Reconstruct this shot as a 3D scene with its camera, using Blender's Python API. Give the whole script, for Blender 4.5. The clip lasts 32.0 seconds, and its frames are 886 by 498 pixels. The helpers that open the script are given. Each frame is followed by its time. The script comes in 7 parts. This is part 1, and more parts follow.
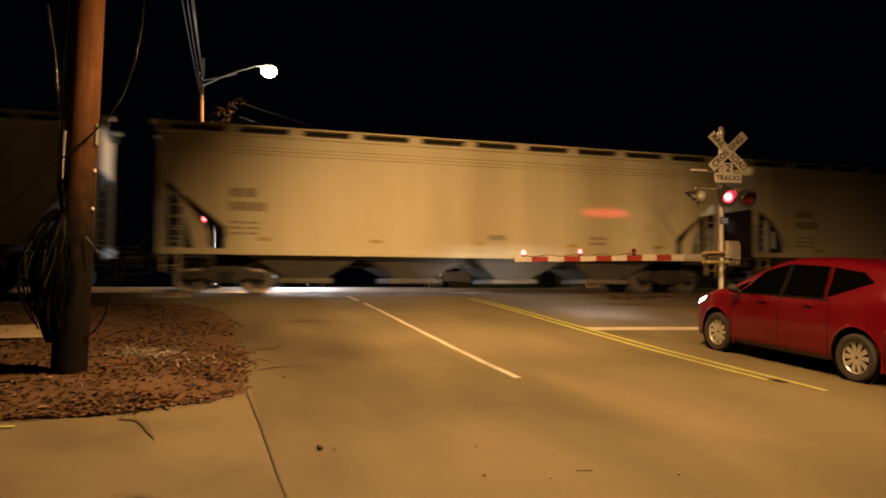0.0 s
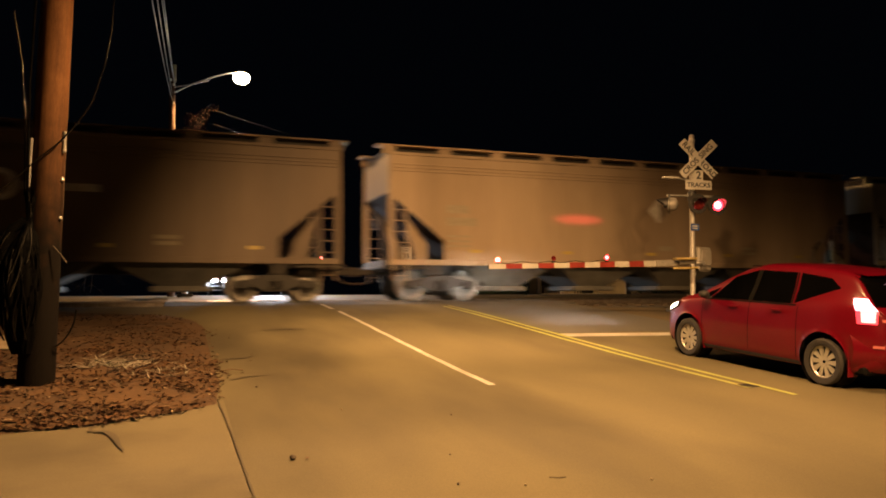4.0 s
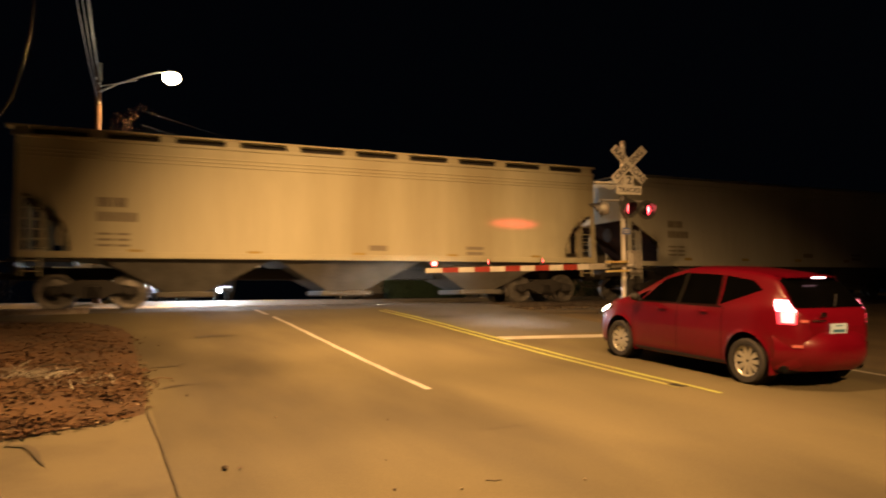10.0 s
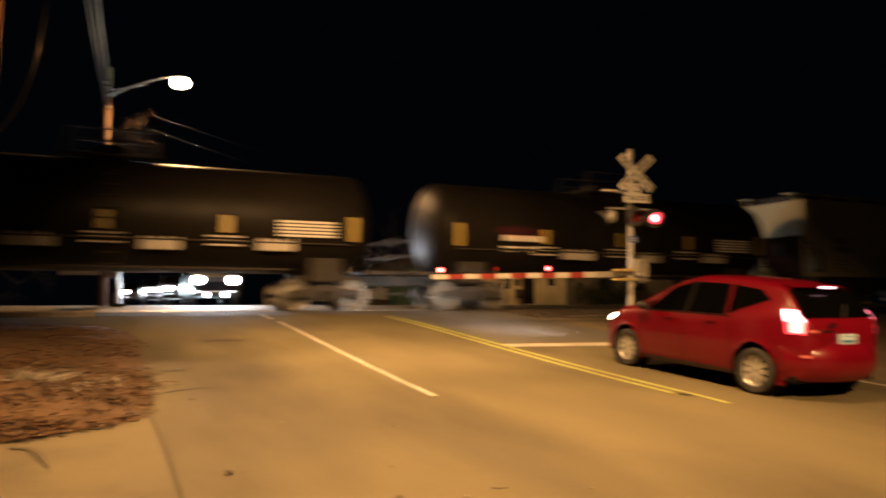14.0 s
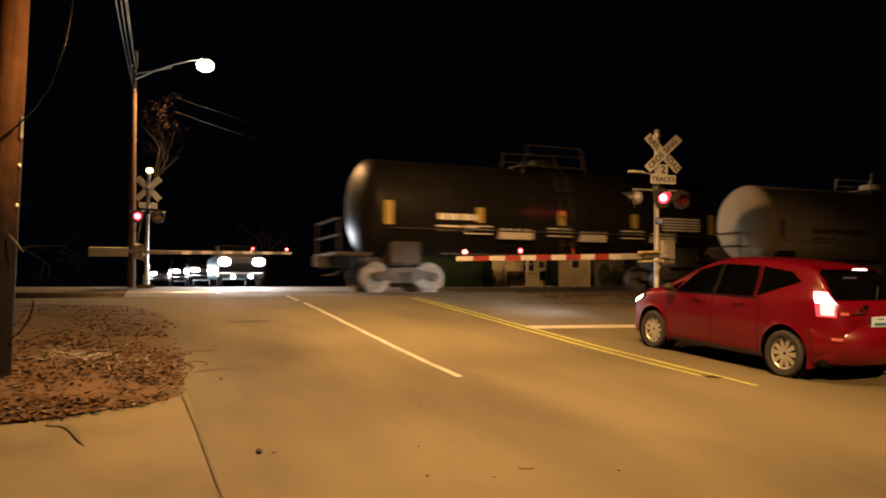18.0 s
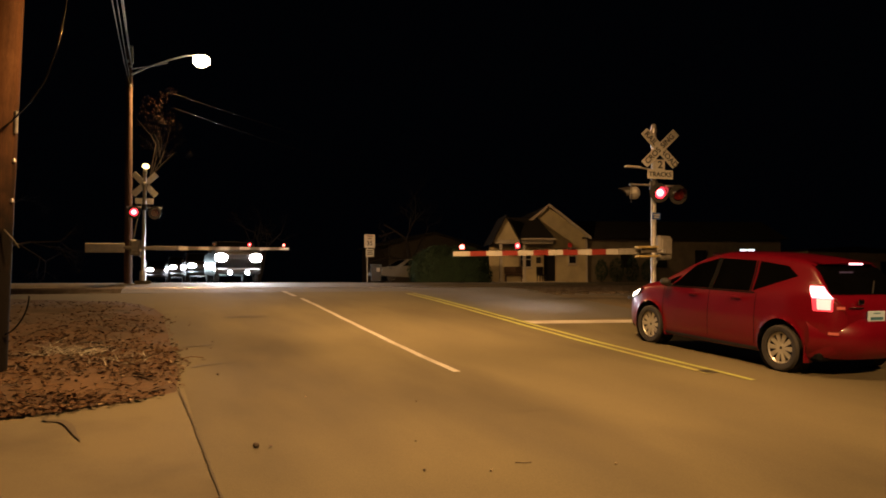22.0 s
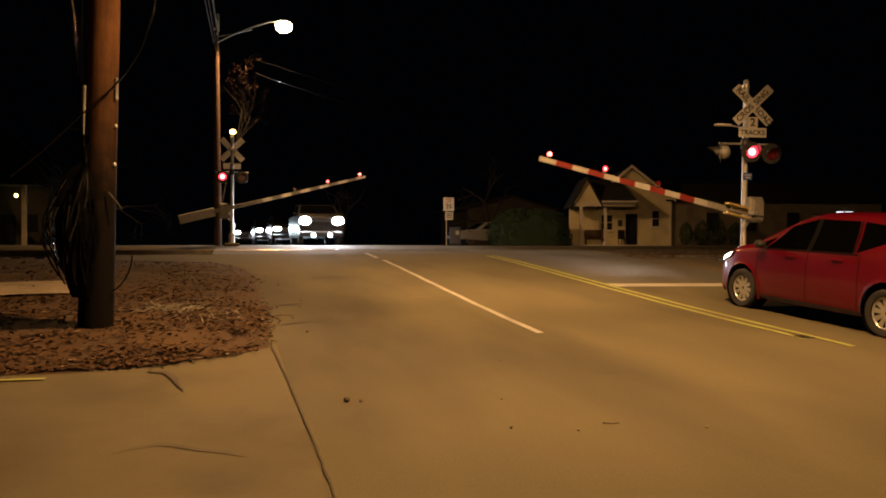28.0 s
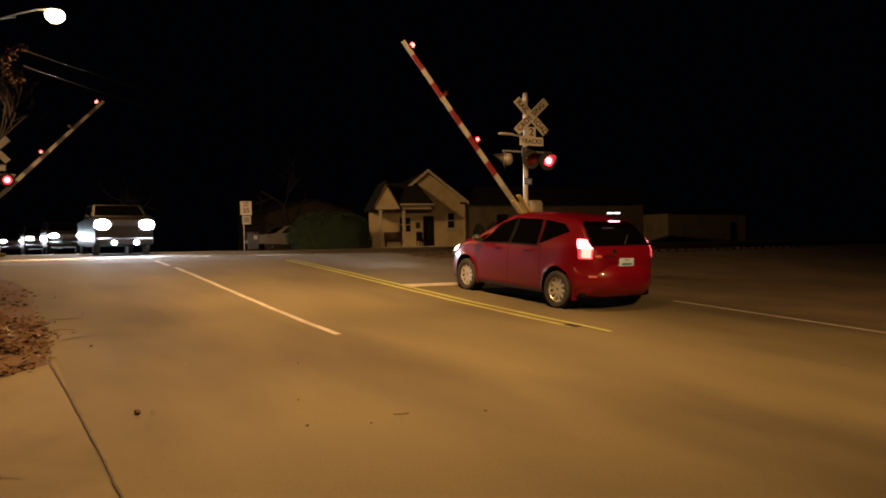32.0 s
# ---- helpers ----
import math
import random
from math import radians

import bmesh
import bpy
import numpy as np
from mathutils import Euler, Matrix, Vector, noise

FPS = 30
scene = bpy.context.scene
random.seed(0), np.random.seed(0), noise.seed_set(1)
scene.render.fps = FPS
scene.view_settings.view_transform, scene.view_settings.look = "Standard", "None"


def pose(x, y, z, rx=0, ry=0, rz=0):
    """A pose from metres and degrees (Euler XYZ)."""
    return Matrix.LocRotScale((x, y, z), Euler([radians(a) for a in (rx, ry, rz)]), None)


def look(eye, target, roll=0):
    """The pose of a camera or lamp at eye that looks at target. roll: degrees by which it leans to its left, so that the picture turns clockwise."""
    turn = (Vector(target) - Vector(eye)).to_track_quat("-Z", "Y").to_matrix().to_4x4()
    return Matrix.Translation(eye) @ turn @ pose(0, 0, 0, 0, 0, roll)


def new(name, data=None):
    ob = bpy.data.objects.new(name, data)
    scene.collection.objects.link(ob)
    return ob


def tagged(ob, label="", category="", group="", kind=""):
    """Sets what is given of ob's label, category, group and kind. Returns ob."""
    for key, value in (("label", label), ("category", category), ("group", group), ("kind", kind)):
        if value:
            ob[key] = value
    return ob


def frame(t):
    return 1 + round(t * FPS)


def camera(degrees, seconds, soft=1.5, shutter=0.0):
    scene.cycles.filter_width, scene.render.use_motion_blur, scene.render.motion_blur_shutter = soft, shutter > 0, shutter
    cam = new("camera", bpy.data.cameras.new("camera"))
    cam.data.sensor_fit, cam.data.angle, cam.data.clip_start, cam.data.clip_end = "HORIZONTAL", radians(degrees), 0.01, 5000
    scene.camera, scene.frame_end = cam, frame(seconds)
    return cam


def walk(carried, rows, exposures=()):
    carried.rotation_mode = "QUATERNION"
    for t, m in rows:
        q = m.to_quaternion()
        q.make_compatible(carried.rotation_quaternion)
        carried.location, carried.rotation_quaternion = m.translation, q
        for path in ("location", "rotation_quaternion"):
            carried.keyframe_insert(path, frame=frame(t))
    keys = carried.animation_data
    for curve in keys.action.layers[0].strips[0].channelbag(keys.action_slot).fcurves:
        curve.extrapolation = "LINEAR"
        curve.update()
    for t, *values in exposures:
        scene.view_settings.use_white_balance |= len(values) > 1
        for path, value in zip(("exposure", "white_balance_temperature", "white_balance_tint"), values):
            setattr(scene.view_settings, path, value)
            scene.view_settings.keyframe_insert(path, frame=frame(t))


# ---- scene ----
# camera: hand-held, standing at the road's edge
cam = camera(62.32, 32.0, soft=1.8, shutter=0.7)
PATH = [
    (0.0, 0.000, -0.000, 1.600, -18.00, 3.00, 0.10),
    (0.5, 0.015, 0.002, 1.608, -18.76, 2.95, -0.11),
    (1.0, 0.010, -0.004, 1.606, -19.13, 2.85, -0.11),
    (1.5, 0.009, 0.018, 1.606, -19.67, 2.68, -0.12),
    (2.0, 0.017, 0.013, 1.614, -20.25, 2.71, -0.13),
    (2.5, 0.020, 0.013, 1.604, -20.47, 3.04, -0.12),
    (3.0, 0.007, -0.005, 1.603, -20.61, 3.20, -0.16),
    (3.5, 0.006, -0.007, 1.604, -20.34, 3.39, -0.20),
    (4.0, 0.011, -0.008, 1.609, -19.96, 3.54, -0.26),
    (4.5, 0.010, -0.018, 1.608, -19.67, 3.56, -0.32),
    (6.5, 0.005, 0.017, 1.605, -19.90, 3.53, -0.19),
    (7.0, 0.005, 0.010, 1.602, -19.99, 3.51, -0.24),
    (7.5, 0.012, 0.005, 1.605, -20.12, 3.59, -0.36),
    (8.0, 0.014, 0.005, 1.609, -20.24, 3.64, -0.46),
    (8.5, 0.016, 0.021, 1.607, -20.42, 3.49, -0.60),
    (9.0, 0.017, 0.008, 1.616, -21.29, 3.47, -0.68),
    (9.5, 0.017, 0.004, 1.606, -22.12, 3.58, -0.73),
    (10.0, 0.020, -0.007, 1.616, -24.90, 3.79, -0.72),
    (10.5, 0.053, -0.129, 1.624, -29.22, 3.84, -0.69),
    (11.0, 0.055, -0.141, 1.634, -30.71, 4.00, -0.64),
    (11.5, 0.042, -0.105, 1.624, -31.13, 4.04, -0.54),
    (12.0, 0.043, -0.101, 1.629, -31.14, 3.99, -0.63),
    (12.5, 0.037, -0.133, 1.630, -30.36, 4.08, -0.75),
    (13.0, 0.032, -0.113, 1.623, -29.57, 4.29, -0.83),
    (13.5, 0.026, -0.080, 1.634, -28.88, 4.20, -0.87),
    (14.0, 0.017, 0.020, 1.608, -24.46, 4.33, -0.14),
    (14.5, -0.025, 0.098, 1.580, -14.29, 4.88, 1.30),
    (16.5, -0.010, 0.045, 1.604, -17.06, 3.45, 0.85),
    (17.0, 0.000, 0.027, 1.608, -19.60, 3.05, 0.38),
    (17.5, -0.001, 0.048, 1.603, -21.81, 2.90, -0.01),
    (18.0, -0.006, 0.041, 1.602, -22.64, 2.93, -0.03),
    (18.5, 0.013, -0.033, 1.626, -25.38, 3.48, -0.03),
    (19.0, 0.009, -0.092, 1.632, -27.18, 3.68, -0.34),
    (19.5, 0.019, -0.035, 1.622, -27.21, 3.64, -0.44),
    (20.0, 0.017, 0.003, 1.614, -26.11, 3.54, -0.70),
    (20.5, 0.003, 0.030, 1.611, -24.73, 3.50, -0.60),
    (21.0, 0.003, 0.009, 1.607, -23.77, 3.33, -0.46),
    (21.5, 0.005, 0.024, 1.599, -23.24, 3.03, -0.35),
    (22.0, 0.001, 0.048, 1.592, -22.86, 2.60, -0.12),
    (22.5, 0.001, 0.039, 1.593, -22.53, 2.32, -0.09),
    (23.0, -0.004, 0.038, 1.589, -22.47, 2.23, -0.15),
    (23.5, -0.002, 0.032, 1.585, -22.44, 2.21, -0.35),
    (24.0, 0.001, 0.027, 1.594, -22.23, 2.08, -0.63),
    (24.5, -0.011, 0.024, 1.591, -21.96, 2.10, -0.76),
    (26.5, -0.048, 0.012, 1.577, -20.45, 1.22, 0.11),
    (27.0, -0.045, 0.030, 1.582, -18.83, 0.25, 0.09),
    (27.5, -0.056, 0.094, 1.559, -17.56, 0.19, 0.04),
    (28.0, -0.059, 0.080, 1.560, -16.78, -0.24, 0.03),
    (28.5, -0.051, 0.089, 1.556, -16.14, -0.60, 0.22),
    (29.0, -0.058, 0.089, 1.553, -15.85, -1.02, 0.38),
    (29.5, -0.058, 0.076, 1.564, -15.36, -1.07, 0.41),
    (30.0, -0.062, 0.103, 1.558, -15.39, -0.99, 0.33),
    (30.5, -0.077, 0.127, 1.553, -16.95, -0.91, 0.12),
    (31.0, -0.110, 0.023, 1.574, -27.16, -0.70, -0.66),
    (31.5, -0.126, -0.112, 1.599, -32.87, -0.34, -0.97),
    (32.0, -0.106, -0.224, 1.574, -32.15, -0.18, -1.20),
]


def aim(x, y, z, yaw, pitch, roll):
    return Matrix.Translation((x, y, z)) @ pose(0, 0, 0, 90 + pitch, 0, yaw) @ pose(0, 0, 0, 0, 0, roll)


# the phone brightens its picture while the dark train passes, and darkens it for the head lamps
walk(cam, [(t, aim(*r)) for t, *r in PATH], [(0, -0.1), (3, 0.12), (5, 0.3), (7, 0.3), (9, 0.2), (10, 0.25), (12, 0.2), (14, 0.35), (17, 0.0), (18, 0.1), (20, -0.2), (24, -0.4), (28, -0.52), (30, -0.65), (31, -0.65), (32, -0.45)])

# ---- night sky and lamps ----
world = bpy.data.worlds.new("night")
world.use_nodes = True
scene.world = world
bg = world.node_tree.nodes["Background"]
bg.inputs["Color"].default_value = (0.10, 0.13, 0.22, 1)
bg.inputs["Strength"].default_value = 0.005
scene.view_settings.exposure = 0.0
SODIUM = (1.0, 0.53, 0.20)


# the lamp on the utility pole's assumed long arm, out of view above, an unseen one added behind the viewer, and the one
# across the tracks
LAMP_NEAR, LAMP_REAR = (3.3, 6.7, 8.3), (5.0, -6.0, 8.8)


def street_light(name, place, target, watts, size, angle, blend):
    data = bpy.data.lights.new(name, "SPOT")
    data.energy, data.color, data.shadow_soft_size, data.spot_size, data.spot_blend = watts, SODIUM, size, radians(angle), blend
    new(name, data).matrix_world = look(place, target)


# the luminaire throws one lobe along the road and one on the ground below it
street_light("street_light_throw", LAMP_NEAR, (6.2, 15.5, 2.3), 14300, 0.2, 77, 1.0)
street_light("street_light_down", LAMP_NEAR, (2.0, 7.6, 0.0), 9600, 0.2, 114, 1.0)
# added to light the hatchback's rear and the road beside it
street_light("assumed_light_rear", LAMP_REAR, (10.4, 5.6, 0.0), 13500, 0.25, 62, 1.0)
street_light("street_light_far", (2.60, 32.85, 10.75), (4.6, 33.4, 0.0), 6500, 0.14, 168, 0.12)

# ---- materials ----
def nodes_of(name):
    m = bpy.data.materials.new(name)
    m.use_nodes = True
    nt = m.node_tree
    return m, nt, nt.nodes["Principled BSDF"]


def surf(name, a, b, rough=0.7, metal=0.0, scale=6.0, fine=60.0, bump=0.15, spot=0.5, coat=0.0, per_object=0.0, world_space=False, dirt=None, dirt_amount=0.0, stretch=(1, 1, 1), gloss=0.5):
    """Two colours mixed by a coarse and a fine noise, with relief, uneven gloss and stains."""
    m, nt, p = nodes_of(name)
    n, link = nt.nodes, nt.links
    co = n.new("ShaderNodeTexCoord")
    mp = n.new("ShaderNodeMapping")
    mp.inputs["Scale"].default_value = stretch
    if world_space:
        ge = n.new("ShaderNodeNewGeometry")
        link.new(ge.outputs["Position"], mp.inputs["Vector"])
    else:
        link.new(co.outputs["Object"], mp.inputs["Vector"])
    n1, n2 = n.new("ShaderNodeTexNoise"), n.new("ShaderNodeTexNoise")
    n1.inputs["Scale"].default_value, n2.inputs["Scale"].default_value = scale, fine
    n1.inputs["Detail"].default_value, n2.inputs["Detail"].default_value = 6, 4
    for q in (n1, n2):
        link.new(mp.outputs["Vector"], q.inputs["Vector"])
    add = n.new("ShaderNodeMath")
    add.operation = "MULTIPLY_ADD"
    link.new(n2.outputs["Fac"], add.inputs[0])
    add.inputs[1].default_value = 0.5
    half = n.new("ShaderNodeMath")
    half.operation = "MULTIPLY"
    half.inputs[1].default_value = 0.75
    link.new(n1.outputs["Fac"], half.inputs[0])
    link.new(half.outputs[0], add.inputs[2])
    ramp = n.new("ShaderNodeValToRGB")
    ramp.color_ramp.elements[0].position, ramp.color_ramp.elements[1].position = 0.5 - 0.25 * spot, 0.72 + 0.1 * spot
    ramp.color_ramp.elements[0].color, ramp.color_ramp.elements[1].color = (*a, 1), (*b, 1)
    link.new(add.outputs[0], ramp.inputs["Fac"])
    col = ramp.outputs["Color"]
    if dirt:
        n3 = n.new("ShaderNodeTexNoise")
        n3.inputs["Scale"].default_value, n3.inputs["Detail"].default_value = scale * 0.35, 8
        link.new(mp.outputs["Vector"], n3.inputs["Vector"])
        r3 = n.new("ShaderNodeValToRGB")
        r3.color_ramp.elements[0].position, r3.color_ramp.elements[1].position = 0.48, 0.66
        r3.color_ramp.elements[0].color, r3.color_ramp.elements[1].color = (0, 0, 0, 1), (dirt_amount,) * 3 + (1,)
        link.new(n3.outputs["Fac"], r3.inputs["Fac"])
        mx = n.new("ShaderNodeMix")
        mx.data_type = "RGBA"
        link.new(r3.outputs["Color"], mx.inputs["Factor"])
        link.new(col, mx.inputs["A"])
        mx.inputs["B"].default_value = (*dirt, 1)
        col = mx.outputs["Result"]
    if per_object:
        oi = n.new("ShaderNodeObjectInfo")
        mr = n.new("ShaderNodeMapRange")
        mr.inputs["To Min"].default_value, mr.inputs["To Max"].default_value = 1 - per_object, 1 + per_object
        link.new(oi.outputs["Random"], mr.inputs["Value"])
        vm = n.new("ShaderNodeVectorMath")
        vm.operation = "SCALE"
        link.new(col, vm.inputs[0])
        link.new(mr.outputs[0], vm.inputs["Scale"])
        col = vm.outputs[0]
    link.new(col, p.inputs["Base Color"])
    rr = n.new("ShaderNodeMapRange")
    rr.inputs["To Min"].default_value, rr.inputs["To Max"].default_value = max(rough - 0.12, 0.03), min(rough + 0.12, 1)
    link.new(n1.outputs["Fac"], rr.inputs["Value"])
    link.new(rr.outputs[0], p.inputs["Roughness"])
    p.inputs["Metallic"].default_value = metal
    p.inputs["Specular IOR Level"].default_value = gloss
    p.inputs["Coat Weight"].default_value = coat
    p.inputs["Coat Roughness"].default_value = 0.06
    if bump:
        bu = n.new("ShaderNodeBump")
        bu.inputs["Strength"].default_value = bump
        bu.inputs["Distance"].default_value = 0.01
        link.new(add.outputs[0], bu.inputs["Height"])
        link.new(bu.outputs[0], p.inputs["Normal"])
    return m


def glow(name, color, strength):
    m, nt, p = nodes_of(name)
    p.inputs["Base Color"].default_value = (*color, 1)
    p.inputs["Emission Color"].default_value = (*color, 1)
    p.inputs["Emission Strength"].default_value = strength
    return m


ASPHALT = surf("worn_asphalt", (0.060, 0.050, 0.025), (0.122, 0.103, 0.052), 0.86, scale=0.9, fine=110, bump=0.12, world_space=True, dirt=(0.030, 0.023, 0.012), dirt_amount=0.85, stretch=(1, 0.35, 1), spot=0.8)
ASPHALT_GREY = surf("grey_asphalt", (0.063, 0.061, 0.055), (0.099, 0.095, 0.087), 0.8, scale=0.8, fine=110, bump=0.25, world_space=True, dirt=(0.039, 0.036, 0.033), dirt_amount=0.5)
CONCRETE = surf("driveway_concrete", (0.074, 0.061, 0.034), (0.115, 0.097, 0.055), 0.88, scale=1.6, fine=70, bump=0.15, world_space=True, dirt=(0.034, 0.026, 0.014), dirt_amount=0.7, spot=0.8)
SOIL = surf("soil_and_thatch", (0.022, 0.011, 0.005), (0.085, 0.045, 0.018), 0.95, scale=2.6, fine=22, bump=0.5, world_space=True, dirt=(0.045, 0.027, 0.014), dirt_amount=0.6)
GRASSY = surf("winter_grass", (0.030, 0.027, 0.013), (0.090, 0.072, 0.036), 0.95, scale=0.7, fine=30, bump=0.7, world_space=True, dirt=(0.042, 0.036, 0.018), dirt_amount=0.6)
BALLAST = surf("ballast_stone", (0.05, 0.045, 0.042), (0.14, 0.13, 0.12), 0.9, scale=9, fine=26, bump=1.0, world_space=True)
PAINT_WHITE = surf("worn_white_road_paint", (0.25, 0.24, 0.215), (0.42, 0.40, 0.36), 0.7, scale=3, fine=40, bump=0.12, world_space=True, dirt=(0.225, 0.203, 0.165), dirt_amount=0.6)
PAINT_YELLOW = surf("worn_yellow_road_paint", (0.24, 0.26, 0.06), (0.34, 0.37, 0.10), 0.7, scale=3, fine=40, bump=0.12, world_space=True, dirt=(0.247, 0.180, 0.075), dirt_amount=0.6)
SEAM_FILL = surf("worn_tar_seam", (0.030, 0.024, 0.014), (0.060, 0.048, 0.028), 0.85, scale=6, world_space=True)
DARK_CRACK = surf("tar_seam", (0.036, 0.029, 0.017), (0.066, 0.053, 0.032), 0.8, scale=6, world_space=True)
STEEL_RAIL = surf("rail_steel", (0.20, 0.16, 0.13), (0.42, 0.38, 0.34), 0.35, metal=0.9, scale=5, fine=60, bump=0.1)
TIE_WOOD = surf("creosoted_tie", (0.04, 0.03, 0.022), (0.11, 0.085, 0.06), 0.9, scale=5, fine=60, bump=0.5, per_object=0.3)
RUBBER_PANEL = surf("crossing_panel", (0.10, 0.095, 0.09), (0.20, 0.19, 0.175), 0.8, scale=4, fine=60, bump=0.3, world_space=True)
POLE_WOOD = surf("weathered_pole_wood", (0.030, 0.012, 0.005), (0.078, 0.035, 0.015), 0.85, scale=2.5, fine=30, bump=0.6, stretch=(6, 6, 0.5), dirt=(0.042, 0.024, 0.015), dirt_amount=0.7)
def shaded_pole(name, wood, tar, low, high):
    """Pole wood with painted shade: the dark tone tar thins out upwards with a ragged border."""
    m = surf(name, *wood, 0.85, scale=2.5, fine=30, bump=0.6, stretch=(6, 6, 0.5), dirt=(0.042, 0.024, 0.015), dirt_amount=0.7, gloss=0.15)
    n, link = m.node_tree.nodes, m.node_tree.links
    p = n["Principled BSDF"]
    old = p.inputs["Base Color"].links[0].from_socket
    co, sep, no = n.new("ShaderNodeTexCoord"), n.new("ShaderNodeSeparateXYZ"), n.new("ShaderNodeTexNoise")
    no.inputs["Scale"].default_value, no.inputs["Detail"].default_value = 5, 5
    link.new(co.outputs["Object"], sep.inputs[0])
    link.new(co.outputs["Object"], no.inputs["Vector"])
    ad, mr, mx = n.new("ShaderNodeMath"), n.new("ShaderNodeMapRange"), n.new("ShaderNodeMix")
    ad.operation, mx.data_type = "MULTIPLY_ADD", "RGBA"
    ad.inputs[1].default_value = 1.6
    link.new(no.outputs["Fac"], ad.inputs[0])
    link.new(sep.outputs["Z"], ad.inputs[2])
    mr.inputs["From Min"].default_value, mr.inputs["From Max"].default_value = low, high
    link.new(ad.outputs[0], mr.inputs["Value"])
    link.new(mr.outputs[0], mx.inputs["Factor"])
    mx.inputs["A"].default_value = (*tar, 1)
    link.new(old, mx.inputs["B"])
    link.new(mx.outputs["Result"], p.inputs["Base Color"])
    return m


POLE_SHADED = shaded_pole("shaded_pole_wood", ((0.075, 0.032, 0.013), (0.19, 0.090, 0.038)), (0.0035, 0.0023, 0.0016), 2.2, 4.8)
GALV = surf("galvanised_steel", (0.36, 0.36, 0.35), (0.58, 0.57, 0.55), 0.42, metal=0.75, scale=7, fine=50, bump=0.06)
ALU = surf("mast_aluminium", (0.45, 0.44, 0.42), (0.66, 0.64, 0.6), 0.38, metal=0.6, scale=5, fine=40, bump=0.05)
SIGN_WHITE = surf("sign_white", (0.37, 0.36, 0.325), (0.48, 0.47, 0.43), 0.5, scale=4, fine=30, bump=0.03, dirt=(0.42, 0.38, 0.30), dirt_amount=0.4)
SIGN_BLACK = surf("sign_black", (0.010, 0.010, 0.010), (0.025, 0.024, 0.022), 0.55, scale=8, bump=0.03)
SIGN_BLUE = surf("sign_blue", (0.02, 0.05, 0.20), (0.03, 0.08, 0.30), 0.5, scale=8, bump=0.03)
BLACK_PAINT = surf("black_enamel", (0.012, 0.012, 0.012), (0.03, 0.028, 0.026), 0.45, scale=6, bump=0.05)
GATE_RED = surf("gate_red_sheeting", (0.11, 0.012, 0.008), (0.18, 0.020, 0.014), 0.5, scale=5, bump=0.04)
GATE_WHITE = surf("gate_white_sheeting", (0.25, 0.24, 0.215), (0.34, 0.325, 0.29), 0.5, scale=5, bump=0.04)
CABLE = surf("black_cable", (0.0012, 0.0012, 0.0012), (0.003, 0.003, 0.003), 0.2, scale=12, bump=0.02, gloss=0.3)
WIRE_WET = surf("shiny_cable_jacket", (0.02, 0.02, 0.02), (0.05, 0.05, 0.048), 0.12, metal=0.5, scale=14, bump=0.0, gloss=1.0)
CABLE_DULL = surf("weathered_black_jacket", (0.0012, 0.0012, 0.0012), (0.003, 0.003, 0.0026), 0.85, scale=12, bump=0.3, gloss=0.03)
WIRE_SHINE = surf("bare_wire", (0.04, 0.034, 0.028), (0.10, 0.085, 0.07), 0.4, metal=0.6, scale=8, bump=0.0)
RED_LENS_ON = glow("lit_red_lens", (1.0, 0.03, 0.05), 7)
RED_LENS_HOT = glow("lit_red_lens_core", (1.0, 0.16, 0.15), 14)
RED_LENS_OFF = surf("dark_red_lens", (0.05, 0.004, 0.004), (0.10, 0.008, 0.007), 0.25, scale=10, bump=0.02, coat=0.5)
GATE_LAMP_ON = glow("lit_gate_lamp", (1.0, 0.10, 0.08), 18)

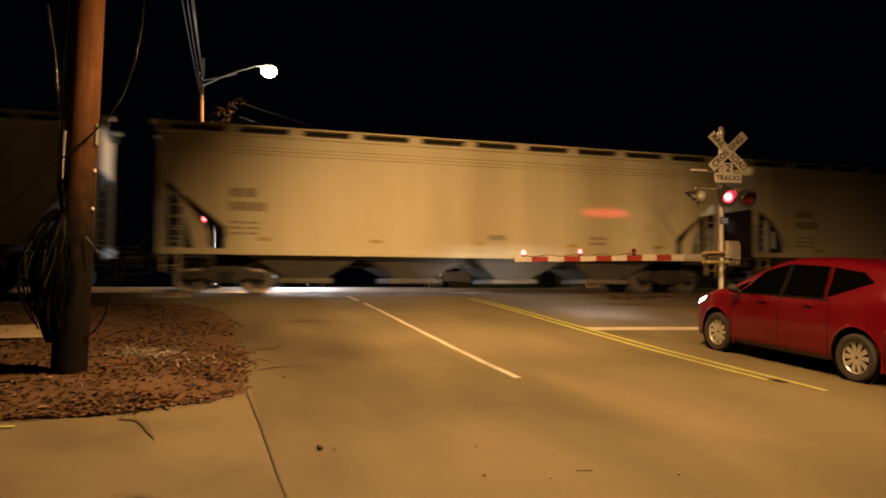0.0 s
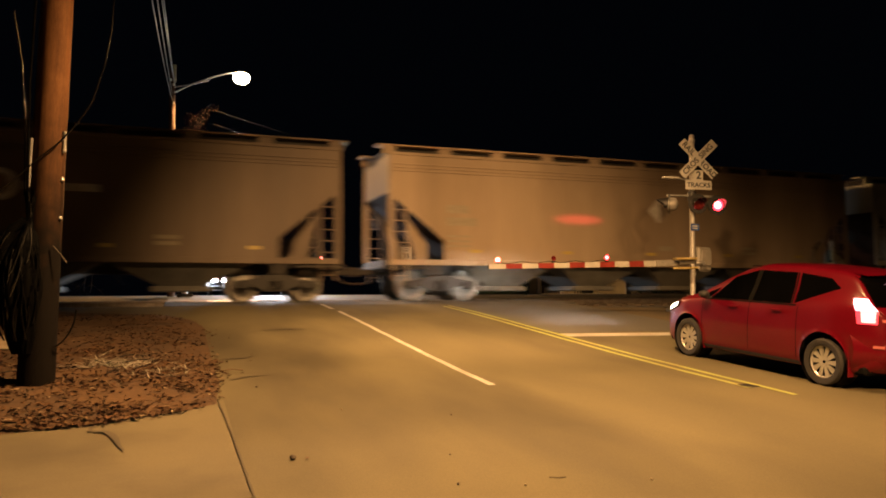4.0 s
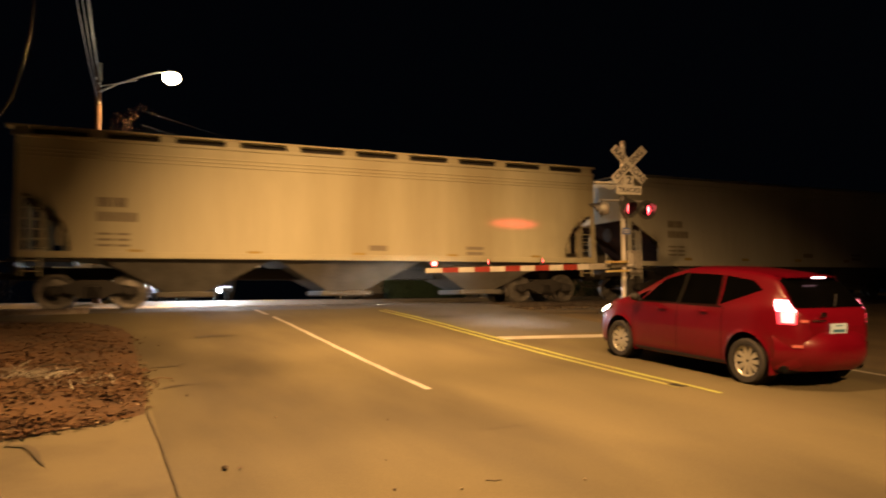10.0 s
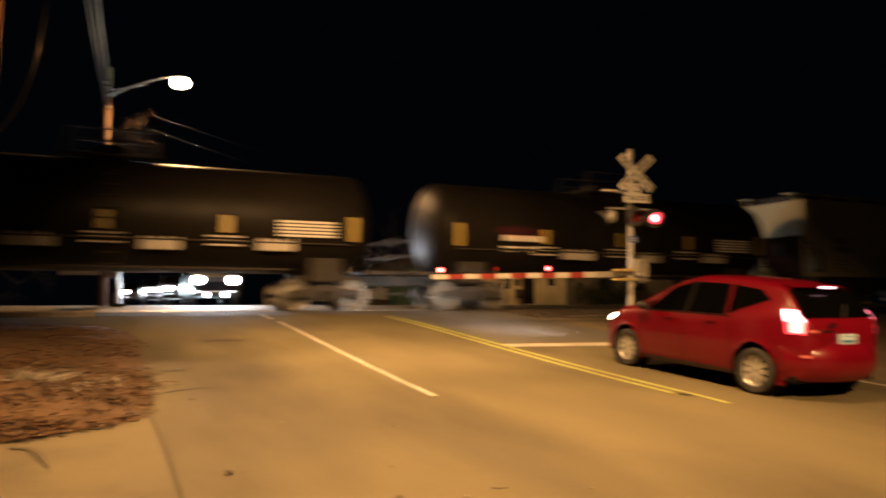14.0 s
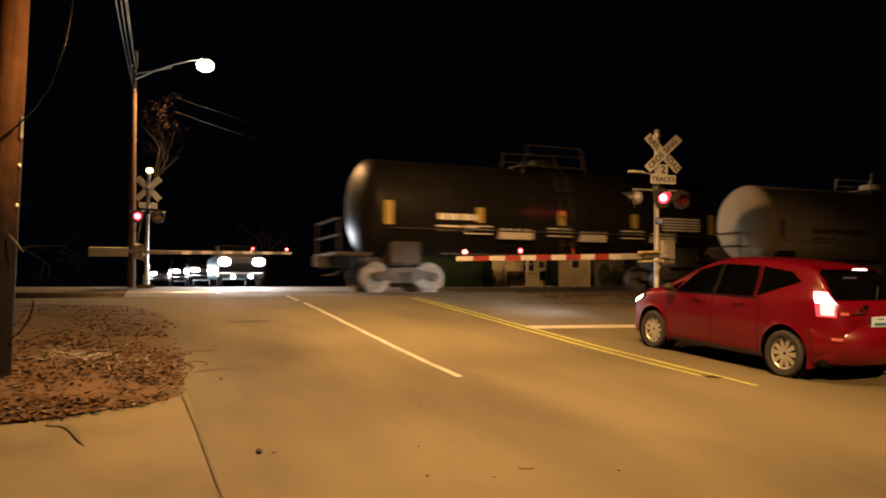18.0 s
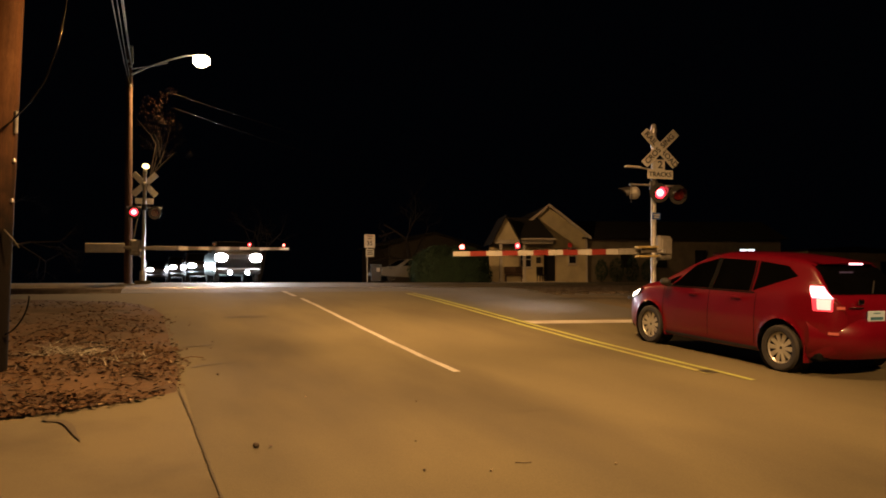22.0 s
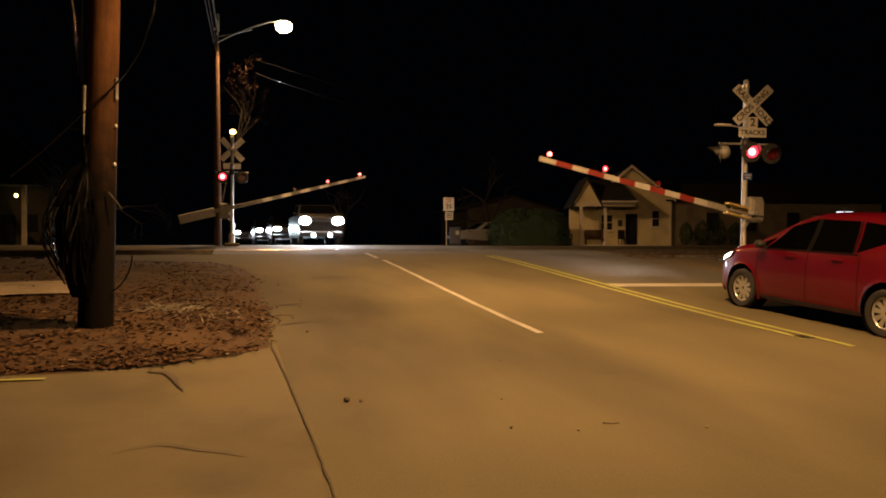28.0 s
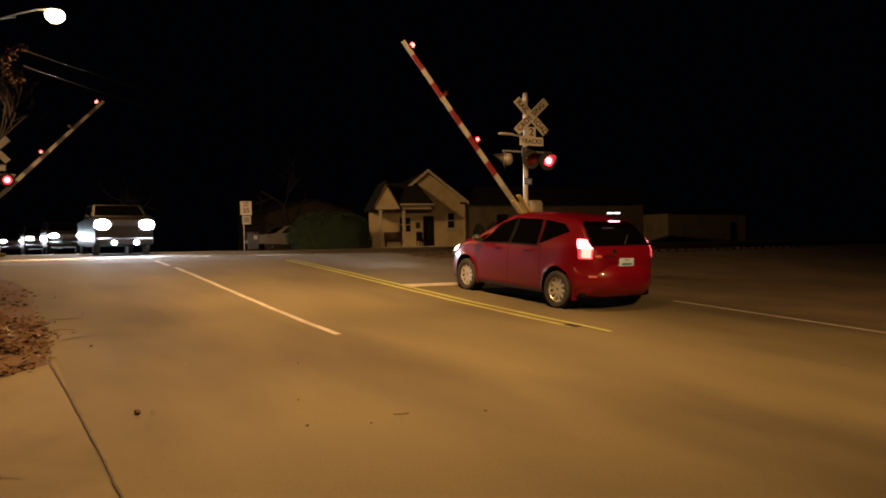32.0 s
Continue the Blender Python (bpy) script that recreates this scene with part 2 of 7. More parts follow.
# ---- mesh building ----
class Mesh:
    """Collects vertices and faces of one part."""

    def __init__(self):
        self.v, self.f = [], []

    def add(self, verts, faces):
        k = len(self.v)
        self.v += [tuple(q) for q in verts]
        self.f += [tuple(i + k for i in face) for face in faces]
        return self

    def box(self, x, y, z, sx, sy, sz, c=0.0, m=None):
        """A box about (x, y, z), its edges chamfered by c."""
        hx, hy, hz = sx / 2, sy / 2, sz / 2
        c = min(c, hx * 0.9, hy * 0.9, hz * 0.9)
        if c <= 0:
            v = [(i * hx, j * hy, k * hz) for i in (-1, 1) for j in (-1, 1) for k in (-1, 1)]
            f = [(0, 1, 3, 2), (4, 6, 7, 5), (0, 4, 5, 1), (2, 3, 7, 6), (0, 2, 6, 4), (1, 5, 7, 3)]
        else:
            v, idx = [], {}
            for i in (-1, 1):
                for j in (-1, 1):
                    for k in (-1, 1):
                        for a in range(3):
                            h = [hx - c, hy - c, hz - c]
                            h[a] += c
                            idx[i, j, k, a] = len(v)
                            v.append((i * h[0], j * h[1], k * h[2]))
            g = lambda *q: idx[q]
            f = []
            for s in (-1, 1):
                o = (lambda q: q) if s > 0 else (lambda q: q[::-1])
                f.append(o((g(s, -1, -1, 0), g(s, 1, -1, 0), g(s, 1, 1, 0), g(s, -1, 1, 0))))
                f.append(o((g(-1, s, -1, 1), g(-1, s, 1, 1), g(1, s, 1, 1), g(1, s, -1, 1))))
                f.append(o((g(-1, -1, s, 2), g(1, -1, s, 2), g(1, 1, s, 2), g(-1, 1, s, 2))))
            for s in (-1, 1):
                for t in (-1, 1):
                    o = (lambda q: q) if s * t > 0 else (lambda q: q[::-1])
                    f.append(o((g(s, t, -1, 0), g(s, t, -1, 1), g(s, t, 1, 1), g(s, t, 1, 0))))
                    f.append(o((g(s, -1, t, 2), g(s, 1, t, 2), g(s, 1, t, 0), g(s, -1, t, 0))))
                    f.append(o((g(-1, s, t, 1), g(-1, s, t, 2), g(1, s, t, 2), g(1, s, t, 1))))
                    for u in (-1, 1):
                        tri = (g(s, t, u, 0), g(s, t, u, 1), g(s, t, u, 2))
                        f.append(tri if s * t * u > 0 else tri[::-1])
        loc = Vector((x, y, z))
        v = [(m @ Vector(q) if m else Vector(q)) + loc for q in v]
        return self.add(v, f)

    def tube(self, points, radius, n=8, caps=True, radii=None):
        """A round tube along points."""
        pts = [Vector(q) for q in points]
        rings = []
        up = None
        for i, q in enumerate(pts):
            d = (pts[min(i + 1, len(pts) - 1)] - pts[max(i - 1, 0)]).normalized()
            if up is None:
                up = Vector((0, 0, 1)) if abs(d.z) < 0.9 else Vector((1, 0, 0))
            side = d.cross(up).normalized()
            up = side.cross(d).normalized()
            r = radii[i] if radii else radius
            rings.append([q + side * (r * math.cos(2 * math.pi * k / n)) + up * (r * math.sin(2 * math.pi * k / n)) for k in range(n)])
        v = [p for ring in rings for p in ring]
        f = [(i * n + k, i * n + (k + 1) % n, (i + 1) * n + (k + 1) % n, (i + 1) * n + k) for i in range(len(pts) - 1) for k in range(n)]
        if caps:
            f += [tuple(range(n))[::-1], tuple((len(pts) - 1) * n + k for k in range(n))]
        return self.add(v, f)

    def rod(self, a, b, r, n=8, r2=None):
        return self.tube([a, b], r, n, radii=[r, r if r2 is None else r2])

    def prism(self, outline, axis, a, b):
        """A closed outline in the plane across axis ('x': y,z; 'y': x,z; 'z': x,y), drawn out from a to b."""
        def at(q, w):
            return {"x": (w, q[0], q[1]), "y": (q[0], w, q[1]), "z": (q[0], q[1], w)}[axis]
        n = len(outline)
        v = [at(q, a) for q in outline] + [at(q, b) for q in outline]
        f = [tuple(range(n)), tuple(range(2 * n - 1, n - 1, -1))]
        f += [(i, i + n, (i + 1) % n + n, (i + 1) % n) for i in range(n)]
        return self.add(v, f)

    def lathe(self, profile, origin=(0, 0, 0), axis="z", n=24, squash=1.0):
        """profile: (radius, height) turned about an axis."""
        o = Vector(origin)
        v, f = [], []
        for r, h in profile:
            for k in range(n):
                a = 2 * math.pi * k / n
                p, q = r * math.cos(a), r * math.sin(a) * squash
                v.append(o + Vector({"z": (p, q, h), "y": (p, h, q), "x": (h, p, q)}[axis]))
        for i in range(len(profile) - 1):
            for k in range(n):
                f.append((i * n + k, i * n + (k + 1) % n, (i + 1) * n + (k + 1) % n, (i + 1) * n + k))
        f.append(tuple(range(n))[::-1])
        f.append(tuple((len(profile) - 1) * n + k for k in range(n)))
        return self.add(v, f)

    def sheet(self, nu, nv, fn):
        """A grid of nu by nv cells of fn(u, v), u and v from 0 to 1."""
        v = [fn(i / nu, j / nv) for i in range(nu + 1) for j in range(nv + 1)]
        w = nv + 1
        f = [(i * w + j, (i + 1) * w + j, (i + 1) * w + j + 1, i * w + j + 1) for i in range(nu) for j in range(nv)]
        return self.add(v, f)

    def data(self, name, material, smooth=False, sharp=35):
        me = bpy.data.meshes.new(name)
        me.from_pydata(self.v, [], self.f)
        me.update()
        bm = bmesh.new()
        bm.from_mesh(me)
        bmesh.ops.recalc_face_normals(bm, faces=bm.faces)
        if smooth:
            for face in bm.faces:
                face.smooth = True
            for e in bm.edges:
                if len(e.link_faces) == 2 and e.calc_face_angle(0) > radians(sharp):
                    e.smooth = False
        bm.to_mesh(me)
        bm.free()
        me.materials.append(material)
        return me


def part(name, mesh, material, parent=None, label="", smooth=False, m=None, sharp=35):
    data = mesh.data(name, material, smooth, sharp) if isinstance(mesh, Mesh) else mesh
    ob = new(name, data)
    if parent:
        ob.parent = parent
    if m is not None:
        ob.matrix_basis = m
    if label:
        tagged(ob, label)
    return ob


def thing(name, label, category, m=None, group="", kind=""):
    ob = new(name)
    if m is not None:
        ob.matrix_basis = m
    return tagged(ob, label, category, group, kind)


def words(text, size, depth=0.002, bold=0.0):
    """Flat letters as a mesh, centred, in the x-y plane."""
    cu = bpy.data.curves.new("letters", "FONT")
    cu.body, cu.size, cu.extrude, cu.align_x, cu.align_y = text, size, depth, "CENTER", "CENTER"
    cu.offset = bold
    ob = bpy.data.objects.new("letters", cu)
    scene.collection.objects.link(ob)
    bpy.context.view_layer.update()
    me = bpy.data.meshes.new_from_object(ob)
    bpy.data.objects.remove(ob)
    return me


def letters(name, text, size, material, parent, m, label="", depth=0.002):
    me = words(text, size, depth, size * 0.022)
    me.materials.clear()
    me.materials.append(material)
    return part(name, me, material, parent, label, m=m)


def smooth_table(table, x):
    """Monotone cubic through (x, value) pairs."""
    xs = [q[0] for q in table]
    ys = [q[1] for q in table]
    if x <= xs[0]:
        return ys[0]
    if x >= xs[-1]:
        return ys[-1]
    i = max(k for k in range(len(xs) - 1) if xs[k] <= x)
    h = xs[i + 1] - xs[i]

    def slope(k):
        if k == 0 or k == len(xs) - 1:
            return 0.0 if len(xs) < 3 else (ys[1] - ys[0]) / (xs[1] - xs[0]) if k == 0 else (ys[-1] - ys[-2]) / (xs[-1] - xs[-2])
        d0, d1 = (ys[k] - ys[k - 1]) / (xs[k] - xs[k - 1]), (ys[k + 1] - ys[k]) / (xs[k + 1] - xs[k])
        return 0.0 if d0 * d1 <= 0 else 2 * d0 * d1 / (d0 + d1)
    t = (x - xs[i]) / h
    a, b = slope(i) * h, slope(i + 1) * h
    return ys[i] * (1 + 2 * t) * (1 - t) ** 2 + a * t * (1 - t) ** 2 + ys[i + 1] * t * t * (3 - 2 * t) + b * t * t * (t - 1)

# ---- ground, road and track ----
RISE = [(-60, -0.05), (-6, -0.02), (0, 0.02), (3, 0.13), (5, 0.275), (7.2, 0.43), (9.8, 0.61), (13, 0.87), (16, 1.12), (18.2, 1.28), (20, 1.385), (22, 1.42), (27, 1.44), (31, 1.56), (40, 1.60), (400, 1.6)]
ROAD_L, ROAD_R, YELLOW, WHITE = 0.5, 10.75, 6.8, 3.64
TRACK, TRACK_2, RAIL_Z = 22.4, 26.7, 1.43


def rise(y):
    return smooth_table(RISE, y)


def step(a, b, x):
    t = min(max((x - a) / (b - a), 0), 1)
    return t * t * (3 - 2 * t)


def land(x, y):
    """The ground beside the road: a low bank on the near left, gravel falling away on the right."""
    z = rise(y) - 0.02
    bank = step(0.55, -0.6, x) * step(7.0, 8.6, y) * step(18.5, 15.5, y)
    z += 0.05 * bank
    z += 0.035 * noise.noise((x * 0.7, y * 0.7, 1.3)) * step(0.5, -0.5, x) * step(8.0, 9.0, y)
    z -= 0.10 * step(10.9, 14.0, x) * step(19.0, 14.0, y)
    near_track = step(17.6, 19.6, y) * step(31.0, 28.8, y)
    off_road = 1 - step(-0.4, 0.4, x) * step(11.6, 10.9, x)
    z -= 0.30 * near_track * off_road
    return z


def axis_values(stops):
    out = []
    for a, b, n in stops:
        out += [a + (b - a) * i / n for i in range(n)]
    return out + [stops[-1][1]]


gx = axis_values([(-900, -120, 6), (-120, -14, 16), (-14, 16, 90), (16, 60, 30), (60, 900, 12)])
gy = axis_values([(-900, -60, 6), (-60, -4, 16), (-4, 34, 110), (34, 80, 30), (80, 900, 12)])
g = Mesh()
w = len(gy)
g.add([(x, y, land(x, y)) for x in gx for y in gy], [(i * w + j, (i + 1) * w + j, (i + 1) * w + j + 1, i * w + j + 1) for i in range(len(gx) - 1) for j in range(w - 1)])
tagged(part("ground", g, GRASSY, smooth=True), "dark winter grass and bare soil beside the road", "ground", kind="structure")


def strip(x0, x1, y0, y1, lift, nx=2, step_y=0.5, fn=None):
    """A sheet that follows the road's rise."""
    ny = max(1, round((y1 - y0) / step_y))
    return Mesh().sheet(nx, ny, fn or (lambda u, v: (x0 + (x1 - x0) * u, y0 + (y1 - y0) * v, rise(y0 + (y1 - y0) * v) + lift)))


road = tagged(part("road", strip(ROAD_L, ROAD_R, -60, 19.2, 0.0, 8), ASPHALT, smooth=True), "tan worn asphalt road rising to the tracks", "road", kind="structure")
tagged(part("road", strip(ROAD_L, ROAD_R, 28.9, 260, 0.0, 4, 1.0), ASPHALT_GREY, smooth=True), "asphalt road beyond the tracks", "road", kind="structure")


def bank_edge(y):
    """The road-side edge of the leaf-strewn bank."""
    return smooth_table([(7.3, 0.05), (7.9, 0.38), (9.0, 0.50), (10.4, 0.62), (12.0, 0.50), (14.0, 0.55), (15.6, 0.35), (16.8, -0.4), (17.6, -1.6), (18.2, -3.0)], y) + 0.07 * noise.noise((y * 1.7, 3.0, 0)) + 0.05 * noise.noise((y * 5.0, 1.0, 0))


def bank_front(x):
    return smooth_table([(-9, 7.2), (-3.0, 7.3), (-1.4, 7.25), (-0.6, 7.45), (0.1, 7.75), (0.5, 8.1)], x) + 0.05 * noise.noise((x * 2.3, 0, 5.0))


tagged(part("pavement", Mesh().sheet(40, 30, lambda u, v: (lambda x: (x, -6 + v * (bank_front(x) + 6.12), rise(-6 + v * (bank_front(x) + 6.12)) - 0.003))(-9 + (ROAD_L + 9.006) * u)), CONCRETE, smooth=True), "concrete driveway apron with a cracked edge", "pavement", kind="structure")


def bed_point_at(x, y):
    """The bank's surface; it thins out towards its edges."""
    f = step(0.0, 0.6, min(y - bank_front(x), bank_edge(y) - x))
    return (x, y, land(x, y) + 0.018 + f * (0.014 + 0.035 * noise.noise((x * 2.2, y * 2.2, 0)) + 0.018 * noise.noise((x * 7, y * 7, 4))))


def bed_point(u, v):
    y = 7.2 + 11.0 * v
    x1 = bank_edge(y)
    x = -9 + (x1 + 9) * u
    y = max(y, bank_front(x))
    return bed_point_at(x, y)


tagged(part("leaf_bed", Mesh().sheet(90, 90, bed_point), SOIL, smooth=True), "bare soil bank under fallen leaves", "ground", kind="structure")
# the road spreads to the left before the tracks
tagged(part("road_shoulder", Mesh().sheet(16, 60, lambda u, v: (lambda y: ((bank_edge(y) - 0.25) + (ROAD_L + 0.01 - (bank_edge(y) - 0.25)) * u, y, rise(y) - 0.004 - 0.012 * (1 - u)))(8.0 + 11.2 * v)), ASPHALT, smooth=True), "asphalt shoulder beside the bank", "road", kind="structure")
GRAVEL = surf("pale_gravel", (0.20, 0.16, 0.105), (0.38, 0.31, 0.21), 0.95, scale=3, fine=40, bump=0.8, world_space=True)
tagged(part("gravel_path", Mesh().sheet(40, 20, lambda u, v: (-14 + 11.9 * u, 11.6 + 0.3 * math.sin(u * 7) + (2.6 - 1.0 * u) * v, land(-14 + 11.9 * u, 11.6 + 0.3 * math.sin(u * 7) + (2.6 - 1.0 * u) * v) + 0.07)), GRAVEL, smooth=True), "pale gravel strip behind the pole", "gravel", kind="structure")

DIRT = surf("packed_dirt", (0.055, 0.040, 0.020), (0.13, 0.098, 0.052), 0.95, scale=0.8, fine=30, bump=0.6, world_space=True, dirt=(0.035, 0.025, 0.013), dirt_amount=0.6)
tagged(part("dirt_lot", Mesh().sheet(40, 50, lambda u, v: (lambda x, y: (x, y, land(x, y) + 0.022 - 0.03 * step(26, 32, x) - 0.03 * step(16.5, 18.0, y)))(ROAD_R - 0.02 + 22 * u + 0.08 * noise.noise((v * 30, 2, 0)), -14 + 32 * v)), DIRT, smooth=True), "packed brown dirt beside the far lane", "ground", kind="structure")

# painted lines
def line_mark(name, label, x, y0, y1, width, material, lean=0.0):
    fn = lambda u, v: (x + (u - 0.5) * width + lean * v + 0.006 * math.sin(v * 40), y0 + (y1 - y0) * v, rise(y0 + (y1 - y0) * v) + 0.005)
    return tagged(part(name, strip(0, 0, y0, y1, 0, 1, 0.4, fn), material, smooth=True), label, "road marking", kind="structure")


line_mark("lane_line", "worn white edge line painted on the asphalt", WHITE, 8.25, 17.3, 0.095, PAINT_WHITE)
line_mark("lane_line", "short worn white line near the tracks", WHITE - 0.02, 17.9, 19.4, 0.11, PAINT_WHITE)
line_mark("centre_line", "yellow centre line painted on the asphalt", YELLOW - 0.11, 7.3, 18.4, 0.09, PAINT_YELLOW)
line_mark("centre_line", "yellow centre line painted on the asphalt", YELLOW + 0.11, 6.8, 18.6, 0.09, PAINT_YELLOW)
line_mark("lane_line", "thin white edge line of the far lane", 10.25, -10, 8.6, 0.10, PAINT_WHITE)
line_mark("centre_line", "yellow centre line beyond the tracks", YELLOW - 0.11, 31, 120, 0.11, PAINT_YELLOW)
line_mark("centre_line", "yellow centre line beyond the tracks", YELLOW + 0.11, 31, 120, 0.11, PAINT_YELLOW)
tagged(part("stop_line", strip(0, 0, 12.15, 12.6, 0, 1, 0.1, lambda u, v: (6.98 + 3.3 * u, 12.2 - 0.35 * u + 0.42 * v, rise(12.2 - 0.35 * u + 0.42 * v) + 0.005)), PAINT_WHITE), "worn white stop line before the crossing", "road marking", kind="structure")
# the head lamps' white light on the lane, painted as greyer asphalt
tagged(part("lit_lane_patch", strip(7.0, 10.7, 12.7, 19.15, 0.003, 4), ASPHALT_GREY, smooth=True), "lane before the tracks, greyed for the head lamps' light", "road", kind="structure")

# the seam between driveway and road, cracks and a broken edge
def wander(name, pts, width, material, label, seed, jitter=0.02):
    rnd = random.Random(seed)
    out = []
    for (xa, ya), (xb, yb) in zip(pts, pts[1:]):
        n = max(2, int(math.hypot(xb - xa, yb - ya) / 0.12))
        for i in range(n):
            t = i / n
            out.append((xa + (xb - xa) * t + rnd.uniform(-1, 1) * jitter, ya + (yb - ya) * t + rnd.uniform(-1, 1) * jitter))
    out.append(pts[-1])
    m = Mesh()
    v, f = [], []
    for i, (x, y) in enumerate(out):
        a, b = out[max(i - 1, 0)], out[min(i + 1, len(out) - 1)]
        d = Vector((b[0] - a[0], b[1] - a[1])).normalized()
        hw = width * rnd.uniform(0.35, 0.65) * min(1, 0.3 + 0.25 * i, 0.3 + 0.25 * (len(out) - 1 - i))
        for s in (-1, 1):
            xx, yy = x - d.y * hw * s, y + d.x * hw * s
            v.append((xx, yy, rise(yy) + 0.011))
    for i in range(len(out) - 1):
        f.append((2 * i, 2 * i + 1, 2 * i + 3, 2 * i + 2))
    m.add(v, f)
    return tagged(part(name, m, material), label, "crack", kind="structure")


wander("seam", [(0.53, 1.0), (0.52, 4.8), (0.47, 7.2), (0.44, 8.2)], 0.015, SEAM_FILL, "tar seam along the road's edge", 1, 0.006)
wander("crack", [(-0.72, 7.25), (-0.50, 6.95), (-0.36, 6.4)], 0.06, DARK_CRACK, "dark crack in the driveway concrete", 2, 0.035)
wander("crack", [(-0.7, 5.0), (-0.45, 5.12), (-0.2, 4.95), (0.1, 4.75)], 0.018, DARK_CRACK, "dark crack in the driveway concrete", 3)
wander("crack", [(-2.4, 6.2), (-1.9, 5.4), (-2.0, 4.8)], 0.015, DARK_CRACK, "dark crack in the driveway concrete", 4)
wander("crack", [(0.6, 10.9), (0.95, 10.95), (1.1, 11.15)], 0.10, DARK_CRACK, "broken asphalt at the road's edge", 5)
wander("crack", [(0.6, 9.3), (0.9, 9.5), (1.15, 9.55)], 0.06, DARK_CRACK, "broken asphalt at the road's edge", 6)
wander("crack", [(1.55, 14.0), (1.95, 14.1), (2.3, 14.0)], 0.22, DARK_CRACK, "dark tar patch in the asphalt", 7)
wander("crack", [(3.1, 6.2), (3.5, 6.25), (4.2, 6.3)], 0.010, DARK_CRACK, "hairline crack in the asphalt", 8)
tagged(part("curb_paint", strip(0, 0, 6.9, 7.1, 0, 3, 0.1, lambda u, v: (-2.6 + 1.1 * u, 7.06 - 0.05 * u + (0.05 + 0.03 * noise.noise((u * 9, 1, 2))) * v, rise(7.06 - 0.05 * u + 0.05 * v) + 0.012)), PAINT_YELLOW), "yellow paint on the driveway's edge", "road marking", kind="structure")

# ---- railway ----
bed = Mesh()
for yc in (TRACK, TRACK_2):
    bed.sheet(120, 6, lambda u, v, yc=yc: ((u - 0.5) * 360 + 5, yc - 2.1 + 4.2 * v, RAIL_Z - 0.19 - 0.22 * abs(2 * v - 1) ** 3 + 0.02 * noise.noise((u * 900, v * 20, yc))))
tagged(part("track_bed", bed, BALLAST, smooth=True), "grey stone ballast under both tracks", "ballast", kind="structure")
rail_profile = [(-0.07, -0.17), (0.07, -0.17), (0.07, -0.155), (0.012, -0.13), (0.012, -0.045), (0.037, -0.035), (0.037, -0.004), (0.03, 0), (-0.03, 0), (-0.037, -0.004), (-0.037, -0.035), (-0.012, -0.045), (-0.012, -0.13), (-0.07, -0.155)]
for yc in (TRACK, TRACK_2):
    for s in (-1, 1):
        r = Mesh().prism([(yc + s * 0.755 + a, RAIL_Z + b) for a, b in rail_profile], "x", -240, 420)
        tagged(part("rail", r, STEEL_RAIL), "worn steel rail with a shiny top", "rail", "rails", "structure")
tie = Mesh().box(0, 0, 0, 0.23, 2.6, 0.17, 0.012).data("tie", TIE_WOOD)
for yc in (TRACK, TRACK_2):
    track = thing("track_ties", "creosoted wooden ties under the rails", "railway ties", kind="structure")
    for k in range(-26, 70):
        x = k * 0.55 - 4
        if -0.6 < x < 11.4:
            continue
        part("tie", tie, TIE_WOOD, track, m=pose(x, yc, RAIL_Z - 0.255 + 0.01 * noise.noise((k, yc, 0)), 0, 0, 1.5 * noise.noise((k * 3.1, yc, 2))))
# crossing panels between and beside the rails
for a, b, mat, lab in ((19.2, TRACK - 0.86, ASPHALT_GREY, "asphalt approach to the near rail"), (TRACK - 0.66, TRACK + 0.66, RUBBER_PANEL, "crossing panel between the rails"), (TRACK + 0.86, TRACK_2 - 0.86, ASPHALT_GREY, "asphalt between the two tracks"), (TRACK_2 - 0.66, TRACK_2 + 0.66, RUBBER_PANEL, "crossing panel between the rails"), (TRACK_2 + 0.86, 28.9, ASPHALT_GREY, "asphalt approach beyond the tracks")):
    cross = thing("crossing_surface", lab, "crossing surface", kind="structure")
    n = 6
    for i in range(n):
        x0, x1 = -0.3 + 11.5 * i / n + 0.008, -0.3 + 11.5 * (i + 1) / n - 0.008
        za, zb = (rise(a) if a < 19.3 else RAIL_Z - 0.008), (rise(b) if b > 28.8 else RAIL_Z - 0.008)
        part("panel", Mesh().add([(x0, a, za - 0.2), (x1, a, za - 0.2), (x1, b, zb - 0.2), (x0, b, zb - 0.2), (x0, a, za), (x1, a, za), (x1, b, zb), (x0, b, zb)], [(0, 3, 2, 1), (4, 5, 6, 7), (0, 1, 5, 4), (1, 2, 6, 5), (2, 3, 7, 6), (3, 0, 4, 7)]), mat, cross)

# ---- the freight train ----
def car_paint(name, a, b, dirt, amount, rough=0.66, gloss=0.3):
    return surf(name, a, b, rough, gloss=gloss, scale=0.9, fine=14, bump=0.06, spot=0.8, dirt=dirt, dirt_amount=amount, stretch=(1, 1, 0.09))


HOPPER_TAN = car_paint("hopper_cream", (0.43, 0.405, 0.275), (0.53, 0.51, 0.365), (0.29, 0.25, 0.15), 0.6)
HOPPER_LIGHT = car_paint("hopper_off_white", (0.42, 0.42, 0.355), (0.52, 0.52, 0.45), (0.32, 0.29, 0.20), 0.5)
HOPPER_GREY = car_paint("hopper_dusty_brown", (0.22, 0.168, 0.115), (0.32, 0.25, 0.175), (0.13, 0.094, 0.062), 0.6)
HOPPER_BROWN = car_paint("hopper_dark_brown", (0.105, 0.080, 0.060), (0.155, 0.122, 0.092), (0.065, 0.048, 0.034), 0.5)
HOPPER_RIBBED = car_paint("hopper_ribbed_tan", (0.36, 0.31, 0.20), (0.47, 0.42, 0.29), (0.22, 0.15, 0.085), 0.7)
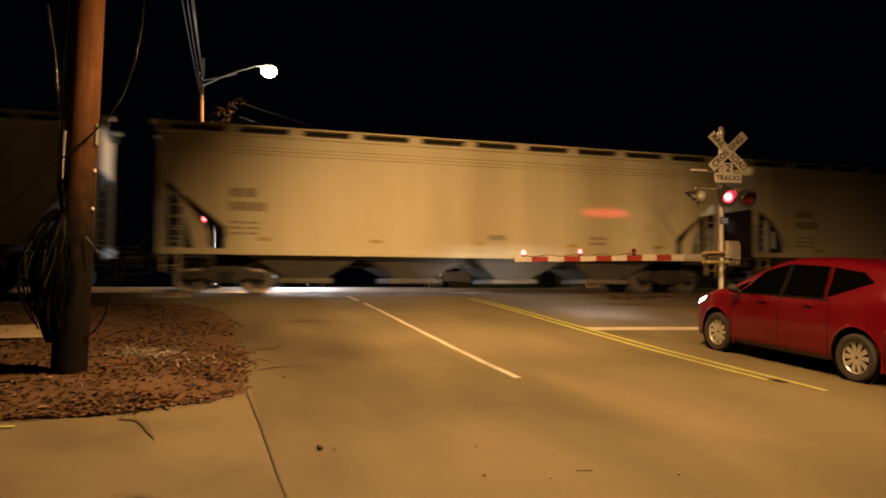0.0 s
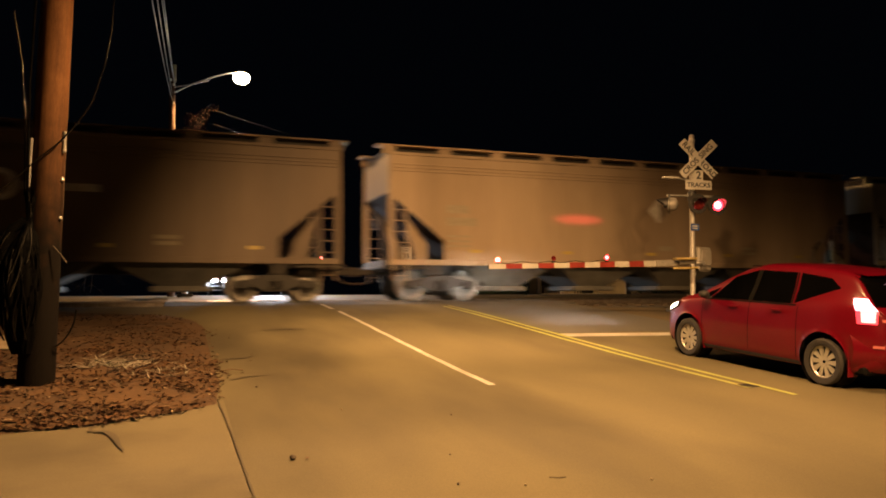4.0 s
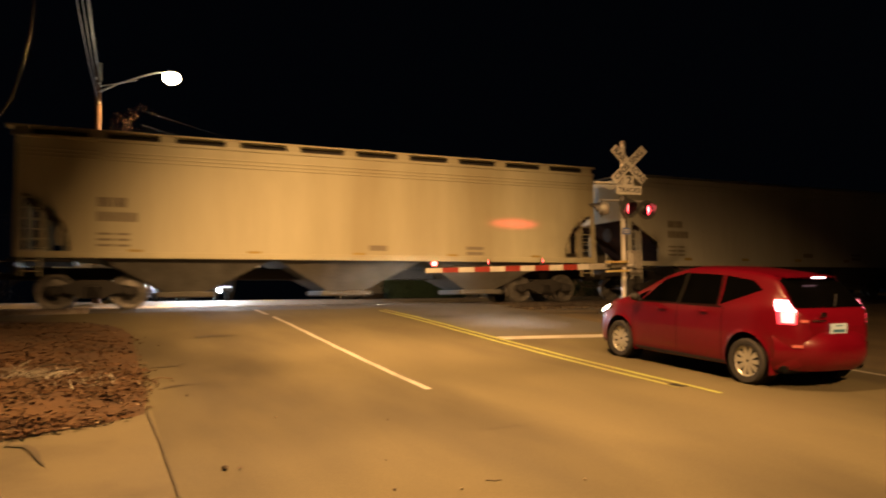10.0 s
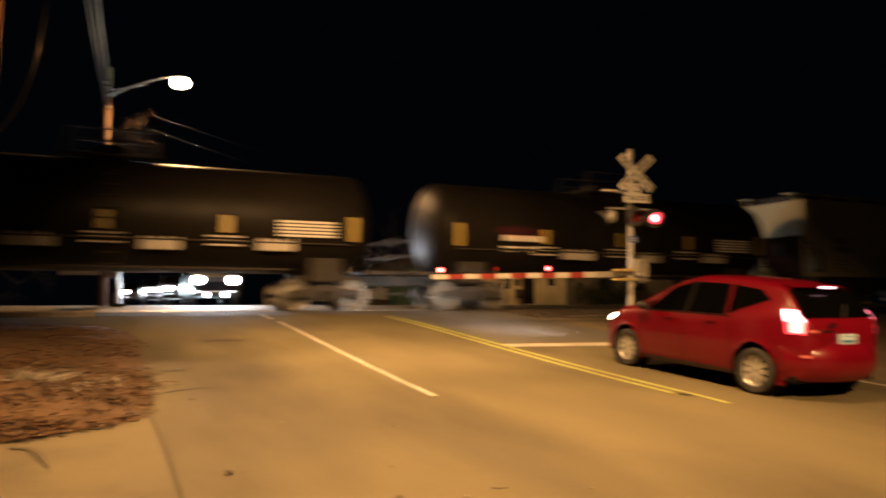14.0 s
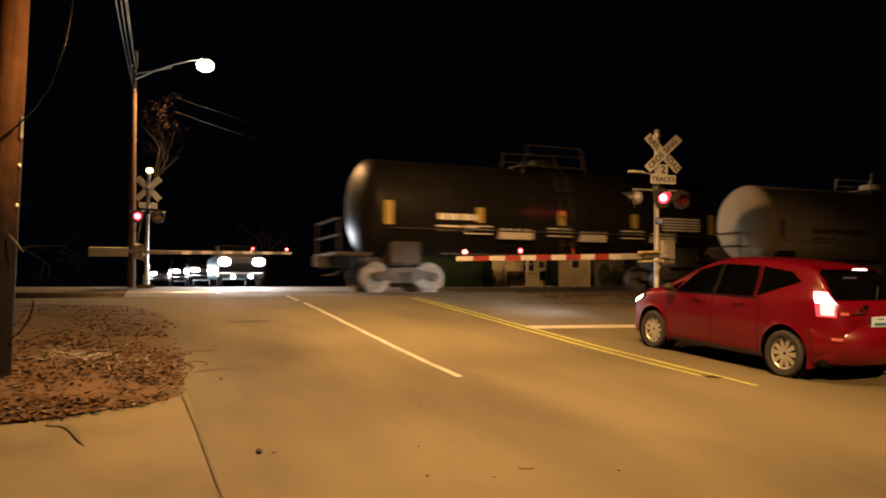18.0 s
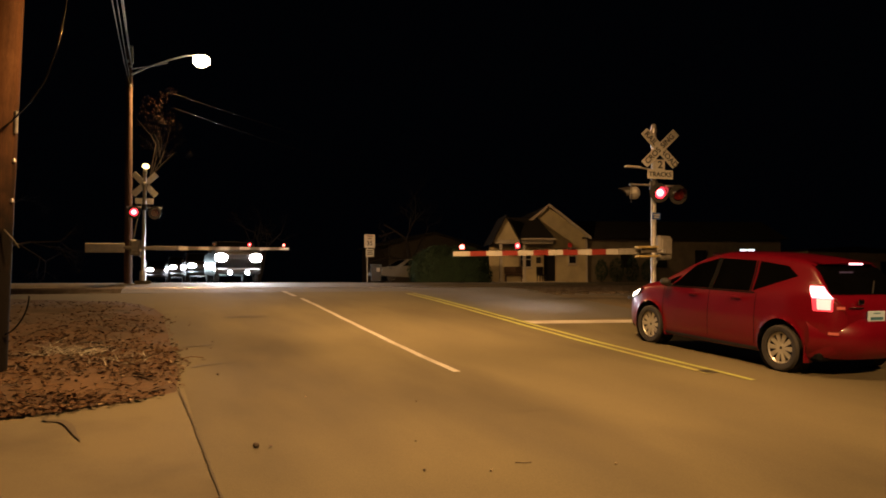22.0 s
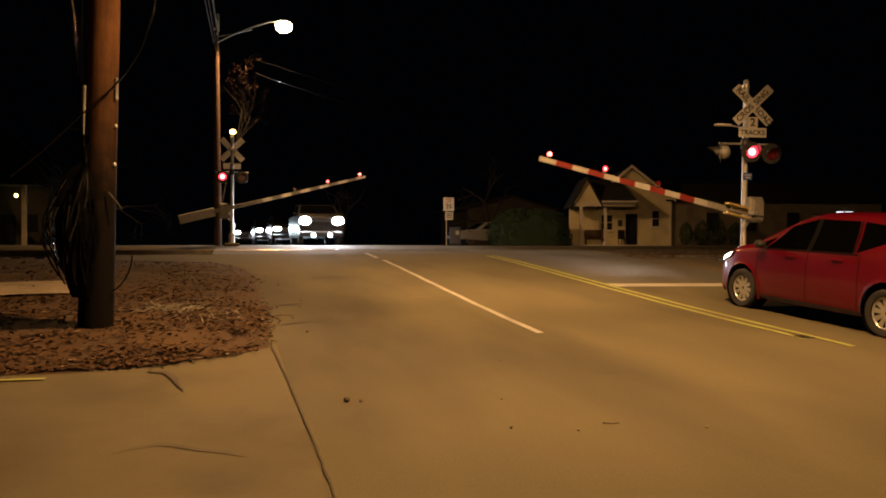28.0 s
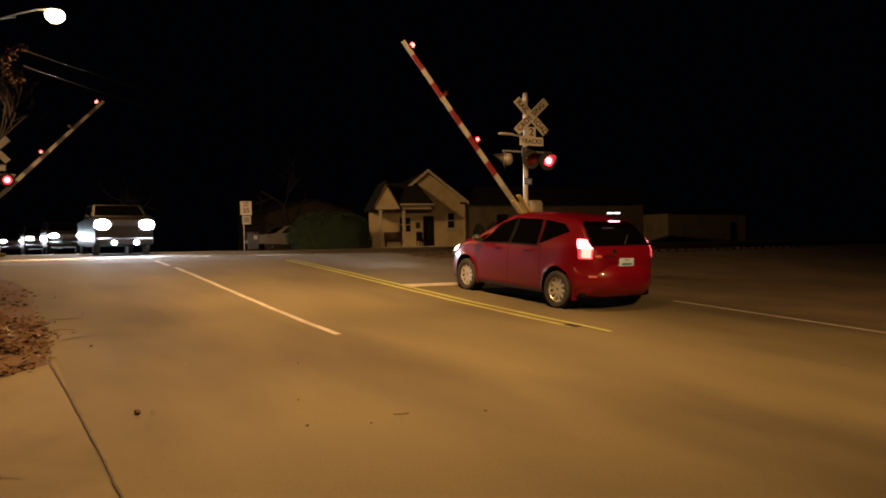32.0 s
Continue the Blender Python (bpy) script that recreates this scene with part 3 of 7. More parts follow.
# brown of the top rail; also paints the shadow lines along the ribs
HOPPER_RIB_BROWN = car_paint("hopper_brown_shadow_rib", (0.15, 0.088, 0.045), (0.24, 0.15, 0.08), (0.09, 0.05, 0.028), 0.6)
TANK_BLACK = car_paint("tank_black", (0.005, 0.0045, 0.004), (0.011, 0.0095, 0.008), (0.016, 0.0125, 0.010), 0.4, 0.46, 0.10)
TANK_WHITE = car_paint("tank_cream", (0.50, 0.45, 0.33), (0.62, 0.56, 0.43), (0.34, 0.25, 0.13), 0.6)
UNDER = surf("underframe_grime_and_shade", (0.010, 0.008, 0.007), (0.028, 0.023, 0.019), 0.8, scale=4, fine=30, bump=0.3)
BOGIE = surf("bogie_iron", (0.008, 0.0075, 0.007), (0.024, 0.022, 0.020), 0.7, scale=4, fine=30, bump=0.3)
CHUTE_GREY = surf("chute_grey", (0.05, 0.05, 0.047), (0.11, 0.11, 0.103), 0.8, scale=2, fine=20, bump=0.1, dirt=(0.08, 0.07, 0.05), dirt_amount=0.6)
# rusty brown, darkened further to paint the shade inside the end openings
SLOPE_SHADED = surf("rusty_shaded_slope", (0.012, 0.006, 0.004), (0.034, 0.016, 0.010), 0.9, scale=3, fine=20, bump=0.2, gloss=0.1)
TREAD = surf("wheel_steel", (0.055, 0.052, 0.048), (0.15, 0.145, 0.135), 0.5, metal=0.5, scale=6, fine=40, bump=0.1)
MARK_DARK = surf("stencil_dark", (0.16, 0.14, 0.095), (0.25, 0.22, 0.16), 0.7, scale=9, bump=0.02)
MARK_WHITE = surf("stencil_white", (0.50, 0.48, 0.44), (0.68, 0.66, 0.6), 0.6, scale=9, bump=0.02)
MARK_GREY = surf("faded_stencil", (0.30, 0.28, 0.25), (0.42, 0.40, 0.36), 0.6, scale=9, bump=0.02)
MARK_YELLOW = surf("reflector_yellow", (0.26, 0.19, 0.04), (0.36, 0.27, 0.06), 0.5, scale=9, bump=0.02)
RUST = surf("rust_streak", (0.14, 0.07, 0.03), (0.26, 0.15, 0.07), 0.9, scale=6, bump=0.1)
SPRAY_DARK = surf("spray_paint_dark", (0.06, 0.05, 0.035), (0.11, 0.09, 0.06), 0.6, scale=5, bump=0.02)
SPRAY_GREY = surf("spray_paint_grey", (0.30, 0.29, 0.27), (0.48, 0.46, 0.43), 0.6, scale=5, bump=0.02)

wheel_mesh = Mesh().lathe([(0.09, -0.09), (0.10, -0.075), (0.17, -0.06), (0.33, -0.035), (0.39, -0.07), (0.457, -0.07), (0.462, 0.03), (0.49, 0.045), (0.487, 0.07), (0.40, 0.07), (0.34, 0.02), (0.17, 0.03), (0.1, 0.06)], axis="y", n=36).data("wheel", TREAD, True)
axle_mesh = Mesh().rod((0, -0.9, 0), (0, 0.9, 0), 0.075, 10).data("axle", UNDER, True)
side_frame = [(-1.14, 0.42), (-1.12, 0.58), (-0.92, 0.60), (-0.60, 0.66), (-0.34, 0.76), (0.34, 0.76), (0.60, 0.66), (0.92, 0.60), (1.12, 0.58), (1.14, 0.42), (0.78, 0.46), (0.52, 0.40), (0.28, 0.28), (-0.28, 0.28), (-0.52, 0.40), (-0.78, 0.46)]
frame_mesh = Mesh().prism(side_frame, "y", -0.06, 0.06).box(0, 0, 0.45, 0.34, 0.2, 0.34, 0.03).box(-0.89, -0.02, 0.47, 0.28, 0.2, 0.26, 0.04).box(0.89, -0.02, 0.47, 0.28, 0.2, 0.26, 0.04).data("side_frame", BOGIE)
bolster_mesh = Mesh().box(0, 0, 0.62, 0.36, 2.0, 0.26, 0.03).data("bolster", UNDER)
spring_mesh = Mesh()
for dx in (-0.12, 0, 0.12):
    spring_mesh.tube([(dx + 0.05 * math.cos(k * 0.9), 0.05 * math.sin(k * 0.9) - 0.03, 0.33 + 0.25 * k / 28) for k in range(29)], 0.013, 5)
spring_mesh = spring_mesh.data("spring", BOGIE, True)


def bogies(car, half):
    for s in (-1, 1):
        truck = part("bogie", bolster_mesh, UNDER, car, "cast iron bogie with two wheelsets", m=pose(s * half, 0, 0))
        for dx in (-0.89, 0.89):
            part("axle", axle_mesh, UNDER, truck, m=pose(dx, 0, 0.457))
            part("wheel", wheel_mesh, TREAD, truck, "steel wheel with a bright worn rim", m=pose(dx, -0.755, 0.457))
            part("wheel", wheel_mesh, TREAD, truck, "steel wheel with a bright worn rim", m=pose(dx, 0.755, 0.457, 0, 0, 180))
        for sy in (-1, 1):
            part("side_frame", frame_mesh, BOGIE, truck, m=pose(0, sy * 1.0, 0, 0, 0, 0 if sy < 0 else 180))
            part("spring", spring_mesh, BOGIE, truck, m=pose(0, sy * 1.1, 0))


def coupler(car, length):
    for s in (-1, 1):
        m = Mesh().box(s * (length / 2 - 0.55), 0, 0.88, 0.8, 0.16, 0.18, 0.03).box(s * (length / 2 - 0.12), 0.02, 0.88, 0.3, 0.34, 0.28, 0.06)
        m.tube([(s * (length / 2 - 0.8), -0.35, 0.85), (s * (length / 2 - 0.4), -0.38, 0.55), (s * (length / 2 - 0.05), -0.3, 0.5)], 0.03, 6)
        part("coupler", m, UNDER, car, "knuckle coupler with an air hose")


def ladder(car, x, y, z0, z1, material, width=0.42, rungs=7, along="x"):
    m = Mesh()
    dx, dy = (width, 0) if along == "x" else (0, width)
    for k in (0, 1):
        m.box(x + dx * k, y + dy * k, (z0 + z1) / 2, 0.05, 0.04, z1 - z0, 0.006)
    for k in range(rungs):
        z = z0 + (z1 - z0) * (k + 0.5) / rungs
        m.rod((x, y, z), (x + dx, y + dy, z), 0.014, 6)
    return part("ladder", m, material, car)


def bars(car, x, z, widths, height, gap, y, material, rows=1, pitch=0.0, label="lettering reduced to bars"):
    m = Mesh()
    for r in range(rows):
        xx = x
        for wd in widths:
            m.box(xx + wd / 2, y, z - r * pitch, wd, 0.008, height)
            xx += wd + gap
    return part("lettering", m, material, car, label)


def hopper(name, label, length, paint, notch="arc", ribs=0, slots=True, logo=None, rib_paint=None, sill=1.26, text_at=1.85, arch=1.62):
    """A covered hopper wagon: flat sides, cut-away lower ends, pyramid chutes, a roof with hatches.
    notch: the end openings, arched, straight, bent, or reaching up to the roof."""
    car = thing(name, label, "freight wagon", group="wagons of the train")
    half, top, wy = length / 2 - 0.72, 4.43, 1.52
    cut_top, cut_in = {"arc": (sill + arch, 1.22), "straight": (3.2, 1.75), "bent": (2.85, 1.35), "tall": (top - 0.12, 1.95)}[notch]
    low = sill + 0.15
    edge = {
        "arc": [(-half + cut_in * math.sin(a), low + (cut_top - low) * math.cos(a)) for a in [math.pi / 2 * k / 9 for k in range(10)]],
        "straight": [(-half, cut_top), (-half + cut_in, sill + 0.72), (-half + cut_in, low)],
        "bent": [(-half, cut_top), (-half + 0.2, cut_top), (-half + cut_in, sill + 0.85), (-half + cut_in, low)],
        "tall": [(-half + 0.06, cut_top), (-half + cut_in, sill + 1.0), (-half + cut_in, low)],
    }[notch]
    for s in (-1, 1):
        outline = [(-half, top)] + edge + [(-half + cut_in, sill), (half - cut_in, sill)] + [(-x, z) for x, z in edge[::-1]] + [(half, top)]
        part("side_sheet", Mesh().prism(outline, "y", s * wy - 0.012, s * wy + 0.012), paint, car)
        part("side_sill", Mesh().box(0, s * (wy + 0.015), sill + 0.06, 2 * half, 0.07, 0.17, 0.012), rib_paint or paint, car)
        part("top_rail", Mesh().box(0, s * (wy + 0.02), top - (0.03 if slots else 0.06), 2 * half, 0.07, 0.09 if slots else 0.2, 0.012), rib_paint or paint, car)
        ridges = Mesh()
        for z in (0.34, 0.44, 0.54) if slots else (0.30,):
            ridges.box(0, s * (wy + 0.014), top - z, 2 * half - 0.1, 0.05, 0.035, 0.008)
        part("ridge", ridges, paint, car)
        for k in range(ribs):
            x = -half + 2.1 + (2 * half - 4.2) * k / (ribs - 1)
            part("rib", Mesh().box(x, s * (wy + 0.05), (top + sill) / 2 - 0.05, 0.16, 0.11, top - sill - 0.2, 0.02), rib_paint or paint, car)
        for e in (-1, 1):
            part("end_post", Mesh().box(e * (half - 0.05), s * wy, (cut_top + sill) / 2, 0.12, 0.06, cut_top - sill, 0.01), paint, car)
            ladder(car, e * (half - 0.25) - (0.42 if e > 0 else 0) + (0.1 if e > 0 else -0.1), s * (wy + 0.02), sill - 0.5, min(cut_top, 3.9), paint, 0.42, 8)
            if notch == "arc":
                for dx in (0.62, 0.98):
                    part("brace", Mesh().box(e * (half - dx), s * 1.36, low + 0.62, 0.10, 0.06, 1.3 - (dx - 0.62), 0.01), paint, car)
            elif notch == "straight":
                web = [(0.50, cut_top - 0.45), (1.30, sill + 0.62), (1.30, low), (0.92, low)]
                part("web_plate", Mesh().prism([(e * (half - x), z) for x, z in web], "y", s * 1.22 - 0.01, s * 1.22 + 0.01), paint, car, "slanted web plate inside the end opening")
            elif notch == "bent":
                part("brace", Mesh().box(e * (half - 0.62), s * 1.34, low + 0.55, 0.30, 0.06, 1.25, 0.01), paint, car)
            else:
                part("brace", Mesh().rod((e * (half - 0.55), s * 1.35, sill + 0.1), (e * (half - 0.35), s * 1.35, 3.7), 0.06, 6), paint, car)
                part("brake_tank", Mesh().lathe([(0.05, -0.45), (0.22, -0.42), (0.22, 0.42), (0.05, 0.45)], (e * (half - 1.15), s * 0.95, sill + 0.42), "x", 16), paint, car, "air tank on the end platform", smooth=True)
    # slope sheets at the ends, end platform and stub wall
    for e in (-1, 1):
        zt = min(cut_top + 0.05, top - 0.1)
        part("slope_sheet", Mesh().add([(e * (half - 0.15), -wy, zt), (e * (half - 0.15), wy, zt), (e * (half - cut_in - 1.0), wy, sill - 0.1), (e * (half - cut_in - 1.0), -wy, sill - 0.1), (e * (half - 0.05), -wy, zt), (e * (half - 0.05), wy, zt), (e * (half - cut_in - 0.9), wy, sill - 0.1), (e * (half - cut_in - 0.9), -wy, sill - 0.1)], [(0, 1, 2, 3), (4, 7, 6, 5), (0, 4, 5, 1), (2, 6, 7, 3), (0, 3, 7, 4), (1, 5, 6, 2)]), SLOPE_SHADED, car)
        if zt < top - 0.2:
            part("end_wall", Mesh().box(e * (half - 0.06), 0, (zt + top) / 2, 0.06, 2 * wy - 0.03, top - zt, 0.0), paint, car)
        part("end_platform", Mesh().box(e * (half - 0.6), 0, sill - 0.08, 1.5, 2 * wy - 0.1, 0.1, 0.02), UNDER, car)
        part("end_frame", Mesh().box(e * (half + 0.02), 0, 1.05, 0.12, 2.6, 0.34, 0.02), UNDER, car)
        brake = Mesh().lathe([(0.24, -0.012), (0.26, 0), (0.24, 0.012)], (e * (half + 0.1), -0.5, 2.4), "x", 20)
        if e < 0:
            part("brake_wheel", brake, UNDER, car, smooth=True)
    part("centre_sill", Mesh().box(0, 0, 0.95, 2 * half + 0.2, 0.34, 0.34, 0.03), UNDER, car)
    # roof: a low vault, running boards, round or trough hatches
    vault = Mesh().sheet(1, 10, lambda u, v: ((u - 0.5) * 2 * half, (v * 2 - 1) * wy, top + 0.14 * math.cos((v - 0.5) * math.pi)))
    part("roof", vault, paint, car, smooth=True)
    for s in (-1, 1):
        rise_ = 0.27 if slots else 0.16
        board = Mesh().box(0, s * 1.05, top + rise_, 2 * half + (0.5 if slots else 0.1), 0.50, 0.05, 0.006)
        n = 10
        for k in range(n + 1):
            board.box(-half + 0.1 + (2 * half - 0.2) * k / n, s * 1.25, top + rise_ / 2, 0.42 if slots else 0.07, 0.05, rise_, 0.01)
        part("running_board", board, paint if not rib_paint else rib_paint, car)
    # hatches are dark in colour to paint the shade under the running boards
    for k in range(5):
        part("roof_hatch", Mesh().box((k - 2) * (2 * half - 0.3) / 5, 0, top + 0.13, (2 * half - 0.3) / 5 - 0.03, 2.0, 0.28 if slots else 0.14, 0.03), UNDER, car, "roof hatch with shade painted in")
    # discharge chutes
    n = 3 if length < 19.3 else 4
    span = 2 * half - 2 * cut_in - 1.2
    for k in range(n):
        xc = -span / 2 + span * (k + 0.5) / n
        hw, bw = span / n / 2 - 0.05, 0.55
        part("chute", Mesh().add([(xc - hw, -1.4, sill), (xc + hw, -1.4, sill), (xc + hw, 1.4, sill), (xc - hw, 1.4, sill), (xc - bw, -0.75, 0.42), (xc + bw, -0.75, 0.42), (xc + bw, 0.75, 0.42), (xc - bw, 0.75, 0.42)], [(0, 1, 5, 4), (1, 2, 6, 5), (2, 3, 7, 6), (3, 0, 4, 7), (4, 5, 6, 7)]), CHUTE_GREY, car, "sloped discharge chute")
        part("chute_gate", Mesh().box(xc, 0, 0.36, 2 * bw + 0.5, 1.7, 0.16, 0.03), CHUTE_GREY, car)
    y = -wy - 0.016
    if logo != "plain":
        bars(car, -half + text_at, 2.78, (0.30, 0.08, 0.26), 0.25, 0.03, y, MARK_DARK)
        bars(car, -half + text_at, 2.40, (0.17, 0.17, 0.17, 0.17, 0.16), 0.25, 0.03, y, MARK_DARK)
        bars(car, -half + text_at, 1.95, (0.38, 0.32), 0.06, 0.08, y, MARK_DARK, 3, 0.15)
        bars(car, half - 5.0, 1.75, (0.6,), 0.10, 0.0, y, MARK_DARK, 2, 0.17)
        bars(car, 0.5, 1.70, (0.55,), 0.16, 0.0, y, MARK_DARK)
    if logo == "tag":
        scrawl = [(-half + 2.75 + 0.09 * k, y, 1.82 + 0.24 * math.sin(k * 2.1) + 0.08 * math.cos(k * 0.9)) for k in range(22)]
        tag = Mesh().tube(scrawl, 0.035, 5)
        part("spray_tag", tag, SPRAY_DARK, car, "dark spray-painted tag")
    if logo == "disc":
        part("emblem", Mesh().lathe([(0.42, -0.006), (0.42, 0.006)], (1.5, y, 3.0), "y", 28), MARK_WHITE, car, "pale round emblem")
        part("emblem_ring", Mesh().lathe([(0.28, -0.006), (0.28, 0.006)], (1.5, y - 0.006, 3.0), "y", 28), HOPPER_GREY, car)
        bars(car, 2.1, 2.98, (0.5, 0.5, 0.6), 0.2, 0.06, y, SPRAY_GREY)
    if logo == "square":
        part("emblem", Mesh().prism([(0.08, 2.97), (0.50, 3.39), (0.92, 2.97), (0.50, 2.55)], "y", y - 0.006, y + 0.006), MARK_GREY, car, "pale diamond emblem with a dark half")
        part("emblem_half", Mesh().prism([(0.56, 2.63), (0.56, 3.31), (0.90, 2.97)], "y", y - 0.012, y), HOPPER_BROWN, car, "dark half of the emblem")
    for k in range(5):
        bars(car, -half + 2.6 + (2 * half - 5.2) * k / 4, 1.50, (0.36,), 0.1, 0, y, MARK_YELLOW, label="yellow reflector strip")
    bogies(car, length / 2 - 2.5)
    coupler(car, length)
    return car


def tank(name, label, length, paint, white=False):
    """A tank wagon: a long drum with domed ends on a stub frame, with a fenced valve platform on top."""
    car = thing(name, label, "tank wagon", group="wagons of the train")
    half, r, zc = length / 2 - 0.95, 1.55, 2.67
    prof = [(r * math.sin(a), -half + 0.62 - 0.62 * math.cos(a)) for a in [math.pi / 2 * k / 9 for k in range(10)]]
    prof = [(max(p, 0.02), h) for p, h in prof]
    prof += [(r, x) for x in (-half * 0.5, 0, half * 0.5)] + [(p, -h) for p, h in prof[::-1]]
    part("drum", Mesh().lathe(prof, (0, 0, zc), "x", 56), paint, car, "welded drum with domed ends", smooth=True)
    for x in (-half * 0.62, -half * 0.2, half * 0.2, half * 0.62):
        part("weld_band", Mesh().lathe([(r + 0.004, x - 0.025), (r + 0.012, x), (r + 0.004, x + 0.025)], (0, 0, zc), "x", 56), paint, car, smooth=True)
    for e in (-1, 1):
        part("saddle", Mesh().box(e * (half - 1.5), 0, 1.22, 1.0, 2.2, 0.75, 0.05), UNDER, car)
        part("end_platform", Mesh().box(e * (half + 0.25), 0, 1.14, 1.1, 2.9, 0.12, 0.02), UNDER, car)
        rl = Mesh()
        for yy in (-1.4, 1.4):
            rl.rod((e * (half + 0.7), yy, 1.15), (e * (half + 0.7), yy, 2.2), 0.022, 6)
        rl.rod((e * (half + 0.7), -1.4, 2.2), (e * (half + 0.7), 1.4, 2.2), 0.022, 6).rod((e * (half + 0.7), -1.4, 1.7), (e * (half + 0.7), 1.4, 1.7), 0.022, 6)
        part("handrail", rl, MARK_YELLOW if white else UNDER, car)
        part("stub_sill", Mesh().box(e * (half - 0.6), 0, 0.95, 3.4, 0.36, 0.36, 0.03), UNDER, car)
        for s in (-1, 1):
            bars(car, e * (half - 0.80) - 0.12, 2.40, (0.24,), 0.72, 0, s * (r + 0.006), MARK_YELLOW if not white else MARK_DARK, label="upright yellow reflector panel")
    for s in (-1, 1):
        part("side_rail", Mesh().rod((-half + 0.8, s * 1.44, 1.95), (half - 0.8, s * 1.44, 1.95), 0.025, 6), UNDER if not white else paint, car)
        part("running_rail", Mesh().box(0, s * 1.2, 1.2, 2 * half - 5.2, 0.14, 0.06, 0.01), UNDER, car)
    dome = Mesh().lathe([(0.46, 0), (0.46, 0.36), (0.42, 0.42), (0.1, 0.46)], (0, 0, zc + r - 0.04), "z", 24)
    part("valve_dome", dome, paint, car, smooth=True)
    rail_mat = UNDER if not white else paint
    walkway = part("valve_platform", Mesh().box(0, 0, zc + r + 0.05, 2.5, 1.5, 0.05, 0.01), rail_mat, car, "fenced walkway round the valves")
    for yy in (-0.85, 0.85):
        for x in (-1.3, 1.3):
            part("rail_post", Mesh().rod((x, yy, zc + r - 0.35), (x * 0.8, yy, zc + r + 0.72), 0.024, 6), rail_mat, walkway)
        part("handrail", Mesh().rod((-1.04, yy, zc + r + 0.72), (1.04, yy, zc + r + 0.72), 0.024, 6), rail_mat, walkway)
        part("handrail", Mesh().rod((-1.15, yy, zc + r + 0.42), (1.15, yy, zc + r + 0.42), 0.018, 6), rail_mat, walkway)
    for s in (-1, 1):
        m = Mesh()
        for k in (-0.22, 0.22):
            m.tube([(k, s * 1.6, 1.1), (k, s * 1.63, zc), (k, s * 1.22, zc + 1.12), (k, s * 0.7, zc + r + 0.05)], 0.022, 6)
        for q in range(9):
            z = 1.25 + q * 0.3
            yy = s * (1.63 if z < zc else math.sqrt(max(1.63 ** 2 - (z - zc) ** 2, 0.3)))
            m.rod((-0.22, yy, z), (0.22, yy, z), 0.014, 6)
        part("ladder", m, UNDER if not white else paint, car)
    def skin(z):
        """Where the drum's near flank lies at a height."""
        return -math.sqrt(r * r - (z - zc) ** 2) - 0.012

    mk = MARK_WHITE if not white else MARK_DARK
    bars(car, -half + 2.4, 2.34, (0.3, 0.3, 0.1, 0.28, 0.28) if not white else (0.42, 0.42, 0.12, 0.4, 0.4, 0.4, 0.4, 0.3), 0.19, 0.05, skin(2.42), mk)
    bars(car, -half + 2.4, 2.05, (0.8, 0.5), 0.06, 0.1, skin(2.08), mk)
    bars(car, -half + 2.4, 1.93, (0.7, 0.4), 0.05, 0.1, skin(1.96), mk)
    if white:
        bars(car, half - 6.0, 2.2, (0.9, 0.3), 0.08, 0.1, skin(2.24), mk, 2, 0.14)
    if not white:
        for x in (-half * 0.47, -half * 0.04, half * 0.38):
            bars(car, x, 2.42, (0.25,), 0.48, 0, skin(2.66), MARK_YELLOW, label="upright yellow reflector panel")
            bars(car, x - 0.35, 2.08, (0.95,), 0.05, 0, skin(2.08), MARK_GREY, 3, 0.12)
        bars(car, half - 3.0, 2.56, (1.65,), 0.06, 0, skin(2.56), MARK_WHITE, 5, 0.10)
        for x0, z0, n in ((-half * 0.34, 1.84, 6), (half * 0.10, 1.82, 5), (half * 0.52, 1.86, 5)):
            up = [(x0 + 0.11 * k, z0 + 0.17 + 0.07 * math.sin(k * 2.3)) for k in range(2 * n)]
            down = [(x0 + 0.11 * k, z0 - 0.14 + 0.05 * math.sin(k * 3.1)) for k in range(2 * n)]
            tag = Mesh().prism(up + down[::-1], "y", skin(z0 + 0.2), skin(z0 - 0.2))
            part("spray_tag", tag, MARK_GREY, car, "grey spray-painted tag")
    else:
        bars(car, half - 2.6, 2.55, (1.3,), 0.5, 0, -r - 0.006, paint, label="data panel")
        hazard = Mesh().prism([(0.55, 2.95), (0.95, 3.25), (1.35, 2.95), (0.95, 2.65)], "y", skin(2.8), skin(3.2))
        part("hazard_placard", hazard, SPRAY_DARK, car, "dark diamond placard")
        for k in range(7):
            streak = Mesh().tube([(-0.5 + 0.13 * k, -(r + 0.002) * math.cos(q), zc + (r + 0.002) * math.sin(q)) for q in [1.2 - 0.2 * j * (0.75 + 0.2 * math.sin(k * 2.7)) for j in range(7)]], 0.02, 4)
            part("rust_streak", streak, RUST, car, "rusty streak running down below the valves")
    bogies(car, length / 2 - 2.45)
    coupler(car, length)
    return car


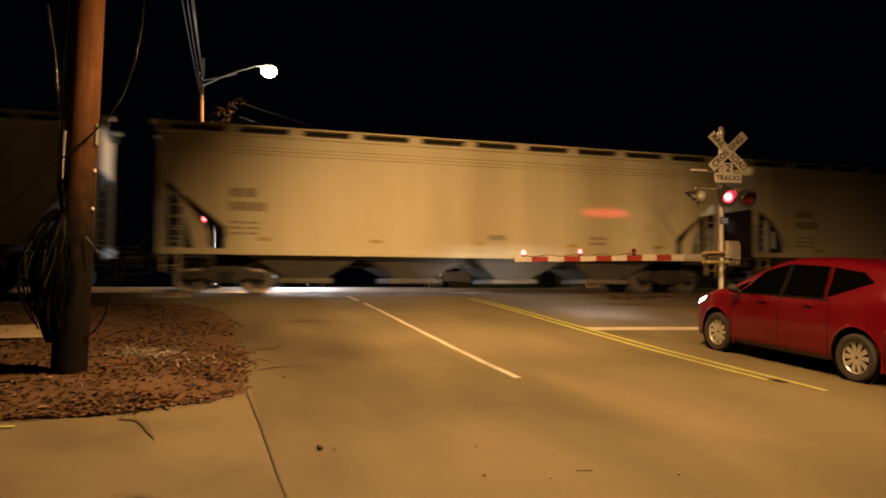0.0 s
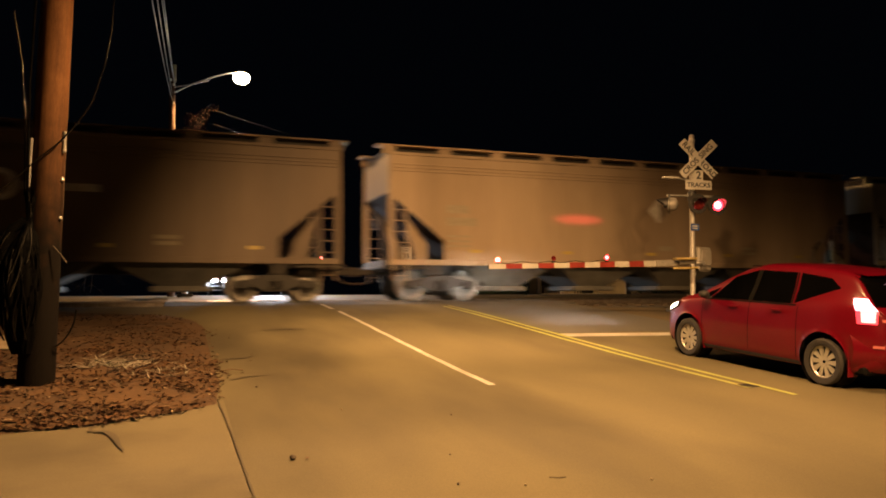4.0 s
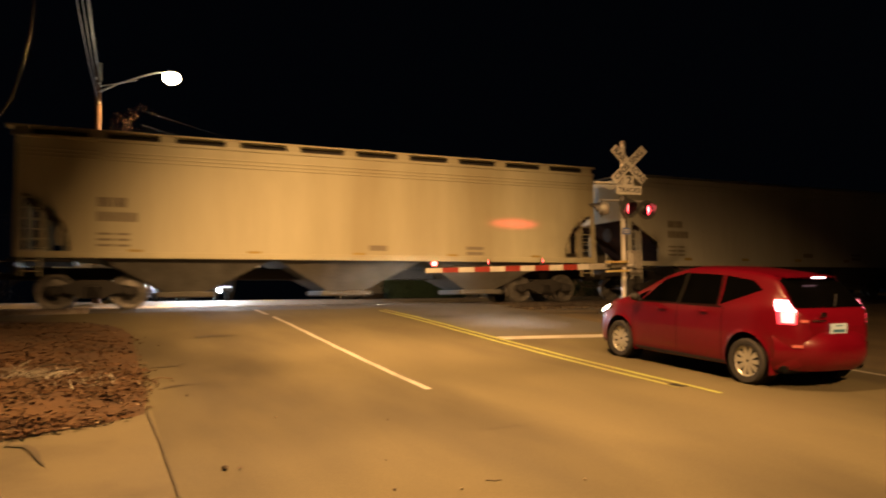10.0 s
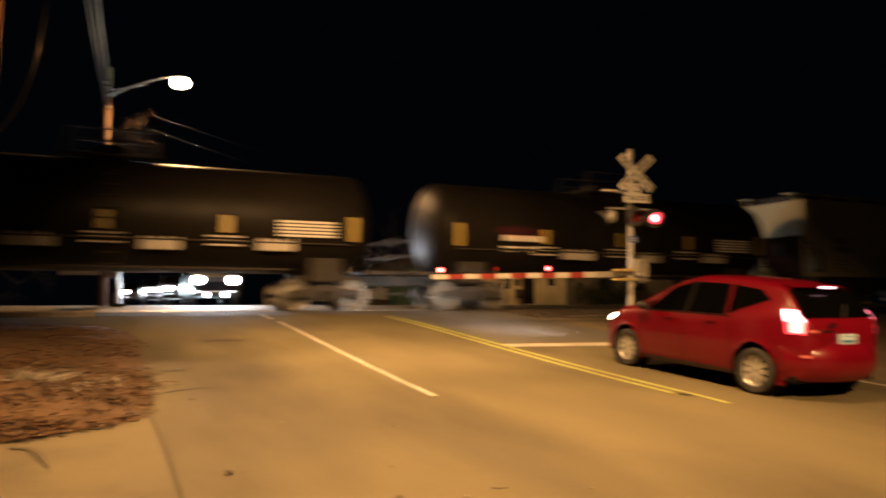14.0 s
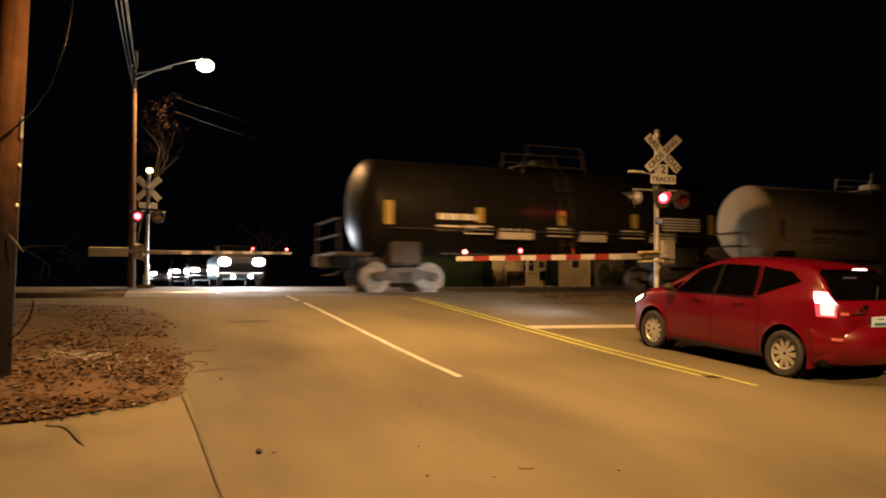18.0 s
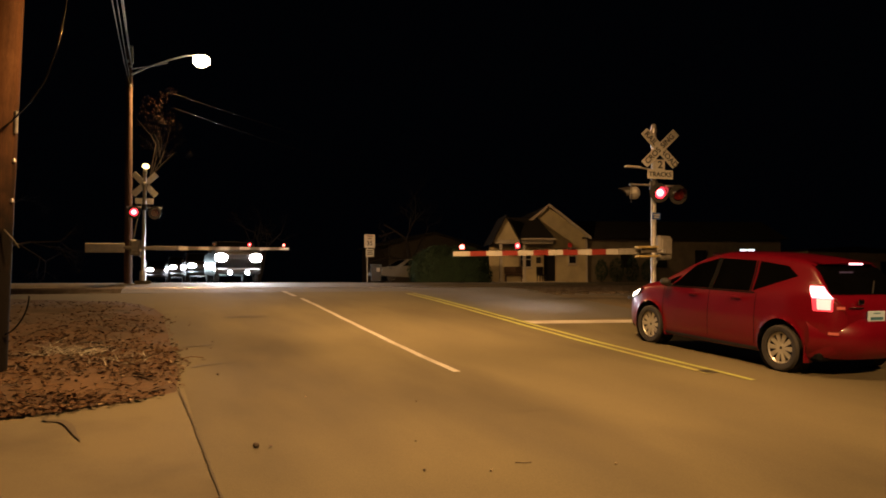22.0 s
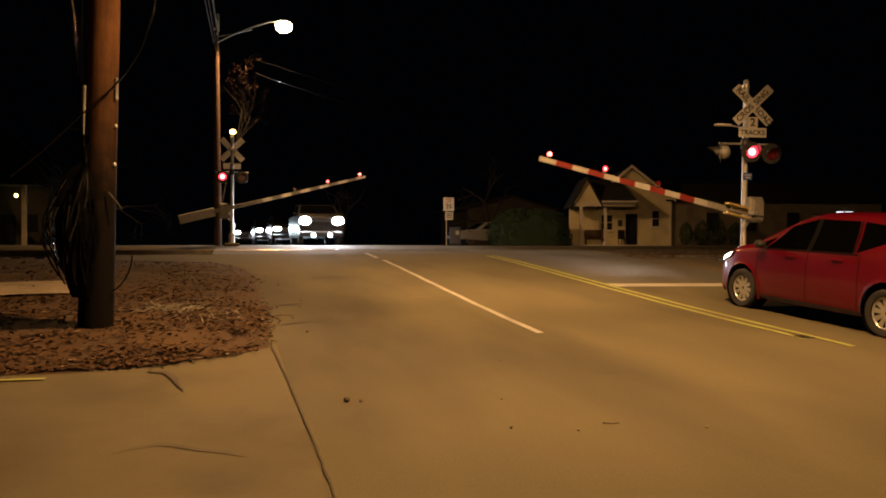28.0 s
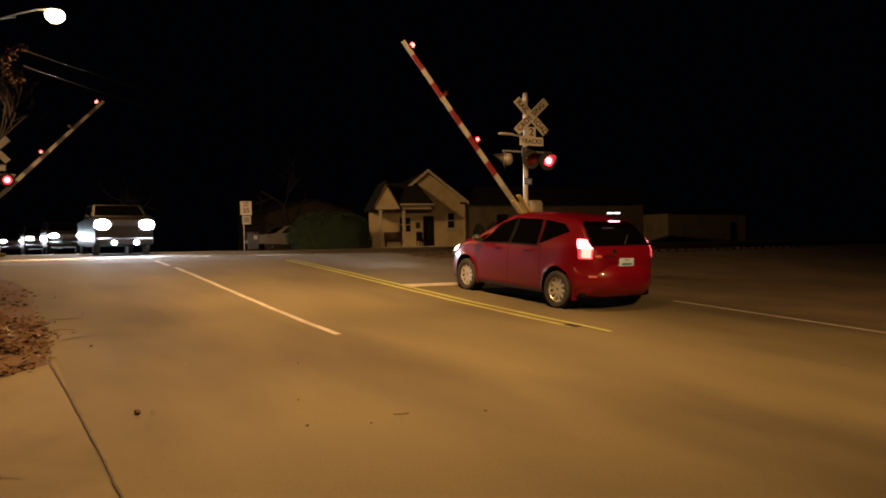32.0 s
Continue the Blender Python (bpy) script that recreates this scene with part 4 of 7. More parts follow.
SPEED = 11.7
GAPS = (-4.38, -2.72, -1.064, 0.594, 2.319, 3.986, 5.85, 7.476, 9.037, 10.66, 12.308, 13.716, 15.14, 16.632, 17.985)
BUILDS = (
    lambda n: hopper("hopper_wagon", "dusty tan covered hopper wagon of a freight train", n, HOPPER_TAN),
    lambda n: hopper("hopper_wagon", "dusty tan covered hopper wagon of a freight train", n, HOPPER_TAN),
    lambda n: hopper("hopper_wagon", "cream covered hopper wagon with hatches along its roof", n, HOPPER_TAN, "straight", sill=1.08),
    lambda n: hopper("hopper_wagon", "cream covered hopper wagon with dark arched end openings", n, HOPPER_LIGHT, logo="tag", arch=2.0),
    lambda n: hopper("hopper_wagon", "dusty brown covered hopper wagon with a pale diamond emblem", n, HOPPER_GREY, "straight", 0, True, "square", sill=1.08),
    lambda n: hopper("hopper_wagon", "dark brown covered hopper wagon with a pale round emblem", n, HOPPER_BROWN, "straight", 0, True, "disc", sill=1.08),
    lambda n: hopper("hopper_wagon", "tan covered hopper wagon with brown shadow-dark ribs and sloped ends", n, HOPPER_RIBBED, "tall", 16, False, rib_paint=HOPPER_RIB_BROWN),
    lambda n: hopper("hopper_wagon", "smooth off-white covered hopper wagon", n, HOPPER_LIGHT, "bent", 0, False),
    lambda n: hopper("hopper_wagon", "cream covered hopper wagon with dark arched end openings", n, HOPPER_TAN, sill=1.34),
    lambda n: hopper("hopper_wagon", "cream covered hopper wagon with stencilled side", n, HOPPER_TAN, sill=1.30),
    lambda n: tank("tank_wagon", "black tank wagon with yellow reflector panels and pale tags", n, TANK_BLACK),
    lambda n: tank("tank_wagon", "black tank wagon with yellow reflector panels and pale tags", n, TANK_BLACK),
    lambda n: tank("tank_wagon", "cream tank wagon with a fenced valve platform", n, TANK_WHITE, True),
    lambda n: tank("tank_wagon", "black tank wagon at the end of the train", n, TANK_BLACK),
)
train = []
for k, build in enumerate(BUILDS):
    n = SPEED * (GAPS[k + 1] - GAPS[k])
    car = build(n)
    train.append((car, 5 - SPEED * (GAPS[k] + GAPS[k + 1]) / 2))


def roll_train():
    for car, x0 in train:
        walk(car, [(t, pose(x0 + SPEED * t, TRACK, RAIL_Z)) for t in (0, 8, 16, 24, 32)])

# ---- crossing signals ----
SIGNAL_GREY = surf("weathered_grey_paint", (0.17, 0.165, 0.145), (0.28, 0.265, 0.235), 0.6, metal=0.3, scale=5, fine=40, bump=0.08, dirt=(0.2, 0.17, 0.13), dirt_amount=0.5)
LAMP_BACK = surf("lamp_back_grey", (0.22, 0.215, 0.195), (0.33, 0.315, 0.29), 0.5, metal=0.3, scale=6, bump=0.05)
BRASS_EDGE = surf("yellowed_plate", (0.44, 0.34, 0.12), (0.62, 0.50, 0.22), 0.5, metal=0.4, scale=6, bump=0.05)
HALF = 0.743
FLASH_0 = 7.05
spinners = []


def spinner(parent, radius, first, m, name="bulb", hot=None):
    """A turning reflector plate: one face glows red, the other is dark. first: True where it is lit in the even half-periods."""
    n = 24
    ring = [(radius * math.cos(2 * math.pi * k / n), radius * math.sin(2 * math.pi * k / n)) for k in range(n)]
    me = bpy.data.meshes.new(name)
    v = [(x, -0.004, z) for x, z in ring] + [(x, 0.004, z) for x, z in ring] + [(x * 0.62, -0.006, z * 0.62) for x, z in ring]
    f = [tuple(range(2 * n, 3 * n)), tuple(range(n, 2 * n))[::-1]]
    f += [(i, (i + 1) % n, n + (i + 1) % n, n + i) for i in range(n)] + [(i, 2 * n + i, 2 * n + (i + 1) % n, (i + 1) % n) for i in range(n)]
    me.from_pydata(v, [], f)
    me.materials.append(RED_LENS_ON)
    me.materials.append(RED_LENS_OFF)
    me.materials.append(hot or RED_LENS_HOT)
    for i, poly in enumerate(me.polygons):
        poly.material_index = 2 if i == 0 else 0 if i >= 2 + n else 1
    ob = part(name, me, RED_LENS_ON, parent, "red flashing light", m=m)
    spinners.append((ob, first, m))
    return ob


def flash_rows(m, first):
    rows, k = [], math.floor((0 - FLASH_0) / HALF)
    a = 0 if (k % 2 == 0) == first else 180
    rows.append((0, m @ pose(0, 0, 0, 0, 0, a)))
    while True:
        k += 1
        t = FLASH_0 + HALF * k
        if t > 31.85:
            break
        if t < 0.05:
            continue
        for q, d in enumerate((0, 60, 120, 180)):
            rows.append((t - 0.05 + q / 30, m @ pose(0, 0, 0, 0, 0, a + d)))
        a += 180
    rows.append((32, m @ pose(0, 0, 0, 0, 0, a)))
    return rows


def lamp_head(parent, x, y, z, turn, first, disc=True, lit=True):
    """A hooded signal lamp: cup, black backing disc, visor and turning plate. It faces -y before it is turned."""
    base = pose(x, y, z, 0, 0, turn)
    cup = Mesh().lathe([(0.155, -0.02), (0.165, 0.0), (0.165, 0.14), (0.13, 0.20), (0.06, 0.235)], axis="y", n=28)
    cup.f.pop(-2)
    head = part("lamp_head", cup, LAMP_BACK if not lit else BLACK_PAINT, parent, "round signal lamp with a black hood", smooth=True, m=base)
    if disc:
        d = Mesh().lathe([(0.16, 0.015), (0.25, 0.015), (0.254, 0.022), (0.25, 0.03), (0.16, 0.03)], axis="y", n=36)
        d.f = [q for q in d.f if len(q) == 4]
        part("backing_disc", d, BLACK_PAINT, head, smooth=True)
    hood = Mesh()
    n = 20
    vv, ff = [], []
    for i in range(n + 1):
        a = math.pi * (-0.12 + 1.24 * i / n)
        reach = 0.10 + 0.20 * max(math.sin(a), 0)
        for r in (0.158, 0.164):
            vv += [(r * math.cos(a), 0.0, r * math.sin(a)), (r * math.cos(a), -reach, r * math.sin(a) - reach * 0.12)]
    for i in range(n):
        q = 4 * i
        ff += [(q, q + 1, q + 5, q + 4), (q + 2, q + 6, q + 7, q + 3), (q + 1, q + 3, q + 7, q + 5)]
    part("visor", hood.add(vv, ff), BLACK_PAINT, head, smooth=True)
    if lit:
        spinner(head, 0.145, first, pose(0, -0.012, 0))
    return head


def blade(parent, m, front_y, chars):
    """One arm of the crossbuck with black letters: (text, offset) pairs along it."""
    p = part("blade", Mesh().box(0, 0, 0, 1.22, 0.006, 0.229, 0.002), SIGN_WHITE, parent, "white crossbuck arm with black letters", m=m @ pose(0, front_y, 0))
    for text, off in chars:
        letters("letters", text, 0.20, SIGN_BLACK, p, pose(off, -0.005, 0, 90, 0, 0))
    return p


def crossing_signal(name, label, x, y, z, turn, lean, front=True):
    sig = thing(name, label, "crossing signal", pose(x, y, z, 0, lean, 0), "crossing signals")
    h = 4.60
    part("foundation", Mesh().box(0, 0, 0.04, 0.62, 0.62, 0.16, 0.03), CONCRETE, sig)
    mast = Mesh().lathe([(0.125, 0.1), (0.125, 0.5), (0.068, 0.52), (0.065, h - 0.06), (0.07, h - 0.05), (0.05, h)], n=20)
    part("mast", mast, ALU, sig, "bare aluminium mast", smooth=True)
    part("collar", Mesh().lathe([(0.07, 0), (0.085, 0.01), (0.085, 0.09), (0.07, 0.1)], (0, 0, h - 0.22), n=20), GALV, sig, smooth=True)
    rot = pose(0, 0, 0, 0, 0, turn)
    s = 1 if front else -1
    # crossbuck and plates
    cb = part("crossbuck_bracket", Mesh().box(0, -0.09, 0, 0.14, 0.14, 0.1, 0.01), GALV, sig, m=rot @ pose(0.0, 0, 3.95))
    if front:
        blade(cb, pose(0.1, -0.16, 0, 0, 45, 0), 0.008, [("RAIL", -0.35), ("ROAD", 0.36)])
        blade(cb, pose(0.1, -0.16, 0, 0, -45, 0), -0.008, [("CROS", -0.28), ("SING", 0.28)])
        plate = part("number_plate", Mesh().box(0.1, -0.165, -0.44, 0.25, 0.006, 0.30, 0.002), SIGN_WHITE, cb, "white plate with the number of tracks")
        letters("number", "2", 0.27, SIGN_BLACK, cb, pose(0.1, -0.172, -0.43, 90, 0, 0))
        plate = part("tracks_plate", Mesh().box(0.1, -0.165, -0.67, 0.69, 0.006, 0.23, 0.002), SIGN_WHITE, cb, "white plate reading tracks")
        letters("letters", "TRACKS", 0.165, SIGN_BLACK, cb, pose(0.1, -0.172, -0.675, 90, 0, 0))
    else:
        for a in (45, -45):
            part("blade", Mesh().box(0, 0, 0, 1.22, 0.006, 0.229, 0.002), GALV, cb, "bare back of a crossbuck arm", m=pose(0, 0.14, 0, 0, a, 0))
        part("tracks_plate", Mesh().box(0, 0.14, -0.67, 0.69, 0.006, 0.23, 0.002), GALV, cb, "bare back of a sign plate")
    # lamps
    bar = Mesh().rod((-0.66, 0, 3.02), (0.66, 0, 3.02), 0.025, 8)
    for q in (-0.6, 0.6):
        bar.rod((q, 0, 3.02), (q, -0.02, 2.85), 0.02, 8)
    part("cross_arm", bar, GALV, sig, m=rot)
    part("junction_box", Mesh().lathe([(0.1, 0), (0.11, 0.02), (0.11, 0.2), (0.09, 0.24)], (0, 0, 2.9), n=18), BLACK_PAINT, sig, smooth=True)
    if front:
        lamp_head(sig, -0.62 * math.cos(radians(turn)), 0.16, 2.80, -125, True, lit=False)
        lamp_head(sig, 0.0, -0.24, 2.80, turn, True)
        lamp_head(sig, 0.62, -0.20, 2.80, turn, False)
        bl = part("location_plate", Mesh().box(0.02, -0.085, 2.22, 0.26, 0.006, 0.17, 0.002), SIGN_BLUE, sig, "small blue plate")
        part("plate_lines", Mesh().box(0.02, -0.09, 2.25, 0.2, 0.004, 0.03).box(0.02, -0.09, 2.19, 0.16, 0.004, 0.03), SIGN_WHITE, bl, "white lettering reduced to bars")
        arm = Mesh().rod((-0.05, 0, 3.42), (-0.62, -0.12, 3.42), 0.022, 8)
        part("bracket_arm", arm, GALV, sig)
        part("light_plate", Mesh().box(-0.70, -0.15, 3.43, 0.42, 0.12, 0.05, 0.01), SIGN_WHITE, sig, "pale flat plate on a bracket", m=pose(0, 0, 0, 0, 0, -6))
    else:
        lamp_head(sig, -0.38, -0.22, 2.80, 6, True)
        lamp_head(sig, 0.38, -0.22, 2.80, 6, False)
        part("beacon", Mesh().lathe([(0.02, 0), (0.11, 0.03), (0.13, 0.1), (0.1, 0.18), (0.02, 0.2)], (0.02, -0.1, h - 0.05), n=16), FAR_BEACON, sig, "small warm lamp on top", smooth=True)
    # gate mechanism
    mech = Mesh().box(0.30 * s, 0.06, 1.42, 0.42, 0.36, 0.62, 0.05).box(0.30 * s, -0.15, 1.45, 0.30, 0.05, 0.40, 0.015)
    part("gate_motor", mech, SIGNAL_GREY, sig, "grey gate motor case", m=pose(0, 0, 0))
    part("pivot_shaft", Mesh().rod((0.1 * s, -0.3, 1.31), (0.1 * s, 0.35, 1.31), 0.05, 12), GALV, sig, smooth=True)
    part("conduit", Mesh().tube([(0.1, 0.1, 0.1), (0.1, 0.1, 0.9), (0.2 * s, 0.06, 1.15)], 0.025, 8), GALV, sig, smooth=True)
    return sig


FAR_BEACON = glow("warm_beacon", (1.0, 0.62, 0.24), 9)
crossing_signal("crossing_signal", "aluminium mast with crossbuck and red flashing lamps", 12.2, 15.2, 1.05, -14, 1.2)
crossing_signal("crossing_signal", "crossing signal seen from behind across the tracks", 0.32, 31.3, 1.56, 0, 0.3, front=False)


def gate(label, length, s, far=False):
    """A striped gate arm; it reaches from the pivot towards -x (s = -1) or +x. Lies level at angle 0."""
    arm = thing("gate_arm", label, "crossing gate", group="crossing gates")
    n, a0 = 11, length - 11 * 0.4064
    seg = (length - a0) / n
    for k in range(n):
        x0, x1 = length - seg * k, length - seg * (k + 1)
        ha, hb = 0.052 + 0.02 * k / n, 0.052 + 0.02 * (k + 1) / n
        m = Mesh().add([(s * x, y, z * h) for x, h in ((x0, ha), (x1, hb)) for y in (-0.02, 0.02) for z in (-1, 1)], [(0, 1, 3, 2), (4, 6, 7, 5), (0, 4, 5, 1), (2, 3, 7, 6), (0, 2, 6, 4), (1, 5, 7, 3)])
        part("stripe", m, (GALV if k % 2 == 0 else SIGNAL_GREY) if far else GATE_WHITE if k % 2 == 0 else GATE_RED, arm)
    part("arm_root", Mesh().box(s * (a0 + 0.04) / 2, 0, 0, a0 + 0.06, 0.06, 0.15, 0.01).box(s * 0.15, -0.12, 0.02, 0.5, 0.03, 0.12, 0.008).box(s * 0.15, 0.12, 0.02, 0.5, 0.03, 0.12, 0.008), SIGNAL_GREY, arm, "dull grey root of the arm")
    if far:
        part("counterweight", Mesh().box(-s * 0.75, 0, 0, 1.4, 0.05, 0.36, 0.03), SIGN_WHITE, arm, "pale counterweight plate")
    else:
        for z in (0.10, -0.13):
            part("counterweight", Mesh().box(s * 0.28, -0.2, z, 0.62, 0.16, 0.05, 0.01), BRASS_EDGE, arm, "yellowed bracket plate")
    for k, first in ((0.22, None), (1.63, True), (3.05, False)):
        x = s * (length - k)
        lamp = part("gate_lamp", Mesh().lathe([(0.035, 0), (0.05, 0.01), (0.05, 0.04), (0.03, 0.05)], (x, 0, 0.065), n=14), BLACK_PAINT, arm, "red lamp on the gate arm", smooth=True)
        if first is None:
            part("lens", Mesh().lathe([(0.045, 0), (0.055, 0.03), (0.05, 0.07), (0.02, 0.09)], (x, 0, 0.11), n=14), GATE_LAMP_ON, lamp, "glowing red lens", smooth=True)
        else:
            spinner(lamp, 0.06, first, pose(x, 0.0, 0.165), "lens", GATE_LAMP_ON)
    part("lamp_cable", Mesh().tube([(s * (length - 3.05 + q * 0.142), 0, 0.08 + 0.02 * math.sin(q * 1.3)) for q in range(21)], 0.008, 5), CABLE, arm)
    return arm


gate_near = gate("red and white striped gate arm with red lamps", 5.42, -1)
gate_far = gate("gate arm of the far side seen from behind", 6.35, 1, far=True)


def move_gates():
    # both arms begin to rise together
    near = [(0, -1.5), (26.5, -1.4), (26.8, 1.4), (27, 3.4), (28, 12.1), (29, 21.3), (30, 30.6), (31, 40.1), (32, 49.6)]
    walk(gate_near, [(t, pose(11.96, 14.98, 2.36, 0, a, 0)) for t, a in near])
    far = [(0, 0.6), (26.2, 0.6), (26.6, 3.4), (27, 6.8), (28, 14.4), (29, 22.4), (30, 30.5), (31, 38.8), (32, 46.8)]
    walk(gate_far, [(t, pose(-0.3, 31.25, 2.96, 0, -a, 0)) for t, a in far])
    for ob, first, m in spinners:
        walk(ob, flash_rows(m, first))


# the red beam that the back of the signal throws on the passing wagons
beam = bpy.data.lights.new("signal_beam", "SPOT")
beam.energy, beam.color, beam.spot_size, beam.spot_blend, beam.shadow_soft_size = 1500, (1.0, 0.06, 0.07), radians(13), 0.9, 0.1
beam_ob = new("signal_beam", beam)
beam_ob.matrix_world = look((12.25, 15.62, 3.86), (12.3, 20.9, 4.02)) @ Matrix.Diagonal((1.9, 0.32, 1, 1))

# ---- utility pole at the roadside ----
pole = thing("utility_pole", "brown wooden utility pole wrapped in black cable", "utility pole", pose(-1.45, 9.3, 0.62, 0, 1.4, 0))
shaft = Mesh().lathe([(0.20, -0.2), (0.192, 0.0), (0.18, 1.5), (0.165, 5.0), (0.14, 10.5), (0.13, 10.55)], n=40)
# the shaft's colour holds the shade on its lower part
part("shaft", shaft, POLE_SHADED, pole, "weathered brown wooden shaft with shade painted in below", smooth=True)
part("conduit", Mesh().rod((-0.165, -0.11, 2.2), (-0.16, -0.11, 2.75), 0.02, 10), GALV, pole, "pale conduit strip on the shaft", smooth=True)
part("conduit", Mesh().rod((0.17, -0.10, 2.62), (0.165, -0.10, 2.86), 0.02, 10), GALV, pole, "short pale conduit stub", smooth=True)
for z in (1.86, 2.3):
    part("bolt", Mesh().lathe([(0.022, 0), (0.022, 0.02), (0.01, 0.04)], (0.165, -0.09, z), "z", 10), GALV, pole, smooth=True)
# a dense black bundle of slack cable tied to the near side


def bundle_point(u, v):
    z = 0.36 + 1.42 * v
    full = math.sin(math.pi * min(1, 0.10 + 0.90 * v)) ** 0.6
    a = 2 * math.pi * u
    lump = 1 + 0.30 * noise.noise((math.cos(a) * 1.6, math.sin(a) * 1.6, z * 2.4)) + 0.05 * math.sin(a * 17 + z * 3)
    return (-0.12 - 0.05 * math.sin(math.pi * v) + 0.20 * full * lump * math.cos(a), -0.17 + 0.14 * full * lump * math.sin(a), z)


part("cable_wad", Mesh().sheet(72, 30, bundle_point), CABLE_DULL, pole, "dense black bundle of slack cable", smooth=True, sharp=60)
rnd = random.Random(5)
for k in range(34):
    a0 = rnd.uniform(-2.7, -0.7)
    zt, zb = rnd.uniform(1.45, 2.2), rnd.uniform(0.5, 1.1)
    pts = []
    for i in range(13):
        u = i / 12
        z = zt + (zb - zt) * u
        v = min(max((z - 0.36) / 1.42, 0), 1)
        full = math.sin(math.pi * min(1, 0.10 + 0.90 * v)) ** 0.6
        a = a0 + 0.35 * math.sin(4 * u + k * 2.3)
        r = 1.03 + 0.10 * math.sin(u * 5 + k * 1.7)
        top = max(0, z - 1.6) / 0.6
        pts.append((-0.12 - 0.05 * math.sin(math.pi * v) + (0.20 * full * r * (1 - top) + 0.07 * top) * math.cos(a), -0.17 - 0.03 * top + (0.15 * full * r * (1 - top) + 0.03 * top) * math.sin(a), z))
    part("cable", Mesh().tube(pts, rnd.uniform(0.006, 0.011), 7), CABLE if k % 11 else WIRE_WET, pole, smooth=True)
for k in range(7):
    a, b, w = rnd.uniform(0.5, 0.9), rnd.uniform(1.3, 1.8), rnd.uniform(0.10, 0.26)
    loop = [(-0.30 - w * math.sin(math.pi * i / 12), -0.2 - 0.04 * math.sin(i + k), a + (b - a) * i / 12) for i in range(13)]
    part("cable", Mesh().tube(loop, rnd.uniform(0.006, 0.010), 7), CABLE if k % 3 else WIRE_WET, pole, "slack loop of cable", smooth=True)
elbow = [(-0.32, -0.16, 0.9), (-0.37, -0.16, 1.2), (-0.36, -0.16, 1.5), (-0.29, -0.16, 1.72), (-0.16, -0.16, 1.82)]
part("conduit_bend", Mesh().tube(elbow, 0.055, 12), CABLE_DULL, pole, "thick black bend at the bundle's side", smooth=True)
part("cable", Mesh().tube([(0.17 + 0.21 * math.sin(math.pi * k / 16), -0.12, 0.42 + 0.42 * (k / 8) ** 1.4) for k in range(9)], 0.009, 7), CABLE, pole, "loose cable end sticking out", smooth=True)
part("cable", Mesh().tube([(0.12, -0.18, 1.55), (0.2, -0.2, 1.46), (0.27, -0.2, 1.36)], 0.008, 6), WIRE_SHINE, pole, "loose wire end", smooth=True)
part("cable", Mesh().tube([(-0.33, -0.2, 0.95), (-0.42, -0.22, 1.02), (-0.52, -0.2, 1.12)], 0.010, 6), CABLE, pole, smooth=True)
part("cable", Mesh().tube([(-0.16, -0.14, 1.9), (-0.185, -0.13, 2.6), (-0.21, -0.12, 3.4), (-0.2, -0.1, 4.6), (-0.17, -0.05, 7.0)], 0.014, 7), CABLE, pole, smooth=True)
part("cable", Mesh().tube([(-0.2, -0.12, 2.1), (-0.23, -0.12, 2.9), (-0.3, -0.1, 3.6), (-0.42, -0.05, 4.2)], 0.006, 6), CABLE, pole, smooth=True)
# a drop cable that crosses the shaft and swings up to the right
drop = [(-0.84, -0.3, 1.66), (-0.55, -0.28, 1.95), (-0.26, -0.26, 2.28), (-0.05, -0.25, 2.52), (0.14, -0.22, 2.72), (0.30, -0.2, 2.95), (0.43, -0.1, 3.24), (0.53, 0.0, 3.7), (0.58, 0.05, 4.13), (0.57, 0.3, 4.74), (0.55, 1.6, 6.2), (0.6, 4.0, 8.4)]
part("drop_cable", Mesh().tube(drop, 0.009, 7), CABLE, pole, "thin black drop cable", smooth=True)

# ---- street lamp beyond the tracks ----
lamp_pole = thing("street_lamp", "wooden pole with a lit sodium street lamp", "street lamp", pose(-0.22, 33.0, 1.55, 0, -0.6, 0))
part("shaft", Mesh().lathe([(0.16, 0), (0.15, 3), (0.12, 9.9), (0.11, 9.95)], n=20), POLE_WOOD, lamp_pole, smooth=True)
part("transformer_bracket", Mesh().box(0.1, -0.12, 9.55, 0.12, 0.1, 0.75, 0.02), SIGNAL_GREY, lamp_pole, "pale bracket at the pole's top")
arm_pts = [(0.08, -0.1, 8.72), (0.8, -0.12, 9.14), (1.6, -0.14, 9.50), (2.25, -0.15, 9.74), (2.7, -0.15, 9.80)]
part("arm", Mesh().tube(arm_pts, 0.032, 8), GALV, lamp_pole, smooth=True)
part("brace", Mesh().tube([(0.08, -0.1, 8.95), (0.9, -0.12, 9.17), (1.5, -0.13, 9.35)], 0.018, 7), GALV, lamp_pole, smooth=True)
SODIUM_GLOW = glow("sodium_glow", (1.0, 0.74, 0.40), 60)
part("luminaire", Mesh().lathe([(0.05, 0.16), (0.2, 0.13), (0.26, 0.03), (0.25, 0.0), (0.05, 0.01)], (2.86, -0.15, 9.72), n=20), GALV, lamp_pole, smooth=True)
part("lens", Mesh().lathe([(0.30, 0.0), (0.36, -0.12), (0.33, -0.28), (0.18, -0.40), (0.02, -0.43)], (2.86, -0.15, 9.74), n=20), SODIUM_GLOW, lamp_pole, "glowing refractor bowl", smooth=True)
part("photocell", Mesh().lathe([(0.05, 0), (0.05, 0.08), (0.02, 0.1)], (2.74, -0.15, 9.86), n=10), SIGN_BLUE, lamp_pole, smooth=True)
